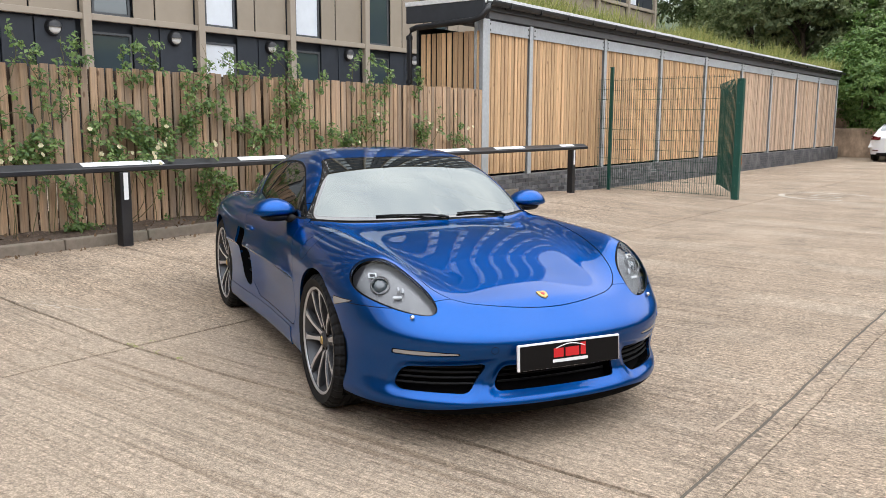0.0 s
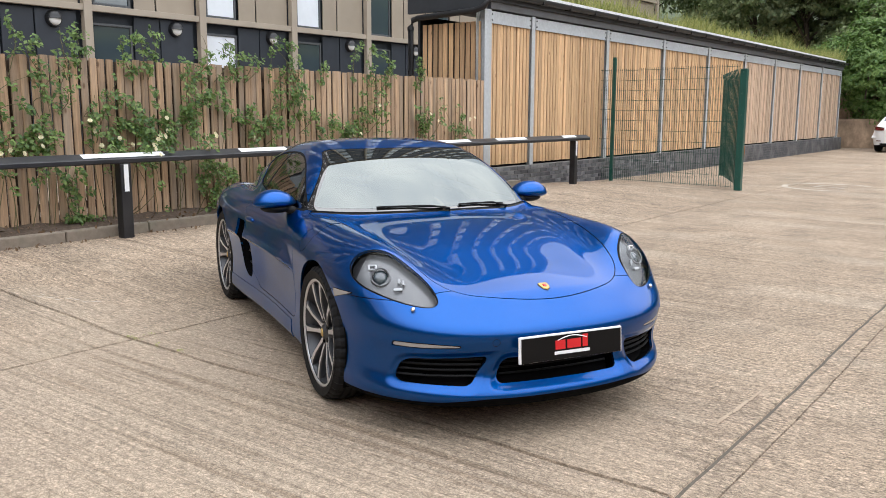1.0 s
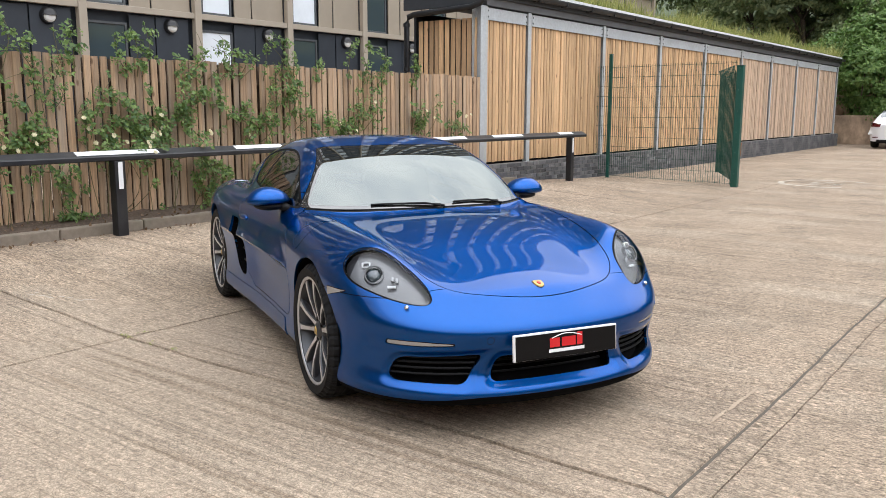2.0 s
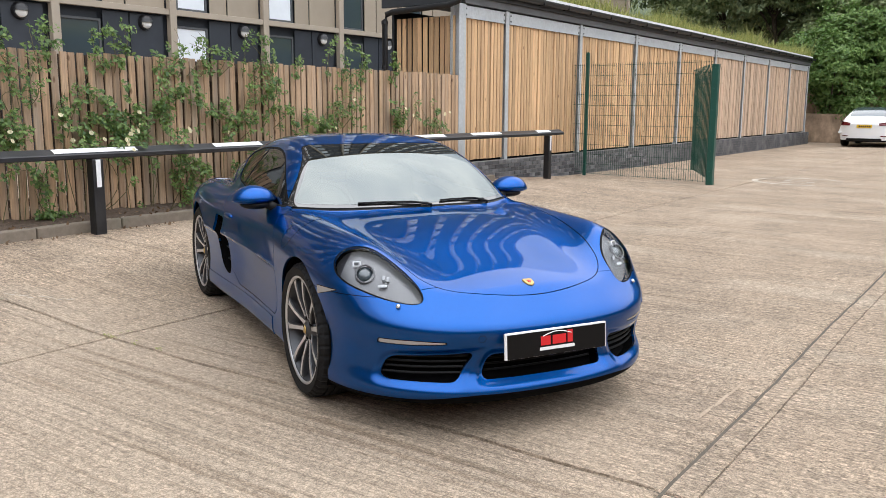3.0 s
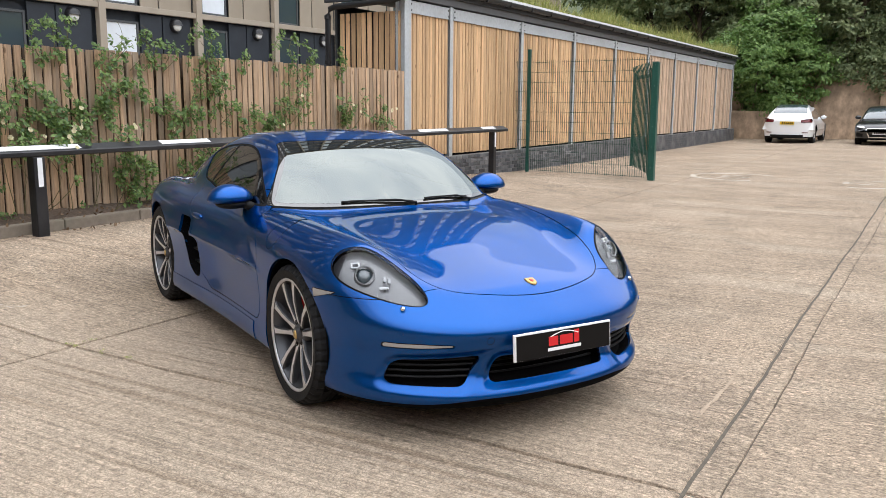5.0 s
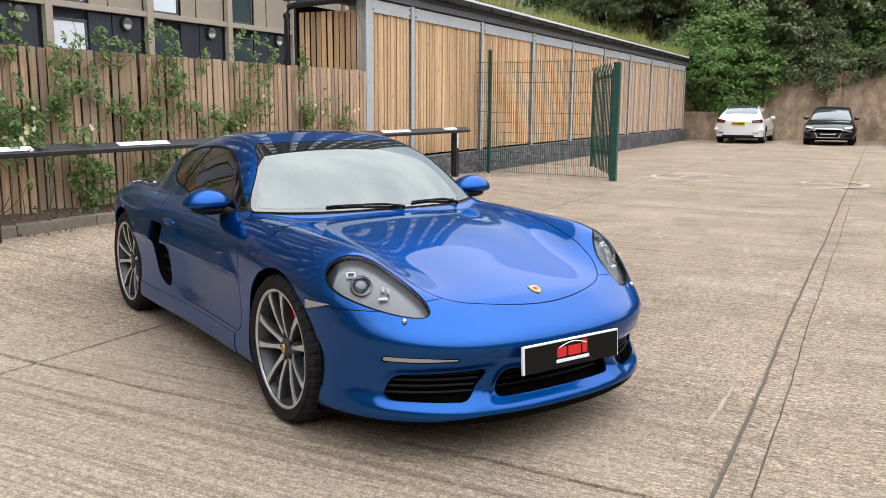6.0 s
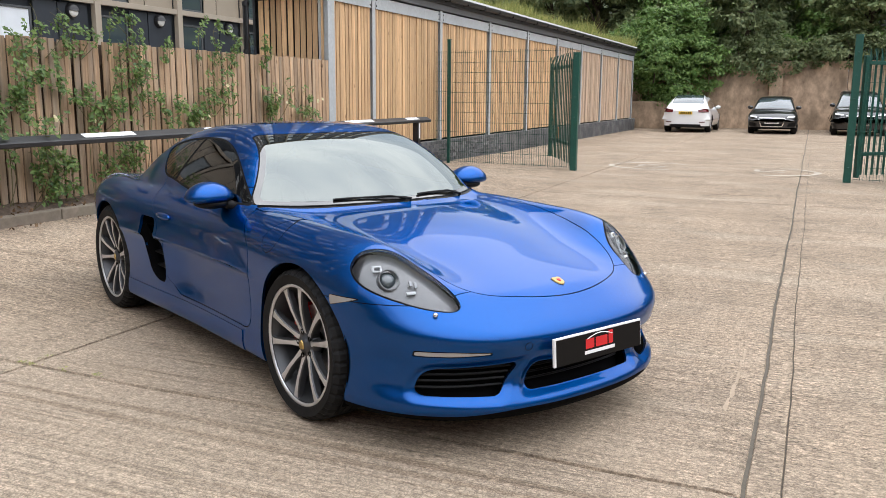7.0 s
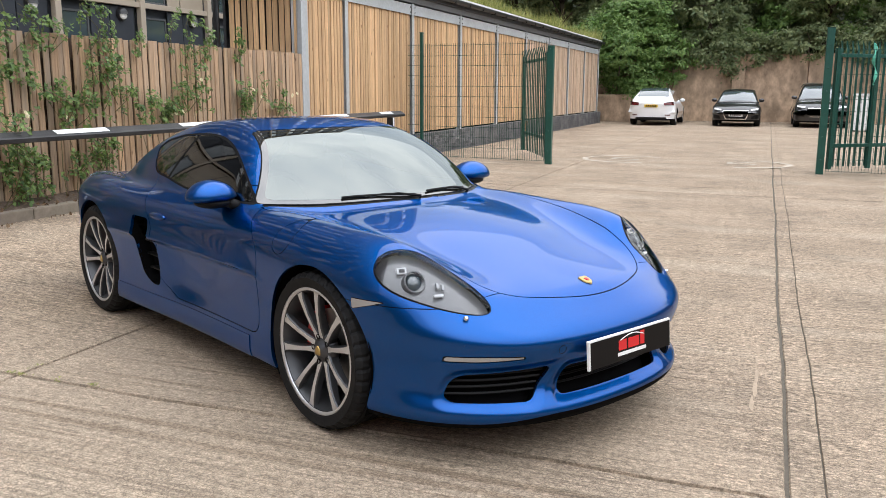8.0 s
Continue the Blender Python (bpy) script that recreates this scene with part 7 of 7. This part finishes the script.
    box_part("floor_pan", (-length + 0.3, -0.3, -half + 0.25, half - 0.25, 0.2, 0.5), M_SEAL, car, 0.02)
    bvh = bvhtree.BVHTree.FromPolygons([tuple(v) for v in shell.plus(lip).V], [tuple(int(i) for i in t) for t in shell.plus(lip).T])
    for x in (-front_axle, -rear_axle):
        for s in (1, -1):
            wheel = new("wheel")
            wheel.parent = car
            wheel.matrix_basis = pose(x, s * (half - 0.13), wheel_r, 0, 0, 0 if s > 0 else 180)
            bm = lathe(bmesh.new(), [(wheel_r - 0.1, -0.1), (wheel_r - 0.02, -0.11), (wheel_r, -0.08), (wheel_r, 0.08), (wheel_r - 0.02, 0.11), (wheel_r - 0.1, 0.1)], 28)
            part("tyre", bm, M_TYRE, wheel, smooth=True)
            bm = lathe(bmesh.new(), [(wheel_r - 0.1, 0.1), (wheel_r - 0.12, 0.08), (0.06, 0.06), (0.0, 0.07)], 24)
            part("rim", bm, M_RIM_DARK, wheel, "grey alloy rim", True)
            for k in range(5):
                box_part("spoke", (0.04, wheel_r - 0.1, 0.075, 0.095, -0.025, 0.025), M_RIM, wheel, 0.005, m=Matrix.Rotation(2 * math.pi * k / 5, 4, "Y"))
            box_part("arch_liner", (x - wheel_r, x + wheel_r, s * (half - 0.45), s * (half - 0.26), 0.22, wheel_r * 2), M_SEAL, car)
    for s in (1, -1):
        bm = bmesh.new()
        bmesh.ops.create_uvsphere(bm, u_segments=16, v_segments=10, radius=1)
        bmesh.ops.transform(bm, matrix=Matrix.Translation((cowl - 0.35, s * (half - 0.01), belt + 0.05)) @ Matrix.Diagonal((0.08, 0.11, 0.075, 1)), verts=bm.verts)
        part("door_mirror", bm, paint, car, smooth=True)

    def stick(name, pts, mat, nose, lab, thick=0.015):
        """A plate laid on the nose or tail, its corners at (y, z)."""
        d = Vector((-1 if nose else 1, 0, 0))
        start = 1.0 if nose else -length - 1.0
        steps = 6
        bm = bmesh.new()
        grid = []
        (ya, za), (yb, zb), (yc, zc), (yd, zd) = pts
        for i in range(steps + 1):
            row = []
            for j in range(4):
                u, v = i / steps, j / 3
                yy = (ya * (1 - u) + yb * u) * (1 - v) + (yd * (1 - u) + yc * u) * v
                zz = (za * (1 - u) + zb * u) * (1 - v) + (zd * (1 - u) + zc * u) * v
                hit = bvh.ray_cast(Vector((start, yy, zz)), d)[0]
                row.append(bm.verts.new((hit if hit else Vector((0 if nose else -length, yy, zz))) - d * thick))
            grid.append(row)
        for p, q in zip(grid, grid[1:]):
            for j in range(3):
                bm.faces.new((p[j], p[j + 1], q[j + 1], q[j]))
        bmesh.ops.recalc_face_normals(bm, faces=bm.faces)
        top = bmesh.ops.extrude_face_region(bm, geom=list(bm.faces))
        bmesh.ops.translate(bm, verts=[v for v in top["geom"] if isinstance(v, bmesh.types.BMVert)], vec=-d * 0.01)
        bmesh.ops.recalc_face_normals(bm, faces=bm.faces)
        return part(name, bm, mat, car, lab)

    return car, stick


M_CARWHITE = car_paint("white_car_paint", (0.78, 0.79, 0.8), 0.0, 0.35)
M_CARBLACK = car_paint("black_car_paint", (0.012, 0.012, 0.014), 0.2, 0.3)


def rect(y0, y1, z0, z1):
    return ((y0, z0), (y1, z0), (y1, z1), (y0, z1))


def build_parked():
    car, stick = far_car("saloon_car", "white electric saloon with black glass roof parked nose to the wall", (-5.45, 38.0), 90, M_CARWHITE, 4.69, 1.85, 1.44, 0.86, 1.06, -1.15, -2.0, -3.1, -4.2, 0.84, 3.72, 0.93, 0.335, True)
    for s in (1, -1):
        stick("tail_light", ((s * 0.5, 0.8), (s * 0.86, 0.8), (s * 0.86, 0.95), (s * 0.48, 0.9)), M_TAIL, False, "dark red tail lamp")
        stick("reflector", rect(s * 0.55, s * 0.75, 0.4, 0.43), M_TAIL, False, "small red reflector")
    stick("rear_plate", rect(-0.26, 0.26, 0.72, 0.83), M_PLATE_YELLOW, False, "yellow number plate")
    for k in range(6):
        stick("plate_bar", rect(-0.21 + k * 0.07, -0.165 + k * 0.07, 0.745, 0.805), M_PLATE_BLACK, False, "black bar", 0.028)
    stick("rear_diffuser", rect(-0.6, 0.6, 0.22, 0.33), M_TRIM, False, "black rear diffuser")

    def black_front(car, stick, h, wide, suv):
        for s in (1, -1):
            stick("headlight", ((s * wide * 0.6, h - 0.2), (s * wide * 0.9, h - 0.16), (s * wide * 0.9, h - 0.1), (s * wide * 0.6, h - 0.135)), M_CELL, True, "slim white headlamp")
            stick("side_vent", ((s * wide * 0.62, h - 0.52), (s * wide * 0.92, h - 0.5), (s * wide * 0.9, h - 0.36), (s * wide * 0.66, h - 0.4)), M_TRIM, True, "black corner vent", 0.01)
        w = wide * 0.5
        stick("grille", ((-w * 0.8, h - 0.52), (w * 0.8, h - 0.52), (w, h - 0.2), (-w, h - 0.2)), M_HOUSING if suv else M_TRIM, True, "large black grille", 0.012)
        for a in (((-w, h - 0.21), (w, h - 0.21), (w, h - 0.185), (-w, h - 0.185)), ((-w * 0.85, h - 0.535), (w * 0.85, h - 0.535), (w * 0.85, h - 0.51), (-w * 0.85, h - 0.51)),
                  ((-w * 1.08, h - 0.24), (-w * 1.02, h - 0.2), (-w * 0.8, h - 0.51), (-w * 0.86, h - 0.53)), ((w * 1.08, h - 0.24), (w * 1.02, h - 0.2), (w * 0.8, h - 0.51), (w * 0.86, h - 0.53))):
            stick("grille_trim", a, M_CHROME, True, "chrome grille surround", 0.025)
        stick("front_plate", rect(-0.26, 0.26, h - 0.42, h - 0.31), M_PLATE_WHITE, True, "white number plate", 0.04)
        for k in range(6):
            stick("plate_bar", rect(-0.21 + k * 0.07, -0.165 + k * 0.07, h - 0.395, h - 0.335), M_PLATE_BLACK, True, "black bar", 0.054)

    car, stick = far_car("hatchback_car", "black hatchback with chrome-edged grille parked facing out", (-2.22, 33.45), -90, M_CARBLACK, 4.3, 1.82, 1.43, 0.93, 1.06, -1.1, -1.85, -3.2, -4.0, 0.88, 3.5, 0.96, 0.325, False)
    black_front(car, stick, 0.82, 0.91, False)
    car, stick = far_car("suv_car", "black electric sport utility car with grey grille parked facing out", (0.85, 33.6), -90, M_CARBLACK, 4.9, 1.93, 1.64, 1.05, 1.2, -1.15, -2.0, -3.8, -4.6, 0.92, 3.85, 1.08, 0.37, False)
    black_front(car, stick, 0.94, 0.96, True)


build_parked()


def build_white_bin():
    b = thing("white_container", "tall white plastic container standing in the yard", "container", at=(2.02, 31.4, 0))
    bm = box(bmesh.new(), -0.29, 0.29, -0.3, 0.3, 0.04, 1.22, 0.03)
    for v in bm.verts:
        v.co.x *= 0.9 + 0.08 * v.co.z
    part("body", bm, M_PLATE_WHITE, b)
    box_part("lid", (-0.31, 0.31, -0.33, 0.33, 1.222, 1.3), M_PLATE_WHITE, b, 0.02)
    for s in (-0.2, 0.2):
        box_part("foot", (s - 0.05, s + 0.05, -0.25, 0.25, -0.0, 0.05), M_TRIM, b, 0.005)


build_white_bin()
